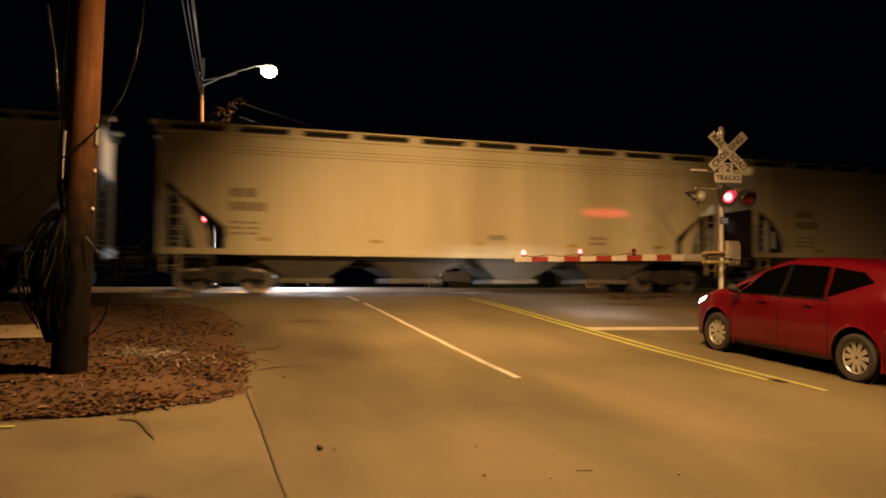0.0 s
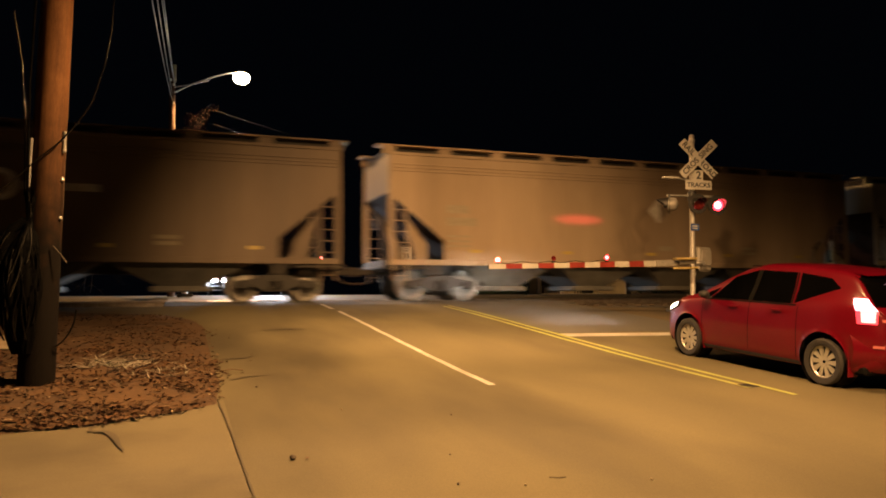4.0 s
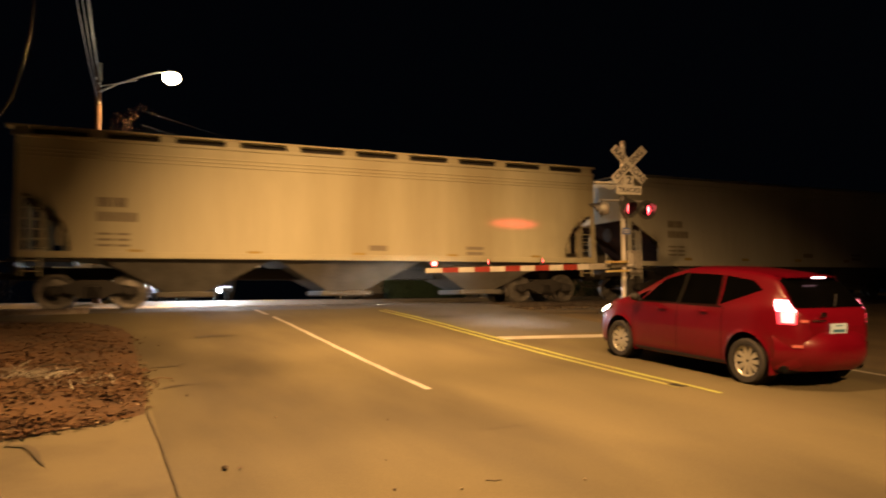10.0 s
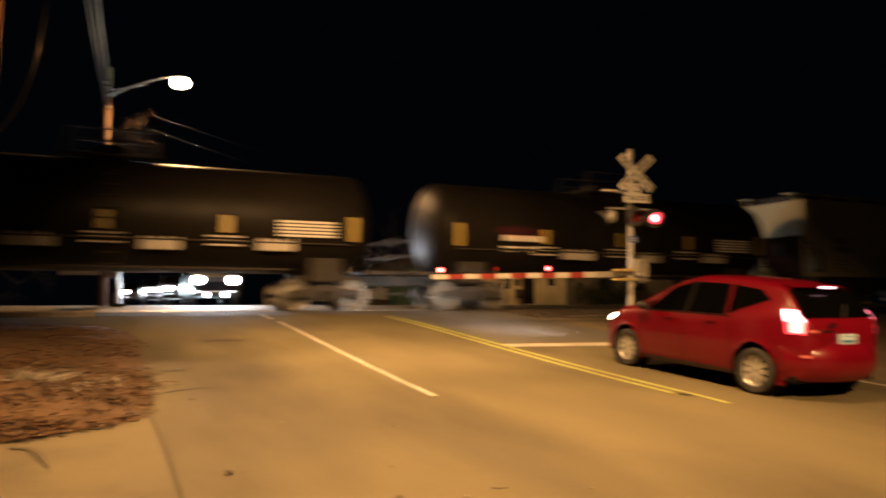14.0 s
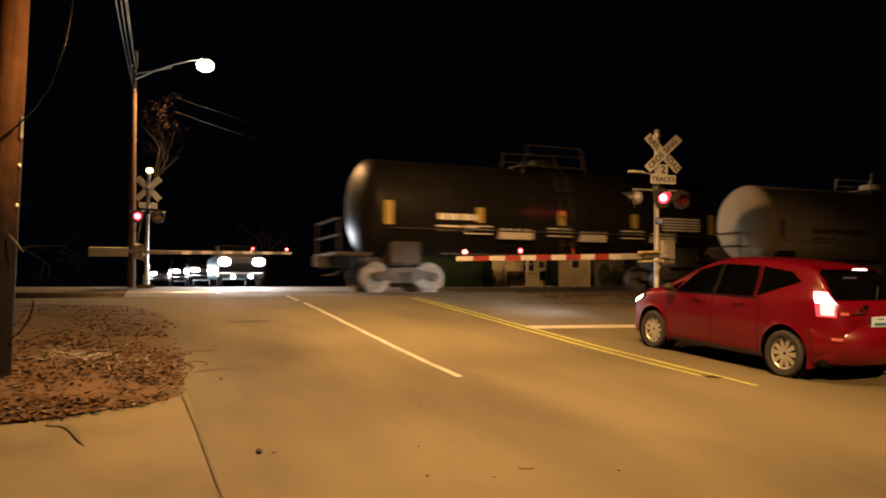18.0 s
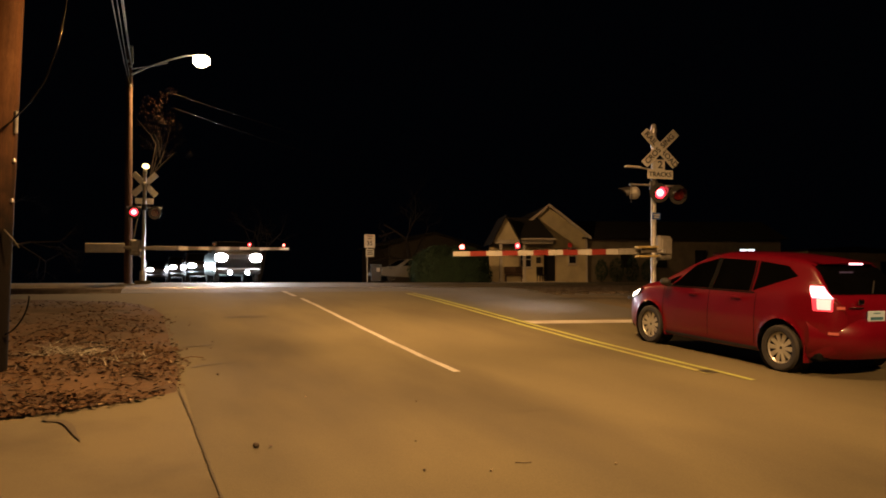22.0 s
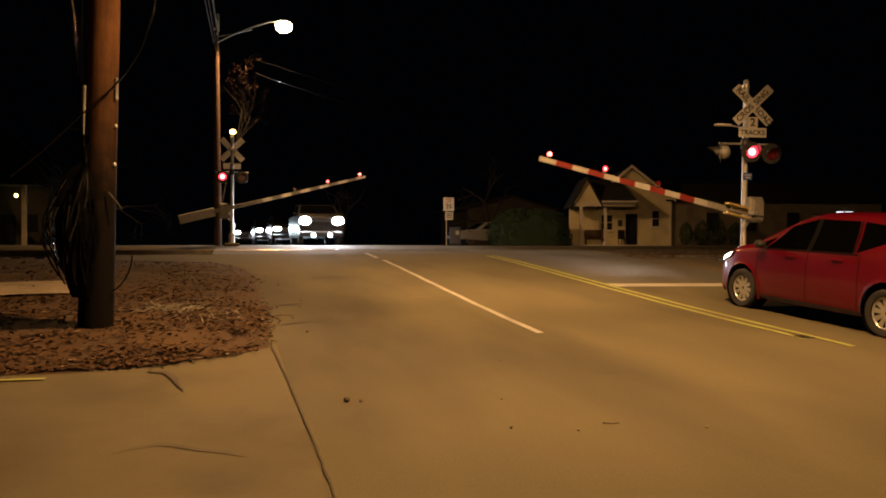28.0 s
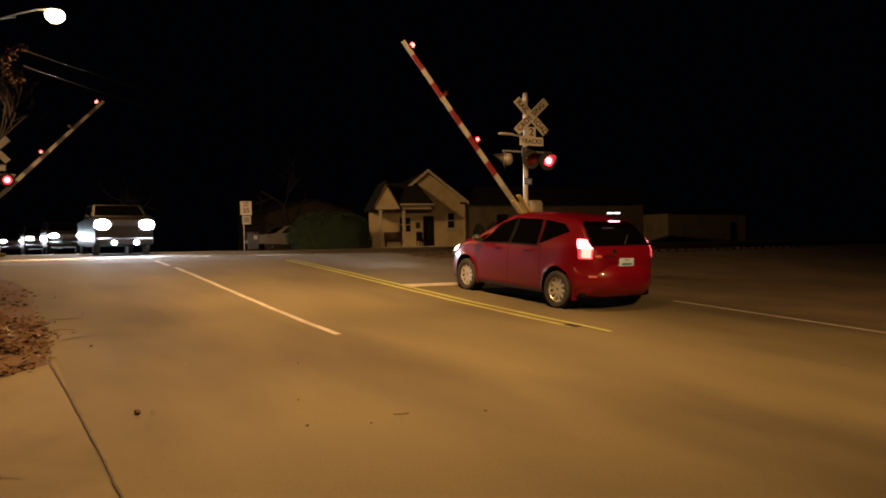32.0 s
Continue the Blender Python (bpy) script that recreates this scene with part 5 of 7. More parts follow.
for k, (dx, z) in enumerate(((-0.05, 9.2), (0.06, 9.0), (0.05, 8.2))):
    part("insulator", Mesh().lathe([(0.03, 0), (0.05, 0.02), (0.035, 0.05), (0.05, 0.08), (0.02, 0.11)], (dx, -0.16, z), n=12), SIGN_WHITE, lamp_pole, smooth=True)

# ---- overhead wires ----
def span(name, label, a, b, sag, r, material, n=24):
    pts = [Vector(a).lerp(Vector(b), i / n) - Vector((0, 0, 4 * sag * (i / n) * (1 - i / n))) for i in range(n + 1)]
    return tagged(part(name, Mesh().tube(pts, r, 6), material, smooth=True), label, "cable")


for k, (a, b, s) in enumerate((((-0.95, 9.3, 11.1), (-0.25, 32.9, 10.75), 0.5), ((-0.85, 9.4, 10.9), (-0.2, 32.9, 10.55), 0.45), ((-1.05, 9.3, 10.7), (-0.3, 32.9, 10.2), 0.4), ((-1.15, 9.3, 10.2), (-0.3, 32.9, 9.9), 0.55))):
    span("overhead_wire", "overhead wire from pole to pole catching the light", a, b, s, 0.014, WIRE_SHINE)
span("overhead_wire", "overhead wire crossing beyond the tracks", (1.5, 33.4, 9.75), (30, 46, 8.0), 0.7, 0.006, CABLE)
span("overhead_wire", "overhead wire crossing beyond the tracks", (1.4, 33.4, 9.15), (30, 48, 7.4), 0.8, 0.008, CABLE)


# ---- the lamps that light the near road, out of view: one on an assumed arm of the utility pole, one on an added mast behind the viewer ----
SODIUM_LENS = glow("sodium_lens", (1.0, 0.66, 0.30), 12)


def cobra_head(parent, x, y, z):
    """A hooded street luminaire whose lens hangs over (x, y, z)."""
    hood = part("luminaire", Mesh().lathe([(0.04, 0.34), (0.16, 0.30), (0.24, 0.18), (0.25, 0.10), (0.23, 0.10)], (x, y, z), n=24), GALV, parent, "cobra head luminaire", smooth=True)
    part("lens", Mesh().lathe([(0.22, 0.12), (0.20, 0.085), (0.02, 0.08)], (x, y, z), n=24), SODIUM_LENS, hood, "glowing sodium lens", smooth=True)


def upsweep(a, b, lift):
    """Points of an arm that rises from a and levels off at b."""
    return [(a[0] + (b[0] - a[0]) * u, a[1] + (b[1] - a[1]) * u, a[2] + (b[2] - a[2]) * u + lift * math.sin(math.pi * u) * 0.5) for u in [k / 10 for k in range(11)]]


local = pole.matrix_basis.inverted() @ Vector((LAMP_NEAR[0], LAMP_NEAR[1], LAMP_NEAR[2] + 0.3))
part("lamp_arm", Mesh().tube(upsweep((0.12, -0.05, local.z - 0.6), (local.x, local.y, local.z + 0.3), 0.5), 0.04, 10), GALV, pole, "assumed long lamp arm, out of view", smooth=True)
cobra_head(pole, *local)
mast_lamp = thing("street_lamp", "unseen steel lamp mast added to carry the rear light", "street lamp", pose(1.2, -7.2, rise(-7.2) - 0.1))
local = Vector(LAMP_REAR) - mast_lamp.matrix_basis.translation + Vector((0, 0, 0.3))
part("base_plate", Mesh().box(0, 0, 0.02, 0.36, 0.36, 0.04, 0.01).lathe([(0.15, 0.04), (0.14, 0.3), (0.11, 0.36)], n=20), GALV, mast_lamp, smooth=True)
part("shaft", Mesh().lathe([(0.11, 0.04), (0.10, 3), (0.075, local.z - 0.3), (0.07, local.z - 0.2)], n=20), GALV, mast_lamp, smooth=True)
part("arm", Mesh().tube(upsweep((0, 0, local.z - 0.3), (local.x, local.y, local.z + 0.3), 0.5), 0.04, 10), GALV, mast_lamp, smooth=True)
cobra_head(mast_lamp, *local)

# ---- red hatchback ----
CAR_RED = surf("red_car_paint", (0.092, 0.0008, 0.0055), (0.118, 0.0012, 0.008), 0.36, metal=0.0, scale=1.2, fine=40, bump=0.0, coat=0.5, gloss=0.2)
CAR_GLASS = surf("tinted_glass", (0.001, 0.001, 0.001), (0.002, 0.002, 0.002), 0.05, scale=2, bump=0.0, gloss=0.04)
CAR_TRIM = surf("black_plastic_trim", (0.012, 0.012, 0.012), (0.026, 0.026, 0.026), 0.6, scale=12, bump=0.05)
CAR_TYRE = surf("tyre_rubber", (0.012, 0.011, 0.011), (0.035, 0.032, 0.03), 0.85, scale=9, fine=60, bump=0.2)
CAR_HUBCAP = surf("silver_hubcap", (0.42, 0.41, 0.39), (0.58, 0.57, 0.54), 0.35, metal=0.5, scale=9, bump=0.02)
CAR_WELL = surf("wheel_arch_dark", (0.003, 0.003, 0.003), (0.007, 0.0065, 0.006), 0.9, scale=9, bump=0.1, gloss=0.08)
TAIL_ON = glow("lit_tail_lamp", (1.0, 0.05, 0.09), 1.1)
TAIL_PALE = glow("pale_lamp_lens", (1.0, 0.50, 0.48), 1.5)
TAIL_CORE = glow("lit_brake_lamp", (1.0, 0.52, 0.60), 5)
LAMP_CLEAR = surf("reflector_and_glint_plastic", (0.42, 0.10, 0.10), (0.55, 0.16, 0.15), 0.12, scale=9, bump=0.0, coat=0.9)
BEAM_ON = glow("dipped_beam", (1.0, 0.92, 0.80), 120000)
HEAD_ON = glow("lit_head_lamp", (1.0, 0.88, 0.66), 14)
# the plate's own faint glow stands in for light falling on it
PLATE_WHITE = glow("glowing_number_plate", (0.40, 0.50, 0.52), 0.10)
PLATE_BARS = surf("plate_print", (0.03, 0.10, 0.16), (0.05, 0.16, 0.24), 0.5, scale=9, bump=0.0)
CHROME = surf("bright_metal", (0.6, 0.6, 0.58), (0.75, 0.75, 0.72), 0.15, metal=1.0, scale=9, bump=0.0)

AX_F, AX_R, W_R = 1.25, -1.35, 0.300
# tables along the car: y runs forward, 0 at its middle
TOP = [(-2.06, 0.80), (-2.04, 0.92), (-1.98, 1.01), (-1.90, 1.09), (-1.78, 1.24), (-1.67, 1.37), (-1.58, 1.435), (-1.45, 1.465), (-1.2, 1.50), (-0.6, 1.535), (-0.1, 1.53), (0.2, 1.47), (0.5, 1.35), (0.85, 1.17), (1.1, 1.045), (1.25, 1.0), (1.55, 0.945), (1.8, 0.86), (1.95, 0.76), (2.04, 0.64), (2.07, 0.55)]
BELT = [(-2.06, 0.74), (-1.98, 0.93), (-1.85, 1.0), (-1.7, 1.03), (-1.0, 0.99), (0.0, 0.95), (0.9, 0.93), (1.3, 0.90), (1.7, 0.80), (1.95, 0.68), (2.07, 0.52)]
WIDE = [(-2.06, 0.52), (-2.03, 0.60), (-1.97, 0.68), (-1.85, 0.76), (-1.65, 0.82), (-1.4, 0.842), (-0.6, 0.846), (0.6, 0.846), (1.3, 0.842), (1.65, 0.80), (1.9, 0.70), (2.02, 0.56), (2.07, 0.46)]
ROOF_W = [(-2.06, 0.50), (-1.98, 0.62), (-1.88, 0.64), (-1.72, 0.60), (-1.55, 0.57), (-1.0, 0.575), (0.0, 0.575), (0.4, 0.60), (0.9, 0.66), (1.2, 0.68), (1.6, 0.62), (1.9, 0.52), (2.07, 0.40)]
SILL = [(-2.06, 0.40), (-1.95, 0.27), (-1.7, 0.21), (1.6, 0.19), (1.9, 0.2), (2.07, 0.30)]


def car_section(y):
    """Half outline (x, z) from the sill up over the shoulder to the roof's middle."""
    zt, zb, w, rw, zs = smooth_table(TOP, y), smooth_table(BELT, y), smooth_table(WIDE, y), smooth_table(ROOF_W, y), smooth_table(SILL, y)
    zb = min(zb, zt - 0.02)
    zw = zb + (zt - zb) * 0.86
    return [(w - 0.06, zs), (w - 0.02, zs + 0.07), (w, zs + (zb - zs) * 0.45), (w - 0.004, zs + (zb - zs) * 0.72), (w - 0.035, zb), (w - 0.045 - (w - 0.045 - rw) * 0.5, zb + (zw - zb) * 0.5), (rw, zw), (rw * 0.78, zt - (zt - zw) * 0.30), (rw * 0.42, zt - (zt - zw) * 0.06), (0.0, zt)]


def car_point(y, v):
    """v: 0 at the sill, 9 at the roof's middle; smooth between."""
    s = car_section(y)
    i = min(int(v), 8)
    t = v - i
    p = [s[max(i - 1, 0)], s[i], s[i + 1], s[min(i + 2, 9)]]
    out = []
    for k in (0, 1):
        a, b, c, d = (q[k] for q in p)
        out.append(0.5 * (2 * b + (c - a) * t + (2 * a - 5 * b + 4 * c - d) * t * t + (3 * b - a - 3 * c + d) * t ** 3))
    return Vector((out[0], y, out[1]))


def side_x(y, z):
    """Half width of the body at a height, up to the roof's edge."""
    lo, hi = 0.0, 6.6
    for _ in range(22):
        mid = (lo + hi) / 2
        if car_point(y, mid).z < z:
            lo = mid
        else:
            hi = mid
    return car_point(y, lo).x


def car_patch(outline, s, lift, n=8):
    """A panel on the car's flank: a quad of (y, z) corners [rear-low, front-low, front-high, rear-high]."""
    a, b, c, d = outline
    def fn(u, v):
        y = (a[0] * (1 - u) + b[0] * u) * (1 - v) + (d[0] * (1 - u) + c[0] * u) * v
        z = (a[1] * (1 - u) + b[1] * u) * (1 - v) + (d[1] * (1 - u) + c[1] * u) * v
        return (s * (side_x(y, z) + lift), y, z)
    return Mesh().sheet(n, n, fn)


hatchback = thing("hatchback_car", "red five-door hatchback waiting at the stop line", "car")
# body shell with wheel arches
ys = sorted(set([-2.06 + 4.13 * i / 92 for i in range(93)] + [-2.045, -2.02, -2.0, 2.03, 2.055]))
vs = [9 * j / 36 for j in range(37)]
shell = Mesh()
cols = len(vs)
for s in (-1, 1):
    base = len(shell.v)
    inside = []
    for y in ys:
        for v in vs:
            p = car_point(y, v)
            flag = 0
            for ax in (AX_F, AX_R):
                d = Vector((p.y - ax, p.z - 0.33))
                if d.length < 0.355 and v < 4:
                    flag = 1
                    if d.length > 0.27:
                        d = d.normalized() * 0.355
                        p = Vector((p.x + 0.012, ax + d.x, 0.33 + d.y))
                        flag = 2
            inside.append(flag)
            shell.v.append((s * p.x, p.y, p.z))
    for i in range(len(ys) - 1):
        for j in range(cols - 1):
            q = (i * cols + j, (i + 1) * cols + j, (i + 1) * cols + j + 1, i * cols + j + 1)
            if any(inside[k] == 1 for k in q) or all(inside[k] for k in q):
                continue
            shell.f.append(tuple(base + k for k in q))
# close the nose and the tail
for y in (ys[0], ys[-1]):
    pts = [car_point(y, v) for v in vs]
    loop = [(p.x, p.y, p.z) for p in pts] + [(-p.x, p.y, p.z) for p in pts[::-1]][1:]
    shell.add(loop, [tuple(range(len(loop)))])
body = part("body", shell, CAR_RED, hatchback, "glossy red body shell", smooth=True, sharp=50)
part("underbody", Mesh().box(0, -0.05, 0.26, 1.5, 3.7, 0.12, 0.03), CAR_WELL, hatchback)
for ax in (AX_F, AX_R):
    for s in (-1, 1):
        arch = Mesh().lathe([(0.36, -0.16), (0.36, 0.06), (0.02, 0.062)], (0, 0, 0), "x", 30)
        arch.v = [(x * -s + s * 0.66, y + ax, z + 0.33) for x, y, z in arch.v]
        arch.f = [q for q in arch.f if len(q) == 4] + [arch.f[-1]]
        part("wheel_arch", arch, CAR_WELL, hatchback, smooth=True)
def top_at(y, x):
    """Height of the shell over a half width x."""
    lo, hi = 3.0, 9.0
    for _ in range(20):
        mid = (lo + hi) / 2
        if car_point(y, mid).x > abs(x):
            lo = mid
        else:
            hi = mid
    return car_point(y, hi).z


def tail_at(x, z):
    """Where the tailgate's surface lies at a height."""
    lo, hi = -2.06, -1.55
    for _ in range(20):
        mid = (lo + hi) / 2
        if top_at(mid, x) < z:
            lo = mid
        else:
            hi = mid
    return hi


def tail_lamp_patch(s, z0, z1, u0, u1, lift):
    """A lamp that wraps the body's rear corner: u runs from the flank round to the tailgate."""
    def fn(u, v):
        z, q = z0 + (z1 - z0) * v, u0 + (u1 - u0) * u
        lead = 0.16 * (z - 0.80) / 0.33
        x_in = 0.63 - 0.05 * (z - 0.80) / 0.33
        y_side = -1.69 + lead * 0.6
        y_back = tail_at(x_in, z)
        y = y_side + (y_back - y_side) * q
        x = max(side_x(y, z), x_in) if q < 1 else x_in
        return (s * (x + lift * (1 - q)), y - lift * q, z)
    return Mesh().sheet(10, 6, fn)


# side windows, pillars and trim
for s in (-1, 1):
    part("window", car_patch([(-0.02, 0.985), (0.78, 0.965), (0.43, 1.30), (-0.02, 1.42)], s, 0.004), CAR_GLASS, body, "dark tinted front side window", smooth=True)
    part("window", car_patch([(0.80, 0.965), (1.0, 0.965), (0.86, 1.06), (0.66, 1.13)], s, 0.004, 4), CAR_GLASS, body, smooth=True)
    part("window", car_patch([(-0.80, 1.0), (-0.10, 0.985), (-0.10, 1.42), (-0.72, 1.415)], s, 0.004), CAR_GLASS, body, "dark tinted rear side window", smooth=True)
    part("window", car_patch([(-1.47, 1.24), (-0.86, 1.01), (-0.80, 1.41), (-1.28, 1.36)], s, 0.004), CAR_GLASS, body, "dark tinted quarter window", smooth=True)
    part("pillar", car_patch([(-0.10, 0.985), (-0.02, 0.985), (-0.02, 1.42), (-0.10, 1.42)], s, 0.009, 8), CAR_WELL, body)
    part("pillar", car_patch([(-0.835, 1.0), (-0.812, 1.0), (-0.742, 1.415), (-0.765, 1.41)], s, 0.009, 8), CAR_WELL, body)
    part("belt_trim", car_patch([(-0.9, 0.975), (0.85, 0.945), (0.85, 0.962), (-0.9, 0.995)], s, 0.006, 6), CAR_WELL, body)
    for y0, y1, z in ((0.16, 0.34, 0.875), (-0.68, -0.50, 0.895)):
        x = side_x((y0 + y1) / 2, z)
        part("door_handle", Mesh().box(s * (x + 0.018), (y0 + y1) / 2, z, 0.03, y1 - y0, 0.035, 0.01), CAR_RED, body, "body-coloured door handle")
    for y, top in ((-0.06, 0.96), (0.92, 0.93), (-0.93, 0.98)):
        seam = Mesh().sheet(1, 10, lambda u, v, y=y, top=top: (s * (side_x(y, 0.30 + (top - 0.30) * v) + 0.0025), y + (u - 0.5) * 0.009, 0.30 + (top - 0.30) * v))
        part("door_seam", seam, CAR_WELL, body)
    part("sill_trim", car_patch([(-0.98, 0.215), (0.88, 0.205), (0.88, 0.25), (-0.98, 0.26)], s, 0.006, 6), CAR_TRIM, body)
    part("mud_flap", Mesh().box(s * 0.74, AX_R - 0.37, 0.27, 0.16, 0.02, 0.22, 0.008), CAR_RED, body)
    part("mud_flap", Mesh().box(s * 0.76, AX_F - 0.37, 0.25, 0.14, 0.02, 0.16, 0.008), CAR_RED, body)
    mirror = Mesh().lathe([(0.03, -0.08), (0.07, -0.05), (0.082, 0.0), (0.07, 0.04), (0.04, 0.06)], (s * 0.93, 0.78, 1.02), "y", 18, 0.75)
    part("door_mirror", mirror, CAR_TRIM, body, "dark door mirror", smooth=True)
    part("mirror_stalk", Mesh().box(s * 0.85, 0.79, 0.97, 0.12, 0.07, 0.04, 0.01), CAR_TRIM, body)
    # lamps
    tail = tail_lamp_patch(s, 0.83, 1.14, 0.36, 0.92, 0.010)
    lamp = part("tail_lamp", tail, TAIL_ON, body, "glowing red tail lamp", smooth=True)
    part("lamp_core", tail_lamp_patch(s, 0.99, 1.13, 0.38, 0.90, 0.018), TAIL_CORE, lamp, "bright white-hot core", smooth=True)
    part("reversing_lens", tail_lamp_patch(s, 0.85, 0.98, 0.50, 0.86, 0.016), TAIL_PALE, lamp, "pale lower lens", smooth=True)
    # the tail lamp's reflection in the tailgate, put on as a pink patch
    part("tailgate_glint", Mesh().sheet(5, 3, lambda u, v: (lambda x, z: (s * x, tail_at(x, z) - 0.012, z))(0.53 + 0.09 * u, 0.86 + 0.035 * v)), LAMP_CLEAR, body, "patch painted for the tail lamp's glint", smooth=True)
    head = car_patch([(1.52, 0.77), (1.86, 0.67), (1.80, 0.78), (1.46, 0.87)], s, 0.008, 6)
    hl = part("head_lamp", head, CAR_GLASS, body, "clear head lamp", smooth=True)
    part("lamp_core", car_patch([(1.60, 0.77), (1.85, 0.69), (1.80, 0.765), (1.54, 0.845)], s, 0.014, 4), HEAD_ON, hl, "lit head lamp", smooth=True)
    # a finned slot, added to block stray light, gives the dipped beam its sharp upper and lower edge
    slot = Mesh().box(s * 0.42, 2.135, 0.668, 0.24, 0.17, 0.010, 0.002).box(s * 0.42, 2.135, 0.622, 0.24, 0.17, 0.010, 0.002)
    for q in (-0.115, -0.069, -0.023, 0.023, 0.069, 0.115):
        slot.box(s * 0.42 + q, 2.135, 0.645, 0.004, 0.17, 0.040)
    slot.box(s * 0.42, 2.048, 0.645, 0.24, 0.008, 0.056)
    unit = part("beam_slot", slot, CAR_TRIM, hl, "added slot that shapes the dipped beam")
    part("bulb", Mesh().box(s * 0.42, 2.062, 0.655, 0.20, 0.008, 0.012, 0.001), BEAM_ON, unit, "dipped beam source")
    part("reflector", Mesh().sheet(5, 3, lambda u, v: (s * (0.61 + 0.09 * u), -2.20 + 0.40 * ((0.61 + 0.09 * u) / 0.82) ** 3.2, 0.545 + 0.034 * v)), LAMP_CLEAR, body, "pale red bumper reflector", smooth=True)
# rear glass, spoiler, high brake lamp, bumper, plate
def tailgate_patch(wide, z0, z1, lift, n=14, taper=0.0):
    return Mesh().sheet(n, 8, lambda u, v: (lambda x, z: (x, tail_at(x, z) - lift, z))((2 * u - 1) * (wide - taper * v), z0 + (z1 - z0) * v))


part("rear_window", tailgate_patch(0.645, 1.04, 1.40, 0.012, taper=0.09), CAR_GLASS, body, "dark tinted rear window", smooth=True)
part("spoiler", Mesh().sheet(12, 4, lambda u, v: ((2 * u - 1) * (0.52 - 0.03 * v), -1.56 - 0.20 * v + 0.06 * abs(2 * u - 1) ** 3, 1.462 - 0.035 * v - 0.02 * (2 * u - 1) ** 2)), CAR_RED, body)
part("brake_lamp", Mesh().box(0, -1.765, 1.415, 0.24, 0.02, 0.022, 0.004), TAIL_CORE, body, "lit high brake lamp")
part("wiper", Mesh().rod((0.03, -1.985, 1.05), (0.22, -1.86, 1.2), 0.010, 6), CAR_TRIM, body)
bump = Mesh().sheet(24, 8, lambda u, v: ((u - 0.5) * 1.64 * (1 - 0.03 * (2 * v - 1) ** 2), -2.19 + 0.40 * abs(2 * u - 1) ** 3.2 + 0.12 * abs(2 * v - 1) ** 2.6, 0.24 + 0.50 * v))
part("rear_bumper", bump, CAR_RED, body, "red rear bumper", smooth=True)
part("bumper_lip", Mesh().box(0, -1.93, 0.29, 1.1, 0.12, 0.08, 0.03), CAR_WELL, body)
plate = part("number_plate", Mesh().box(-0.02, -2.085, 0.765, 0.31, 0.015, 0.155, 0.006), PLATE_WHITE, body, "pale number plate with a glow of its own")
part("plate_bars", Mesh().box(-0.02, -2.095, 0.75, 0.22, 0.006, 0.035).box(-0.02, -2.095, 0.815, 0.12, 0.006, 0.012), PLATE_BARS, plate, "plate print reduced to bars")
part("badge", Mesh().box(-0.28, -2.075, 0.955, 0.10, 0.02, 0.06, 0.01), CHROME, body)
part("badge", Mesh().box(-0.36, -2.07, 0.88, 0.24, 0.012, 0.022, 0.004), CHROME, body)
part("windscreen", Mesh().sheet(10, 8, lambda u, v: (lambda y: ((u - 0.5) * 2 * (smooth_table(ROOF_W, y) * 0.93), y, smooth_table(TOP, y) + 0.004 - 0.10 * abs(2 * u - 1) ** 2.6 * (0.5 + 0.2 * v)))(1.08 - 0.86 * v)), CAR_GLASS, body, "dark windscreen", smooth=True)
part("grille", Mesh().box(0, 2.055, 0.42, 0.8, 0.05, 0.16, 0.02), CAR_TRIM, body)
part("roof_clip", Mesh().box(-0.52, 0.1, 1.475, 0.06, 0.18, 0.02, 0.006), CHROME, body)
# wheels
tyre_prof = [(0.205, -0.085), (0.24, -0.10), (0.278, -0.098), (0.295, -0.08), (W_R, -0.05), (W_R, 0.05), (0.295, 0.08), (0.278, 0.098), (0.24, 0.10), (0.205, 0.085)]
tyre_mesh = Mesh().lathe(tyre_prof, axis="x", n=44)
tyre_mesh.f = [q for q in tyre_mesh.f if len(q) == 4]
tyre_me = tyre_mesh.data("tyre", CAR_TYRE, True)
cap = Mesh().lathe([(0.02, 0.055), (0.05, 0.058), (0.06, 0.05), (0.075, 0.045)], axis="x", n=28)
cap.lathe([(0.185, 0.05), (0.20, 0.066), (0.213, 0.06), (0.216, 0.03)], axis="x", n=44)
cap.f = [q for q in cap.f if len(q) == 4]
hub_me = cap.data("hubcap", CAR_HUBCAP, True)
back_me = Mesh().lathe([(0.02, 0.02), (0.205, 0.02), (0.205, 0.0), (0.02, 0.0)], axis="x", n=30).data("rim_back", CAR_WELL, True)
car_wheels = []


def spoke_mesh(count, r0, r1, width, depth):
    m = Mesh()
    for k in range(count):
        a = 2 * math.pi * k / count
        c, s_ = math.cos(a), math.sin(a)
        pts = [(r0, -width * 0.35), (r1, -width * 0.62), (r1, width * 0.62), (r0, width * 0.35)]
        v = [(d, p * c - q * s_, p * s_ + q * c) for d in (depth - 0.014, depth) for p, q in pts]
        m.add(v, [(0, 1, 2, 3), (7, 6, 5, 4), (0, 4, 5, 1), (1, 5, 6, 2), (2, 6, 7, 3), (3, 7, 4, 0)])
    return m


spoke_me = spoke_mesh(10, 0.05, 0.20, 0.055, 0.058).data("spokes", CAR_HUBCAP)
for name_y in (AX_F, AX_R):
    for s in (-1, 1):
        wh = part("wheel", tyre_me, CAR_TYRE, hatchback, "black tyre with a ten-spoke silver hubcap", m=pose(s * 0.745, name_y, W_R, 0, 0, 0 if s > 0 else 180))
        part("hubcap", hub_me, CAR_HUBCAP, wh)
        part("spokes", spoke_me, CAR_HUBCAP, wh)
        part("rim_back", back_me, CAR_WELL, wh)
        car_wheels.append((wh, s, name_y))


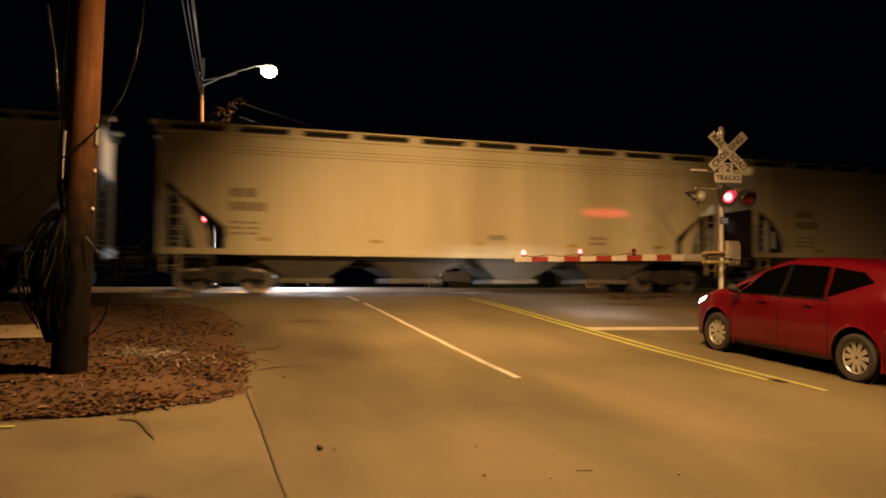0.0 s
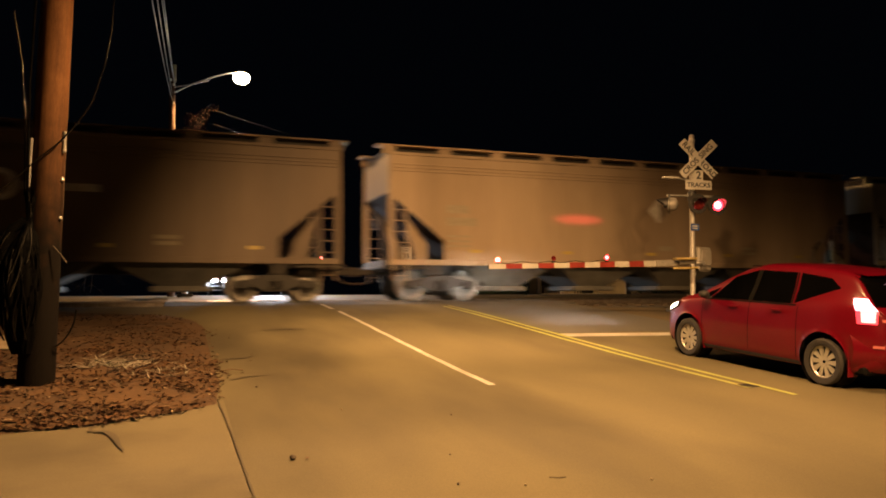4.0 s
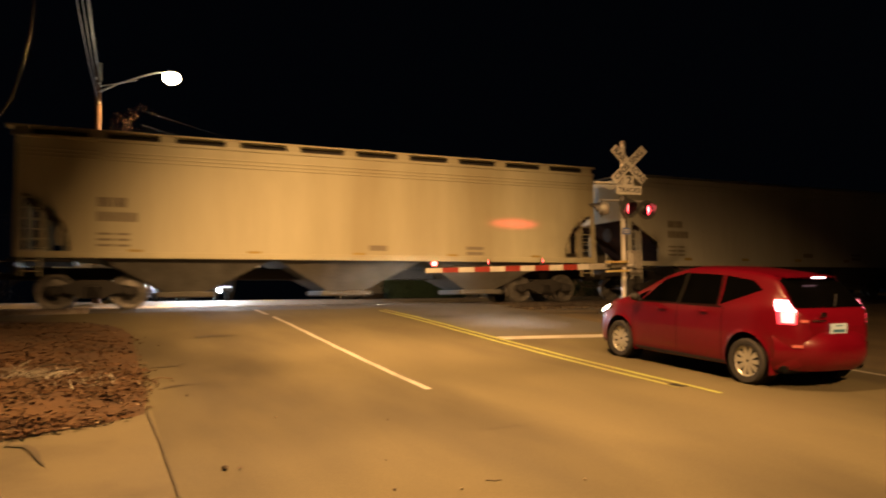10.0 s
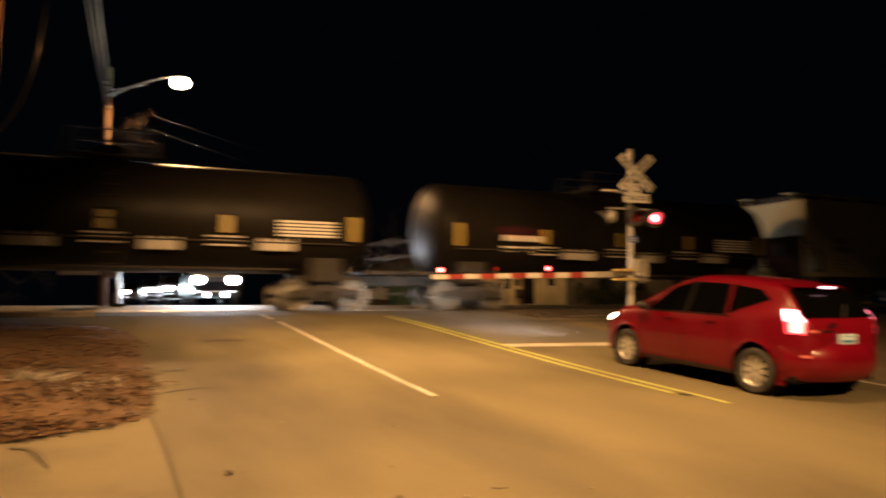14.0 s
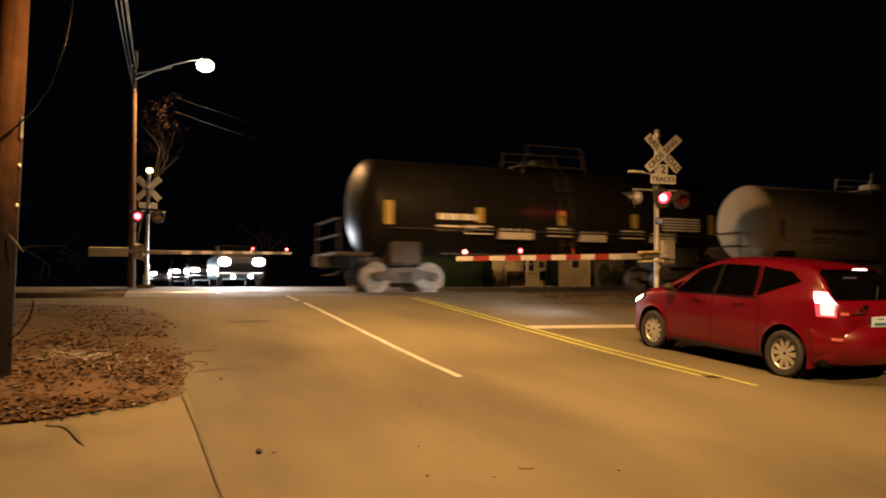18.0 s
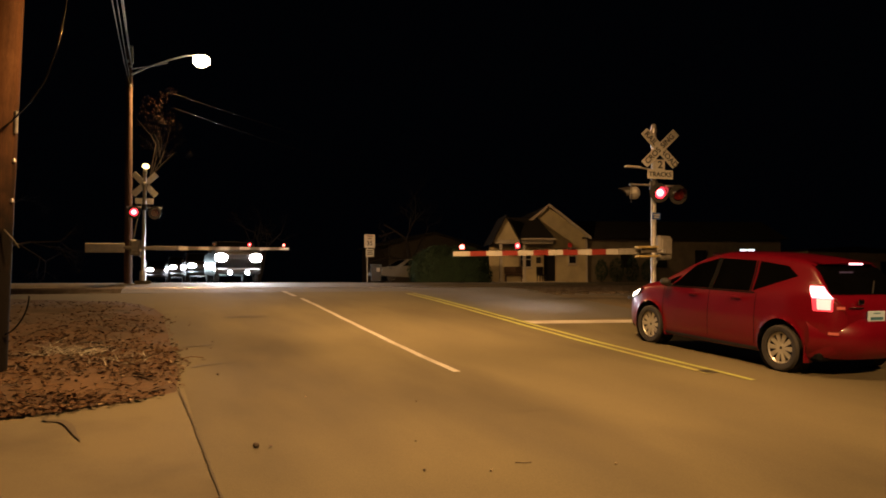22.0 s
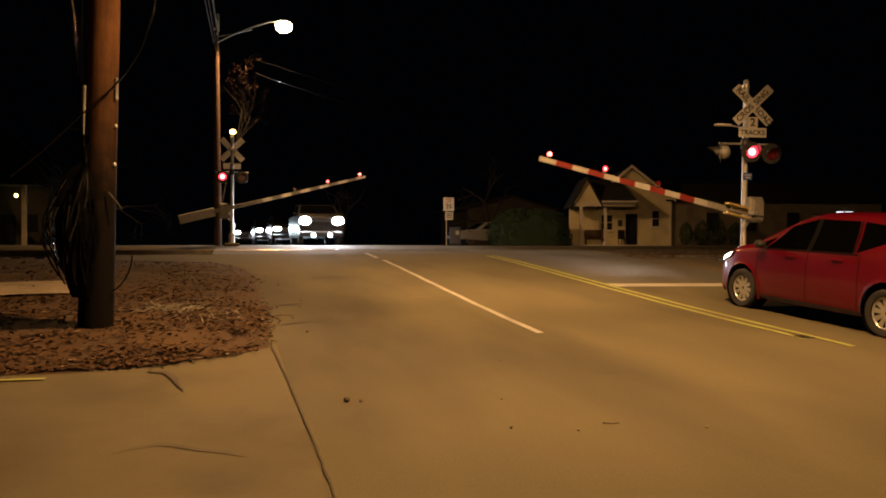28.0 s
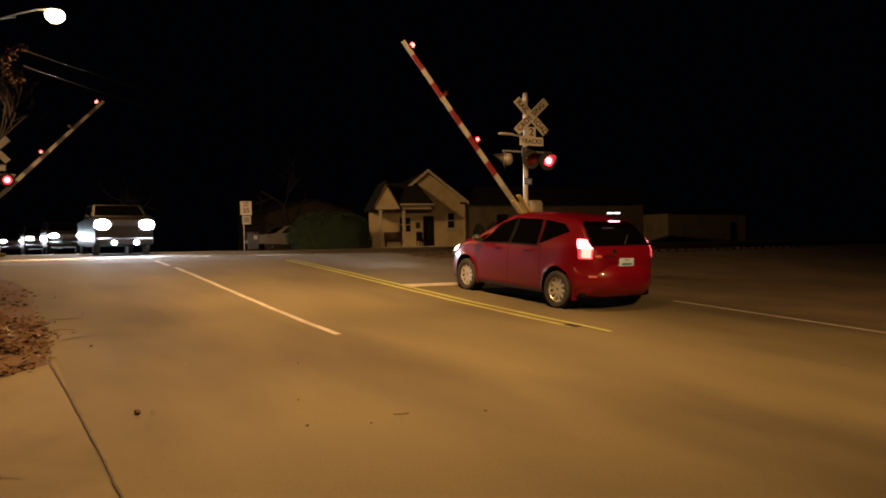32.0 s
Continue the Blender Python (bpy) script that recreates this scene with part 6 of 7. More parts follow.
def road_pitch(y0, y1):
    return math.degrees(math.atan2(rise(y1) - rise(y0), y1 - y0))


def small_turns(turn):
    """Splits (seconds, degrees) rows so that no step turns more than 60 degrees."""
    fine = []
    for (ta, a), (tb, b) in zip(turn, turn[1:]):
        n = max(1, math.ceil(abs(b - a) / 60))
        fine += [(ta + (tb - ta) * i / n, a + (b - a) * i / n) for i in range(n)]
    return fine + [turn[-1]]


def drive_hatchback():
    # front axle along the road: waits, then creeps and pulls away
    rows = [(0, 9.78), (14, 9.78), (27.4, 9.78), (28.3, 9.72), (29, 9.70), (29.5, 9.74), (30, 9.82), (30.5, 9.96), (31, 10.18), (31.5, 10.66), (32, 11.46)]
    out, turn = [], []
    for t, yf in rows:
        yr = yf - 2.6
        p = road_pitch(yr, yf)
        out.append((t, pose(8.565, yf - AX_F * math.cos(radians(p)), rise(yr) + (rise(yf) - rise(yr)) * (-AX_R) / 2.6 + 0.004, p, 0, 0)))
        turn.append((t, math.degrees((yf - 9.78) / W_R)))
    walk(hatchback, out)
    fine = small_turns(turn)
    for wh, s, y in car_wheels:
        walk(wh, [(t, pose(s * 0.745, y, W_R) @ pose(0, 0, 0, -a, 0, 0) @ pose(0, 0, 0, 0, 0, 0 if s > 0 else 180)) for t, a in fine])

# ---- vehicles waiting beyond the tracks ----
LED_HOT = glow("head_lamp_glare", (0.90, 0.93, 1.0), 950)
LED_COOL = glow("cool_head_lamp_glare", (0.74, 0.93, 1.0), 950)
LED_SMALL = glow("marker_lamp", (0.92, 0.95, 1.0), 260)
PORCH_GLOW = glow("porch_bulb", (1.0, 0.68, 0.20), 16)
DARK_PAINT = surf("dark_car_paint", (0.003, 0.003, 0.004), (0.006, 0.006, 0.008), 0.4, scale=2, bump=0.0, coat=0.6, gloss=0.2)
SILVER_PAINT = surf("silver_car_paint", (0.30, 0.30, 0.29), (0.38, 0.38, 0.37), 0.32, metal=0.5, scale=2, bump=0.0, coat=0.7)
plain_wheel = Mesh().lathe([(0.2, -0.1), (0.33, -0.1), (0.36, -0.06), (0.36, 0.06), (0.33, 0.1), (0.2, 0.1)], axis="x", n=26).data("wheel", CAR_TYRE, True)
rim_disc = Mesh().lathe([(0.02, 0.1), (0.19, 0.09), (0.21, 0.104), (0.21, 0.09)], axis="x", n=26).data("rim", CAR_HUBCAP, True)


def waiting_car(name, label, paint, w, h, hood, belt, length, lamp_z, lamp_x, lamp_r, lamp_mat, group="", pickup=False, lit=True):
    """A vehicle that faces -y, its nose at y = 0: body, cabin, glass, grille, bumper, lamps and wheels."""
    car = thing(name, label, "car", group=group)
    hw = w / 2
    prof = [(0.0, 0.42), (0.0, hood - 0.14), (0.10, hood - 0.03), (0.5, hood + 0.02), (1.15, hood + 0.05)]
    if pickup:
        prof += [(1.75, h - 0.06), (2.1, h), (3.2, h), (3.5, h - 0.05), (3.75, belt), (length, belt), (length, 0.45)]
    else:
        prof += [(1.95, h - 0.07), (2.4, h), (3.7, h - 0.02), (length - 0.25, belt + 0.1), (length, belt - 0.1), (length, 0.45)]
    low = [(0.0, 0.42), (0.0, hood - 0.14), (0.10, hood - 0.03), (0.5, hood + 0.02), (1.15, hood + 0.05), (length, belt), (length, 0.45), (2.0, 0.32)]
    body = part("body", Mesh().prism(low, "x", -hw, hw), paint, car, "dark body" if paint is DARK_PAINT else "")
    roof = prof[5:9]
    inset = 0.16
    base = [(1.15, hood + 0.05), (3.75 if pickup else length - 0.1, belt)]
    v = [(-hw + 0.03, base[0][0], base[0][1]), (hw - 0.03, base[0][0], base[0][1]), (hw - 0.03, base[1][0], base[1][1]), (-hw + 0.03, base[1][0], base[1][1])]
    v += [(-hw + inset, roof[0][0], roof[0][1]), (hw - inset, roof[0][0], roof[0][1]), (hw - inset, roof[2][0] + 0.1, roof[2][1]), (-hw + inset, roof[2][0] + 0.1, roof[2][1])]
    part("cabin", Mesh().add(v, [(0, 1, 5, 4), (1, 2, 6, 5), (2, 3, 7, 6), (3, 0, 4, 7), (4, 5, 6, 7)]), paint, body)

    def on(i, j, k, l, u0, u1, w0, w1):
        q = [Vector(v[t]) for t in (i, j, k, l)]
        nrm = (q[1] - q[0]).cross(q[3] - q[0]).normalized() * 0.006
        at = lambda u, t: (q[0].lerp(q[1], u)).lerp(q[3].lerp(q[2], u), t) + nrm
        return Mesh().add([at(u0, w0), at(u1, w0), at(u1, w1), at(u0, w1)], [(0, 1, 2, 3)])
    part("windscreen", on(0, 1, 5, 4, 0.05, 0.95, 0.06, 0.94), CAR_GLASS, body)
    part("side_window", on(1, 2, 6, 5, 0.12, 0.9, 0.1, 0.88), CAR_GLASS, body)
    part("side_window", on(3, 0, 4, 7, 0.1, 0.88, 0.1, 0.88), CAR_GLASS, body)
    part("grille", Mesh().box(0, -0.01, hood - 0.27, w * 0.52, 0.05, 0.24, 0.02), CAR_TRIM, body)
    for k in range(2):
        part("grille_bar", Mesh().box(0, -0.04, hood - 0.33 + 0.13 * k, w * 0.5, 0.02, 0.03, 0.006), CAR_TRIM, body)
    part("front_bumper", Mesh().box(0, -0.05, 0.52, w * 0.98, 0.22, 0.24, 0.06), CAR_TRIM if pickup else paint, body)
    for s in (-1, 1):
        wide, tall = lamp_r * (1.35 if pickup else 1.25), lamp_r * (0.95 if pickup else 0.62)
        head = part("head_lamp", Mesh().box(s * lamp_x, -0.01, lamp_z, 2 * wide + 0.06, 0.06, 2 * tall + 0.06, 0.02), CAR_TRIM, body, "dark lamp housing")
        if lit:
            part("lamp_core", Mesh().sheet(24, 4, lambda u, v: (s * lamp_x + wide * (1 - v) * math.cos(2 * math.pi * u), -0.045 - 0.03 * math.sin(v * math.pi / 2), lamp_z + tall * (1 - v) * math.sin(2 * math.pi * u))), lamp_mat, head, "glaring white head lamp", smooth=True)
        if lit and pickup:
            part("fog_lamp", Mesh().lathe([(0.08, 0), (0.07, -0.02), (0.01, -0.03)], (s * lamp_x * 0.5, -0.16, 0.45), "y", 14), LED_SMALL, body, "small lit fog lamp", smooth=True)
        part("door_mirror", Mesh().box(s * (hw + 0.1), 1.45, belt + 0.08, 0.18, 0.1, 0.16, 0.04), paint, body)
        for y in (0.85, length - 1.0):
            wh = part("wheel", plain_wheel, CAR_TYRE, car, m=pose(s * (hw - 0.12), y, 0.36, 0, 0, 0 if s > 0 else 180))
            part("rim", rim_disc, CAR_HUBCAP, wh)
    return car


pickup_car = waiting_car("pickup_truck", "dark pickup truck with glaring head lamps", DARK_PAINT, 2.0, 2.0, 1.44, 1.38, 5.6, 1.12, 0.76, 0.19, LED_HOT, "cars waiting across the tracks", pickup=True)
sedan_car = waiting_car("sedan_car", "dark tall car with cool white head lamps", DARK_PAINT, 1.85, 1.75, 1.16, 1.15, 4.6, 0.93, 0.62, 0.17, LED_COOL, "cars waiting across the tracks")
queue_car = waiting_car("sedan_car", "dark tall car waiting in the queue with lit lamps", DARK_PAINT, 1.85, 1.8, 1.2, 1.18, 4.6, 1.0, 0.62, 0.16, LED_HOT, "cars waiting across the tracks")
last_car = waiting_car("sedan_car", "dark car at the end of the queue with lit lamps", DARK_PAINT, 1.85, 1.8, 1.2, 1.18, 4.6, 1.0, 0.62, 0.16, LED_HOT, "cars waiting across the tracks")
last_car.matrix_basis = pose(1.75, 60.0, 1.6)


def drive_traffic():
    rows = ((0, 34.2), (16, 34.2), (30.3, 34.2), (31, 33.3), (31.5, 31.4), (32, 28.9))
    walk(pickup_car, [(t, pose(4.35, y, rise(y) + 0.02)) for t, y in rows])
    for wh in pickup_car.children:
        if wh.name.startswith("wheel"):
            m = wh.matrix_basis.copy()
            way = 1 if m.to_3x3()[0][0] > 0 else -1
            walk(wh, [(t, m @ pose(0, 0, 0, way * a, 0, 0)) for t, a in small_turns([(t, math.degrees((34.2 - y) / 0.36)) for t, y in rows])])
    walk(sedan_car, [(t, pose(3.55, y, 1.6)) for t, y in ((0, 42.5), (16, 42.5), (31, 42.5), (31.5, 42.2), (32, 41.2))])
    walk(queue_car, [(t, pose(2.95, y, 1.6)) for t, y in ((0, 50.5), (16, 50.5), (32, 50.5))])


parked = waiting_car("parked_car", "silver parked car beside the hedge", SILVER_PAINT, 1.8, 1.55, 0.95, 0.98, 4.6, 0.72, 0.62, 0.09, LED_HOT, lit=False)
parked.matrix_basis = pose(14.2, 45.0, 1.6, 0, 0, -86)

# ---- beyond the tracks: sign, barrel, houses, hedge, trees ----
SIDING = surf("cream_siding", (0.60, 0.52, 0.31), (0.70, 0.61, 0.38), 0.75, scale=2, fine=20, bump=0.05, dirt=(0.32, 0.26, 0.17), dirt_amount=0.4)
# walls of the far houses: unlit shade put into the paint colour
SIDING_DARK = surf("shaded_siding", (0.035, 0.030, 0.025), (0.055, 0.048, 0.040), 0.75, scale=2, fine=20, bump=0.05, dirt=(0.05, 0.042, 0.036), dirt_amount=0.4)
# cream siding darkened in its colour, as the lamps hardly reach the wing
SIDING_WING = surf("shaded_wing_siding", (0.15, 0.13, 0.09), (0.23, 0.20, 0.14), 0.75, scale=2, fine=20, bump=0.05, dirt=(0.09, 0.075, 0.06), dirt_amount=0.4)
EAVE_GLOW = glow("cool_window_light", (0.85, 0.93, 1.0), 3.0)
SHINGLE = surf("asphalt_shingle", (0.006, 0.006, 0.006), (0.015, 0.014, 0.013), 0.95, scale=5, fine=40, bump=0.4, per_object=0.25)
TRIM_WHITE = surf("trim_white", (0.55, 0.50, 0.42), (0.66, 0.61, 0.52), 0.6, scale=4, bump=0.03)
WIN_DARK = surf("dark_window", (0.012, 0.012, 0.014), (0.025, 0.025, 0.028), 0.1, scale=2, bump=0.0)
LEAF_DARK = surf("dark_evergreen", (0.012, 0.030, 0.016), (0.03, 0.066, 0.034), 0.8, scale=4, bump=0.2, per_object=0.2)
BARK = surf("grey_bark", (0.008, 0.0065, 0.005), (0.019, 0.0155, 0.0125), 0.9, scale=5, fine=40, bump=0.6)
BROWN_WOOD = surf("brown_furniture", (0.06, 0.035, 0.02), (0.12, 0.07, 0.04), 0.7, scale=5, bump=0.1)

sign = thing("speed_limit_sign", "white speed limit sign reading 35 on a post", "road sign", pose(12.1, 39.7, 1.6))
part("post", Mesh().box(0.0, 0.04, 1.35, 0.05, 0.03, 2.7, 0.006), SIGN_WHITE, sign)
panel = part("panel", Mesh().box(0.12, 0, 2.32, 0.61, 0.006, 0.76, 0.002), SIGN_WHITE, sign, "white speed limit panel", m=pose(0, 0, 0, 0, 0, -10))
for text, size, z in (("SPEED", 0.12, 2.60), ("LIMIT", 0.12, 2.46), ("35", 0.36, 2.19)):
    letters("letters", text, size, SIGN_BLACK, panel, pose(0.12, -0.006, z, 90, 0, 0))
sub = part("panel", Mesh().box(0.14, 0, 1.66, 0.46, 0.006, 0.46, 0.002), SIGN_WHITE, sign, "smaller white panel below", m=pose(0, 0, 0, 0, 0, -10))
part("panel_lines", Mesh().box(0.14, -0.006, 1.78, 0.34, 0.004, 0.05).box(0.14, -0.006, 1.68, 0.30, 0.004, 0.05).box(0.14, -0.006, 1.58, 0.34, 0.004, 0.05), SIGN_BLACK, sub, "unreadable print reduced to bars")

bin_ = thing("rubbish_bin", "dark wheeled rubbish bin standing by the sign", "rubbish bin", pose(12.88, 40.6, 1.6, 0, 0, -12))
part("body", Mesh().add([(-0.26, -0.28, 0.06), (0.26, -0.28, 0.06), (0.26, 0.28, 0.06), (-0.26, 0.28, 0.06), (-0.31, -0.36, 0.98), (0.31, -0.36, 0.98), (0.31, 0.34, 0.98), (-0.31, 0.34, 0.98)], [(0, 3, 2, 1), (4, 5, 6, 7), (0, 1, 5, 4), (1, 2, 6, 5), (2, 3, 7, 6), (3, 0, 4, 7)]), BLACK_PAINT, bin_)
part("lid", Mesh().box(0, 0, 1.02, 0.68, 0.78, 0.07, 0.025), BLACK_PAINT, bin_)
part("sticker", Mesh().box(0.1, -0.345, 0.72, 0.2, 0.01, 0.22, 0.002, m=Euler((radians(5), 0, 0)).to_matrix()), SIGN_WHITE, bin_, "pale sticker")
for s in (-1, 1):
    part("wheel", Mesh().lathe([(0.11, -0.03), (0.12, 0), (0.11, 0.03)], (s * 0.28, 0.3, 0.12), "x", 16), CAR_TYRE, bin_, smooth=True)


def gable_roof(m, x0, x1, y0, y1, z, peak, over=0.3, along="y"):
    """Two slabs that meet in a ridge along y."""
    xm = (x0 + x1) / 2
    for xa in (x0 - over, x1 + over):
        za = z - over * (peak - z) / ((x1 - x0) / 2)
        m.add([(xa, y0 - over, za), (xm, y0 - over, peak), (xm, y1 + over, peak), (xa, y1 + over, za), (xa, y0 - over, za + 0.12), (xm, y0 - over, peak + 0.14), (xm, y1 + over, peak + 0.14), (xa, y1 + over, za + 0.12)], [(0, 1, 2, 3), (7, 6, 5, 4), (0, 4, 5, 1), (1, 5, 6, 2), (2, 6, 7, 3), (3, 7, 4, 0)])
    return m


def clapboard(parent, x0, x1, y, z0, z1, material, step_z=0.2, top=None):
    """Overlapping boards on a wall that faces -y; top(z) narrows them under a gable."""
    k = 0
    z = z0
    while z < z1 - 0.02:
        a, b = (x0, x1) if top is None else top(z)
        if b - a > 0.1:
            part("board", Mesh().add([(a, y - 0.03, z), (b, y - 0.03, z), (b, y - 0.006, z + step_z), (a, y - 0.006, z + step_z), (a, y, z), (b, y, z), (b, y, z + step_z), (a, y, z + step_z)], [(0, 1, 2, 3), (4, 7, 6, 5), (0, 4, 5, 1), (2, 6, 7, 3), (0, 3, 7, 4), (1, 5, 6, 2)]), material, parent)
        z += step_z
        k += 1


def window(parent, x, y, z, w, h, pane=None):
    fr = part("window", Mesh().box(x, y, z, w + 0.16, 0.07, h + 0.16, 0.01), TRIM_WHITE, parent, "sash window with a pale frame")
    for k in (-1, 1):
        part("pane", Mesh().box(x, y - 0.038, z + k * h / 4, w, 0.006, h / 2 - 0.05), pane or WIN_DARK, fr)
    part("sill", Mesh().box(x, y - 0.06, z - h / 2 - 0.1, w + 0.26, 0.14, 0.05, 0.01), TRIM_WHITE, fr)
    return fr


HY, HZ = 43.0, 1.72
# the house stands a little askew to the road
HOUSE = pose(25.6, 42.2, 0, 0, 0, -18) @ Matrix.Diagonal((0.88, 1, 1, 1)) @ pose(-25.0, -42.2, 0)
house = thing("house", "cream wooden house with a porch and two gables", "house", HOUSE)
wall = part("wall", Mesh().prism([(22.1, HZ - 0.3), (27.95, HZ - 0.3), (27.95, HZ + 3.05), (25.03, HZ + 4.98), (22.1, HZ + 3.05)], "y", HY + 0.02, HY + 9), SIDING, house, "cream clapboard gable wall")
clapboard(wall, 22.1, 27.95, HY, HZ - 0.2, HZ + 4.8, SIDING, 0.21, lambda z: (max(22.1, 25.03 - (HZ + 4.77 - z) * 1.51), min(27.95, 25.03 + (HZ + 4.77 - z) * 1.51)))
part("roof", gable_roof(Mesh(), 22.1, 27.95, HY + 0.1, HY + 9, HZ + 3.05, HZ + 5.00, 0.35), SHINGLE, house, "dark shingle roof")
part("bargeboard", Mesh().add([(25.03, HY - 0.28, HZ + 5.20), (28.3, HY - 0.28, HZ + 2.95), (28.3, HY - 0.28, HZ + 2.72), (25.03, HY - 0.28, HZ + 4.98), (25.03, HY - 0.22, HZ + 5.20), (28.3, HY - 0.22, HZ + 2.95), (28.3, HY - 0.22, HZ + 2.72), (25.03, HY - 0.22, HZ + 4.98)], [(0, 1, 2, 3), (7, 6, 5, 4), (0, 4, 5, 1), (1, 5, 6, 2), (2, 6, 7, 3), (3, 7, 4, 0)]), TRIM_WHITE, house)
part("bargeboard", Mesh().add([(25.03, HY - 0.28, HZ + 5.20), (22.8, HY - 0.28, HZ + 3.6), (22.8, HY - 0.28, HZ + 3.36), (25.03, HY - 0.28, HZ + 4.98), (25.03, HY - 0.22, HZ + 5.20), (22.8, HY - 0.22, HZ + 3.6), (22.8, HY - 0.22, HZ + 3.36), (25.03, HY - 0.22, HZ + 4.98)], [(0, 1, 2, 3), (7, 6, 5, 4), (0, 4, 5, 1), (1, 5, 6, 2), (2, 6, 7, 3), (3, 7, 4, 0)]), TRIM_WHITE, house)
part("corner_board", Mesh().box(27.97, HY - 0.03, HZ + 1.4, 0.14, 0.1, 3.2, 0.01), TRIM_WHITE, house)
window(house, 26.85, HY - 0.05, HZ + 1.65, 0.5, 1.05)
# porch: floor, recessed wall, columns, small gable, shed roof
part("porch_floor", Mesh().box(23.1, HY - 0.95, HZ - 0.2, 5.3, 1.8, 0.22, 0.02), TRIM_WHITE, house, "porch floor")
pw = part("porch_wall", Mesh().box(21.24, HY + 0.07, HZ + 1.3, 1.68, 0.1, 2.8), SIDING, house, "recessed porch wall")
clapboard(pw, 20.42, 22.09, HY + 0.02, HZ - 0.05, HZ + 2.6, SIDING, 0.21)
door = part("door", Mesh().box(25.05, HY - 0.05, HZ + 0.95, 0.86, 0.07, 2.04, 0.01), WIN_DARK, house, "dark front door")
part("door_handle", Mesh().lathe([(0.03, 0), (0.04, 0.03), (0.02, 0.05)], (24.72, HY - 0.14, HZ + 0.95), "y", 10), CHROME, door)
window(house, 23.2, HY - 0.05, HZ + 1.4, 0.8, 1.0)
part("notice_board", Mesh().box(24.2, HY - 0.06, HZ + 1.35, 0.36, 0.05, 0.42, 0.01), BLACK_PAINT, house, "small dark board on the porch wall")
for x in (21.0, 22.75):
    col = part("column", Mesh().box(x, HY - 1.6, HZ + 1.15, 0.2, 0.2, 2.5, 0.02), TRIM_WHITE, house, "pale square porch column")
    part("column_base", Mesh().box(x, HY - 1.6, HZ + 0.0, 0.3, 0.3, 0.16, 0.02), TRIM_WHITE, col)
part("porch_beam", Mesh().box(22.7, HY - 1.6, HZ + 2.5, 4.4, 0.24, 0.26, 0.02), TRIM_WHITE, house)
part("porch_gable", Mesh().prism([(20.45, HZ + 2.63), (22.30, HZ + 2.63), (21.37, HZ + 4.10)], "y", HY - 1.72, HY - 1.5), SIDING, house, "small cream porch gable")
part("porch_roof", gable_roof(Mesh(), 20.45, 22.3, HY - 1.75, HY + 1.5, HZ + 2.65, HZ + 4.12, 0.2), SHINGLE, house, "dark shingle porch roof")
slab = [(22.35, HY - 2.0, 2.60), (25.0, HY - 2.0, 2.60), (24.15, HY - 0.02, 4.12), (21.4, HY - 0.02, 4.12)]
part("porch_side_roof", Mesh().add([(x, y, HZ + z) for x, y, z in slab] + [(x, y, HZ + z + 0.12) for x, y, z in slab], [(0, 1, 2, 3), (7, 6, 5, 4), (0, 4, 5, 1), (1, 5, 6, 2), (2, 6, 7, 3), (3, 7, 4, 0)]), SHINGLE, house, "dark sloping porch roof")
part("gutter", Mesh().box(23.7, HY - 2.05, HZ + 2.66, 2.6, 0.1, 0.12, 0.02), TRIM_WHITE, house)
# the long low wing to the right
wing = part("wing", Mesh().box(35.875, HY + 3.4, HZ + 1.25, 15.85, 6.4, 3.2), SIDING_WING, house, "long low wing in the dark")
part("wing_roof", Mesh().add([(27.65, HY - 0.3, HZ + 2.8), (44.2, HY - 0.3, HZ + 2.8), (44.2, HY + 3.4, HZ + 4.3), (27.65, HY + 3.4, HZ + 4.3), (27.65, HY + 7.0, HZ + 2.8), (44.2, HY + 7.0, HZ + 2.8)], [(0, 1, 2, 3), (3, 2, 5, 4), (0, 3, 4), (1, 5, 2)]), SHINGLE, house, "dark wing roof")
for x in (31.2, 34.0, 37.2):
    part("window", Mesh().box(x, HY + 0.16, HZ + 1.45, 0.9, 0.08, 1.2, 0.01), WIN_DARK, house, "dark wing window")
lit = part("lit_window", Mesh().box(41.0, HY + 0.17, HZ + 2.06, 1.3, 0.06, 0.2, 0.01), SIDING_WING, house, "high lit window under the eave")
for x in (40.68, 41.32):
    part("pane", Mesh().box(x, HY + 0.135, HZ + 2.06, 0.54, 0.02, 0.12, 0.004), EAVE_GLOW, lit, "cool white lit pane")
# porch furniture
bench = thing("porch_bench", "brown wooden bench on the porch", "bench", HOUSE @ pose(22.2, HY - 0.4, HZ - 0.09))
part("seat", Mesh().box(0, 0, 0.44, 1.4, 0.45, 0.06, 0.01), BROWN_WOOD, bench)
part("backrest", Mesh().box(0, 0.2, 0.75, 1.4, 0.05, 0.5, 0.01), BROWN_WOOD, bench)
for sx in (-0.62, 0.62):
    for sy in (-0.17, 0.17):
        part("leg", Mesh().box(sx, sy, 0.21, 0.07, 0.07, 0.42, 0.008), BROWN_WOOD, bench)
chair = thing("porch_chair", "dark chair on the porch", "chair", HOUSE @ pose(24.3, HY - 0.5, HZ - 0.09, 0, 0, 15))
part("seat", Mesh().box(0, 0, 0.42, 0.55, 0.5, 0.07, 0.02), BLACK_PAINT, chair)
part("backrest", Mesh().box(0, 0.24, 0.72, 0.55, 0.05, 0.55, 0.02), BLACK_PAINT, chair)
for sx in (-0.23, 0.23):
    for sy in (-0.2, 0.2):
        part("leg", Mesh().box(sx, sy, 0.2, 0.05, 0.05, 0.4, 0.006), BLACK_PAINT, chair)


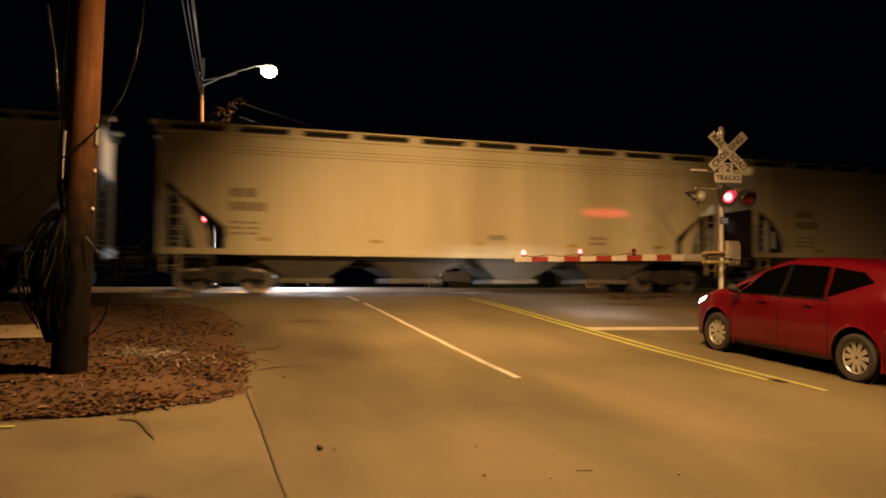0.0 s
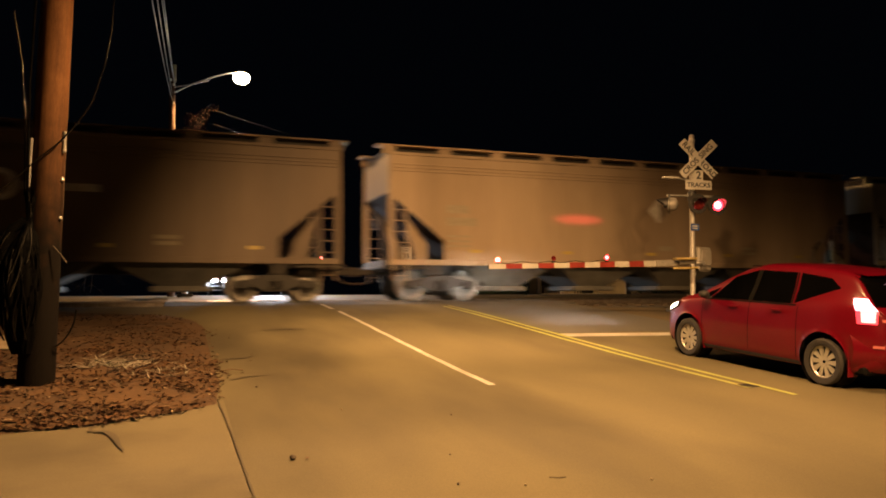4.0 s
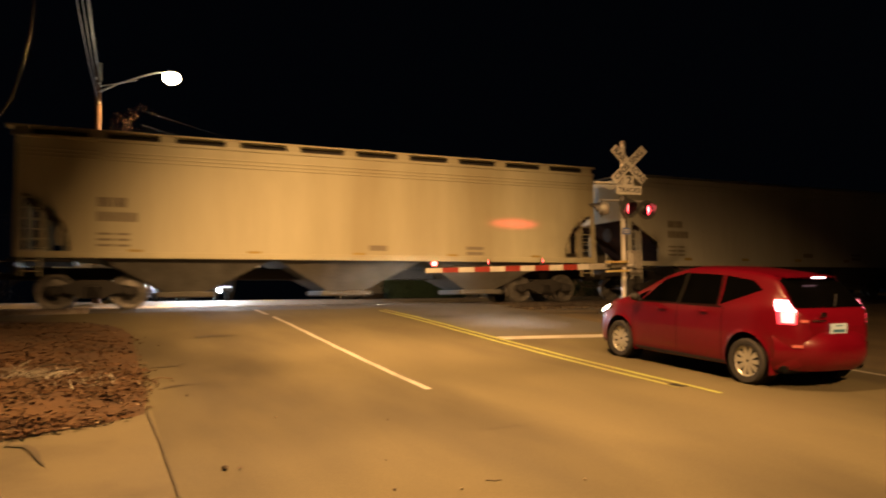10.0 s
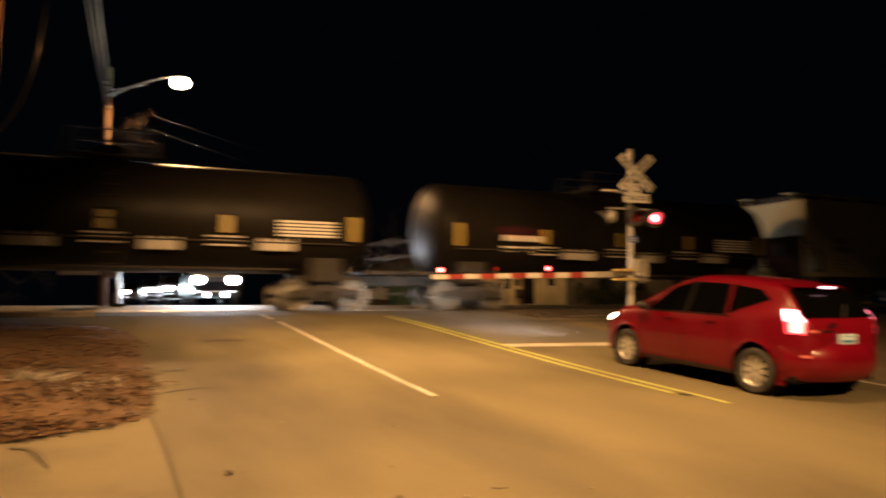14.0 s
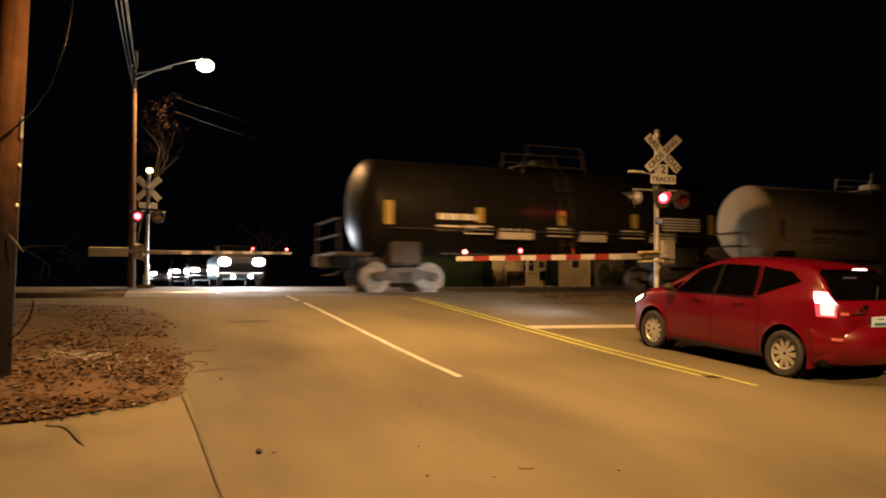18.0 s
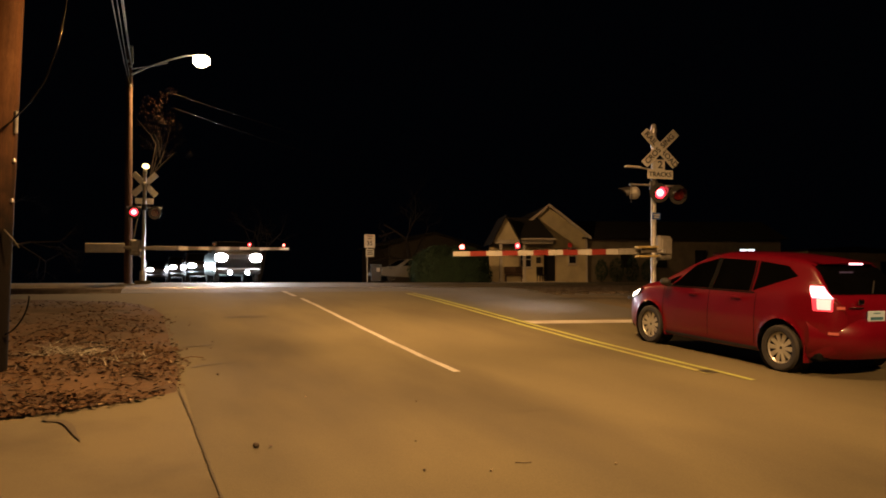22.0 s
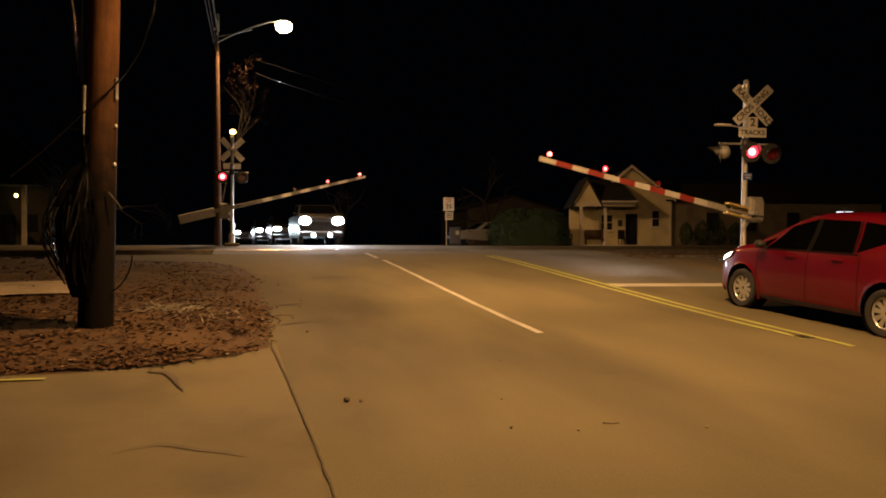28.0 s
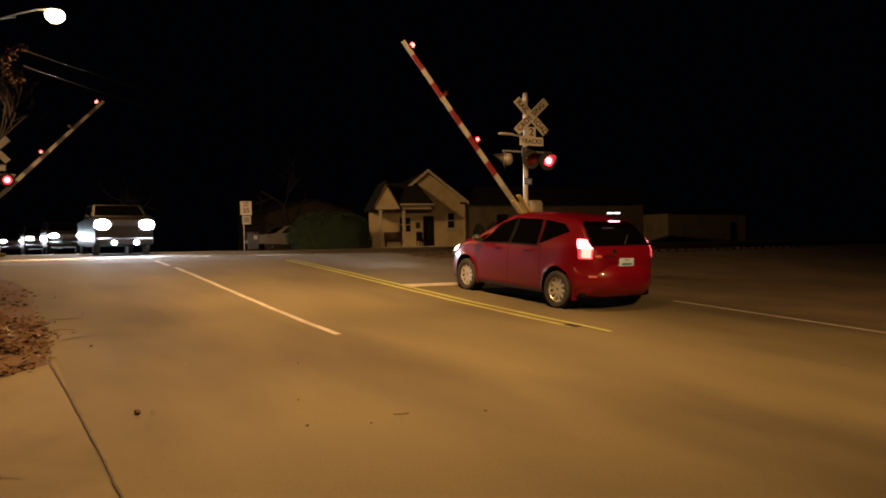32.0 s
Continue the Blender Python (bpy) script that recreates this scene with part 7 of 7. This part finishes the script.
# ---- foliage ----
def leaf_cloud(m, rnd, center, radii, count, size):
    """Many small two-leaf clumps in an uneven ellipsoid."""
    c = Vector(center)
    for _ in range(count):
        d = Vector((rnd.gauss(0, 1), rnd.gauss(0, 1), rnd.gauss(0, 1))).normalized()
        r = rnd.uniform(0.55, 1.0) ** 0.6 * (1 + 0.25 * noise.noise(d * 2.2 + c * 0.3))
        p = c + Vector((d.x * radii[0] * r, d.y * radii[1] * r, d.z * radii[2] * r))
        if p.z < 0.02:
            continue
        e = Euler((rnd.uniform(0, 6.3), rnd.uniform(0, 6.3), rnd.uniform(0, 6.3))).to_matrix()
        s = size * rnd.uniform(0.6, 1.4)
        q = [p + e @ Vector(t) * s for t in ((-0.5, 0, 0), (0, -0.28, 0.06), (0.55, 0, 0), (0, 0.28, 0.06))]
        m.add(q, [(0, 1, 2), (0, 2, 3)])


hedge = thing("hedge", "large dark evergreen hedge beside the house", "hedge", pose(18.3, 42.2, 1.6))
rnd = random.Random(21)
for q in (-2.0, -0.75, 0.75, 2.05):
    part("stem", Mesh().rod((q, 0, 0), (q + 0.08, 0.03, 1.4), 0.06, 7), BARK, hedge)
hm, hc = Mesh(), Mesh()


def hedge_shell(a, v, grow=1.0):
    """A rounded uneven mound: a runs round it, v from the ground to its top."""
    w = math.cos(v * math.pi / 2) ** 0.45
    c, s_ = math.cos(a), math.sin(a)
    bump = 1 + 0.10 * noise.noise((c * 3.1, s_ * 2.0, v * 2.5)) + 0.05 * noise.noise((c * 9, s_ * 7, v * 7))
    return Vector((2.65 * grow * bump * w * math.copysign(abs(c) ** 0.6, c), 0.95 * grow * bump * w * math.copysign(abs(s_) ** 0.8, s_), 2.12 * grow * bump * math.sin(v * math.pi / 2) ** 0.8 + 0.02))


hc.sheet(48, 14, lambda u, v: hedge_shell(u * 2 * math.pi, v * 0.97, 0.94))
for _ in range(14000):
    p = hedge_shell(rnd.uniform(0, 6.283), rnd.random() ** 1.1, rnd.uniform(0.93, 1.02))
    e = Euler((rnd.uniform(0, 6.3), rnd.uniform(0, 6.3), rnd.uniform(0, 6.3))).to_matrix()
    z = 0.085 * rnd.uniform(0.6, 1.4)
    hm.add([p + e @ Vector(t) * z for t in ((-0.5, 0, 0), (0, -0.28, 0.06), (0.55, 0, 0), (0, 0.28, 0.06))], [(0, 1, 2), (0, 2, 3)])
tagged(part("leaves", hm, LEAF_DARK, hedge), kind="stuff")
part("inner_growth", hc, LEAF_DARK, hedge, "dense dark inside of the hedge", smooth=True)
for k, x in enumerate((28.9, 30.1, 31.3, 32.6)):
    bush = thing("shrub", "small dark shrub below the wing's windows", "shrub", HOUSE @ pose(x, HY - 0.75, 1.6), "shrubs by the house")
    part("stem", Mesh().rod((0, 0, 0), (0.02, 0, 0.5), 0.03, 6), BARK, bush)
    bm_ = Mesh()
    leaf_cloud(bm_, rnd, (0, 0, 0.78), (0.50 + 0.1 * (k % 2), 0.48, 0.75 + 0.12 * (k % 3)), 1100, 0.09)
    tagged(part("leaves", bm_, LEAF_DARK, bush), kind="stuff")


def bare_tree(name, label, place, height, seed, spread=0.55, depth=5, thick=0.2, lean=(0, 0), stem=0.38, shoot=1.0):
    """A leafless tree: a tapered trunk with limbs that fork into twigs."""
    rnd = random.Random(seed)
    tree = thing(name, label, "tree", pose(*place))
    trunk, limbs, twigs = Mesh(), [], Mesh()

    def grow(p, d, length, r, level):
        n = 4
        pts, radii = [p], [r]
        q = Vector(p)
        for i in range(n):
            d = (d + Vector((rnd.gauss(0, 0.10), rnd.gauss(0, 0.10), rnd.gauss(0.03, 0.06)))).normalized()
            q = q + d * (length / n)
            pts.append(q.copy())
            radii.append(r * (1 - 0.42 * (i + 1) / n))
        if level == 1:
            limbs.append(Mesh())
        m = trunk if level == 0 else limbs[-1] if level < 3 else twigs
        m.tube(pts, r, 8 if level == 0 else 5 if level < 3 else 3, radii=radii)
        if level >= depth:
            return
        for k in range(rnd.choice((2, 3, 3)) if level else 5):
            i = rnd.randint(2 if level or shoot == 1 else 3, n)
            a = rnd.uniform(0, 6.28)
            side = d.cross(Vector((math.cos(a), math.sin(a), 0.2))).normalized()
            nd = (d * rnd.uniform(0.5, 0.9) + side * rnd.uniform(0.4, 0.4 + spread)).normalized()
            grow(pts[i], nd, length * rnd.uniform(0.55, 0.78) * (shoot if level == 0 else 1), radii[i] * rnd.uniform(0.5, 0.72), level + 1)

    grow(Vector((0, 0, -0.1)), Vector((lean[0], lean[1], 1)).normalized(), height * stem, thick, 0)
    part("trunk", trunk, BARK, tree, smooth=True)
    for limb in limbs:
        part("limb", limb, BARK, tree, smooth=True)
    tagged(part("twig_mass", twigs, BARK, tree), kind="stuff")
    return tree


bare_tree("bare_tree", "bare winter tree behind the street lamp pole", (-8.5, 50.0, 1.6), 11, 3, 0.6, 6, 0.2)
lamp_tree = bare_tree("bare_tree", "bare winter tree with a few dead leaves beside the street lamp", (-0.27, 36.0, 1.6), 9.8, 8, 0.3, 5, 0.04, lean=(0.05, 0), stem=0.72, shoot=0.4)
DEAD_LEAF = surf("dead_hanging_leaf", (0.022, 0.014, 0.009), (0.06, 0.038, 0.026), 0.8, scale=6, bump=0.1)
cl, rl_ = Mesh(), random.Random(77)
for c, r, k in (((1.7, -0.6, 8.75), (0.30, 0.3, 0.18), 60), ((1.3, -0.5, 8.4), (0.28, 0.3, 0.30), 60), ((1.2, -0.4, 7.85), (0.22, 0.3, 0.35), 60), ((1.55, -0.6, 7.35), (0.32, 0.3, 0.14), 45), ((0.8, -0.4, 8.0), (0.5, 0.4, 0.6), 60)):
    leaf_cloud(cl, rl_, c, r, k, 0.05)
tagged(part("dead_leaves", cl, DEAD_LEAF, lamp_tree), kind="stuff")
bare_tree("bare_tree", "bare winter tree behind the hedge", (19.5, 52.0, 1.6), 9, 17, 0.6, 5, 0.22)
bare_tree("bare_tree", "bare winter tree near the parked car", (9.5, 62.0, 1.6), 8, 23, 0.6, 5, 0.2)


def far_house(label, x, y, w, d, h, peak, paint, seed):
    """A plain dark house with a gable roof, windows and a door."""
    hs = thing("house", label, "house", pose(x, y, 1.6))
    part("wall", Mesh().prism([(-w / 2, -0.2), (w / 2, -0.2), (w / 2, h), (0, peak), (-w / 2, h)], "y", 0, d), paint, hs)
    part("roof", gable_roof(Mesh(), -w / 2, w / 2, 0, d, h, peak, 0.35), SHINGLE, hs)
    for q in (-0.25, 0.28):
        part("window", Mesh().box(w * q, -0.02, 1.5, 0.8, 0.08, 1.2, 0.01), WIN_DARK, hs, "dark window")
    part("door", Mesh().box(0.1, -0.02, 1.0, 0.92, 0.08, 2.05, 0.01), WIN_DARK, hs)
    return hs


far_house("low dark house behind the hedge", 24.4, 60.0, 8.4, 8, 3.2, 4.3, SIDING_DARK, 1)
shop = thing("low_building", "low pale building far beyond the dark lot", "building", pose(67.0, 52.0, 1.6))
part("wall", Mesh().box(0, 3, 1.4, 13.0, 6, 3.2, 0.02), SIDING, shop, "pale plain wall")
part("roof", Mesh().prism([(-6.8, 2.98), (6.8, 2.98), (6.8, 3.16), (0, 3.5), (-6.8, 3.16)], "y", -0.3, 6.3), SHINGLE, shop, "low dark roof")
part("door", Mesh().box(4.2, -0.02, 1.0, 0.95, 0.08, 2.05, 0.01), WIN_DARK, shop)
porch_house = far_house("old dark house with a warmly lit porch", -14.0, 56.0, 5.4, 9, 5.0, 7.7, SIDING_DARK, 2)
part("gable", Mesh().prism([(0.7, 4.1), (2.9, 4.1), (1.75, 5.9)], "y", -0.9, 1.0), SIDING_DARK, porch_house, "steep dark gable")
part("porch_roof", Mesh().box(-0.4, -1.2, 4.0, 5.4, 2.6, 0.16, 0.03), SHINGLE, porch_house)
for q in (-2.6, -0.6, 1.6):
    part("porch_post", Mesh().box(q, -2.35, 1.95, 0.28, 0.24, 4.0, 0.02), SIDING, porch_house, "yellow-lit porch post")
part("porch_lamp", Mesh().lathe([(0.05, 0.1), (0.1, 0.05), (0.1, -0.08), (0.03, -0.14)], (0.9, -1.3, 3.3), "z", 12), PORCH_GLOW, porch_house, "lit porch lamp", smooth=True)


# ---- fallen leaves, twigs and stones ----
def leaf_paint(name, a, b, c):
    """Dead leaf whose tone changes from leaf to leaf."""
    m, nt, p = nodes_of(name)
    n, link = nt.nodes, nt.links
    ge, ramp = n.new("ShaderNodeNewGeometry"), n.new("ShaderNodeValToRGB")
    for k, col in enumerate((a, b)):
        ramp.color_ramp.elements[k].color = (*col, 1)
    ramp.color_ramp.elements[0].position, ramp.color_ramp.elements[1].position = 0.1, 0.7
    ramp.color_ramp.elements.new(1.0).color = (*c, 1)
    link.new(ge.outputs["Random Per Island"], ramp.inputs["Fac"])
    link.new(ramp.outputs["Color"], p.inputs["Base Color"])
    p.inputs["Roughness"].default_value = 0.75
    p.inputs["Specular IOR Level"].default_value = 0.3
    return m


LEAF_A = leaf_paint("dead_leaf_brown", (0.042, 0.020, 0.009), (0.078, 0.038, 0.015), (0.118, 0.062, 0.026))
LEAF_B = leaf_paint("dead_leaf_pale", (0.07, 0.042, 0.02), (0.15, 0.10, 0.055), (0.28, 0.22, 0.15))


def bank_height(x, y):
    return bed_point_at(x, y)[2]


def leaf_litter(name, label, material, count, seed, place, size):
    rnd = random.Random(seed)
    m = Mesh()
    for _ in range(count):
        x, y, z = place(rnd)
        s = size * rnd.uniform(0.55, 1.35)
        e = Euler((rnd.gauss(0, 0.14), rnd.gauss(0, 0.14), rnd.uniform(0, 6.3))).to_matrix()
        c = rnd.uniform(0.0, 0.18)
        q = [Vector((x, y, z + 0.006 + rnd.uniform(0, 0.012))) + e @ Vector(t) * s for t in ((-0.6, 0.04, c), (-0.15, -0.30, 0.05), (0.22, -0.10, 0.03), (0.72, 0.06, c), (0.30, 0.26, 0.02), (-0.18, 0.20, 0.06), (0, 0, -0.02))]
        m.add(q, [(0, 1, 6), (1, 2, 6), (2, 3, 6), (3, 4, 6), (4, 5, 6), (5, 0, 6)])
    return tagged(part(name, m, material), label, "leaves", kind="stuff")


def on_bank(rnd):
    while True:
        y = 7.3 + 9.5 * rnd.random() ** 1.6
        x = bank_edge(y) + 0.06 - 6.5 * rnd.random() ** 1.2
        if rnd.random() > 0.25 + 1.1 * max(0, 0.5 + noise.noise((x * 0.9, y * 0.9, 7.0))) or rnd.random() < math.exp(-max(bank_edge(y) - x, 0) * 3) * 0.75 or rnd.random() < step(11.0, 15.0, y) * 0.7:
            continue
        if y > bank_front(x) - 0.15 * rnd.random():
            return x, y, bank_height(x, max(y, bank_front(x)))


def off_bank(rnd):
    y = 5.5 + 9 * rnd.random()
    x = bank_edge(max(y, 7.3)) + abs(rnd.gauss(0, 0.3))
    if y < 8:
        x = rnd.uniform(-2.5, 1.5)
    return x, y, rise(y) + 0.004


leaf_litter("fallen_leaves", "brown fallen leaves strewn over the bank", LEAF_A, 10000, 31, on_bank, 0.066)
leaf_litter("fallen_leaves", "paler dry leaves among the brown ones", LEAF_B, 1000, 32, on_bank, 0.055)
leaf_litter("stray_leaves", "stray leaves blown onto the asphalt", LEAF_A, 14, 33, off_bank, 0.05)
rnd = random.Random(41)
grass = Mesh()
for k in range(95):
    q = rnd.choice((0.0, 0.12, 0.2, 0.3, 0.45, 0.55, 0.6, 0.9))
    cx, cy = -1.0 + 1.1 * q + rnd.gauss(0, 0.16), 10.45 - 0.75 * q + rnd.gauss(0, 0.26)
    for j in range(rnd.choice((1, 2, 2, 4, 6))):
        x, y = cx + rnd.gauss(0, 0.04), cy + rnd.gauss(0, 0.04)
        z = bank_height(x, y)
        a, h = rnd.uniform(0, 6.3), rnd.uniform(0.01, 0.11)
        wd = rnd.uniform(0.005, 0.016)
        dx, dy = math.cos(a) * wd, math.sin(a) * wd
        lx, ly = rnd.gauss(0, 0.2), rnd.gauss(0, 0.2)
        grass.add([(x - dx, y - dy, z), (x + dx, y + dy, z), (x + lx, y + ly, z + h)], [(0, 1, 2)])
STRAW = surf("bleached_grass", (0.16, 0.15, 0.12), (0.34, 0.32, 0.27), 0.85, scale=8, bump=0.1, world_space=True)
tagged(part("dry_grass", grass, STRAW), "tuft of pale dry grass on the bank", "grass", kind="stuff")
for k in range(26):
    x, y, z = on_bank(rnd)
    a, n = rnd.uniform(0, 6.3), rnd.uniform(0.15, 0.5)
    tw = Mesh().tube([(x, y, z + 0.02), (x + n * 0.5 * math.cos(a), y + n * 0.5 * math.sin(a), z + 0.05), (x + n * math.cos(a + 0.2), y + n * math.sin(a + 0.2), z + 0.03)], 0.007, 5)
    tagged(part("twig", tw, LEAF_B if k % 3 else BARK, smooth=True), "dry twig lying among the leaves", "twig", "twigs on the bank")


def stone(label, x, y, r, material, seed):
    rs = random.Random(seed)
    m = Mesh().lathe([(r * 0.5, 0), (r, r * 0.4), (r * 0.9, r * 0.9), (r * 0.4, r * 1.25)], (0, 0, 0), n=9)
    m.v = [(a * rs.uniform(0.8, 1.2), b * rs.uniform(0.8, 1.2), c * rs.uniform(0.9, 1.15)) for a, b, c in m.v]
    ob = part("stone", m, material, smooth=True, sharp=60, m=pose(x, y, rise(y) + 0.002))
    return tagged(ob, label, "stone")


stone("small dark lump lying on the asphalt", 0.88, 5.82, 0.028, TIE_WOOD, 1)
for k, (x, y, r) in enumerate(((2.35, 4.75, 0.010), (1.9, 4.9, 0.012), (2.6, 6.9, 0.009), (3.3, 4.6, 0.011), (2.1, 5.6, 0.008), (0.9, 8.8, 0.016), (1.6, 7.4, 0.009))):
    stone("tiny stone lying on the asphalt", x, y, r, TIE_WOOD if k % 3 else GRAVEL, 10 + k)
stick = Mesh().tube([(2.60, 4.86, rise(4.86) + 0.005), (2.66, 4.82, rise(4.82) + 0.008), (2.72, 4.83, rise(4.83) + 0.005)], 0.0035, 5)
tagged(part("twig", stick, TIE_WOOD, smooth=True), "small dark twig on the asphalt", "twig")
patch = Mesh().box(0, 0, 0, 0.20, 0.20, 0.012, 0.003)
tagged(part("road_stud", patch, SIGN_BLACK, m=pose(YELLOW - 0.02, 7.42, rise(7.32) + 0.006, 4, 0, 0)), "dark worn stud patch at the centre line", "road stud")


def motions():
    roll_train()
    move_gates()
    drive_hatchback()
    drive_traffic()


motions()
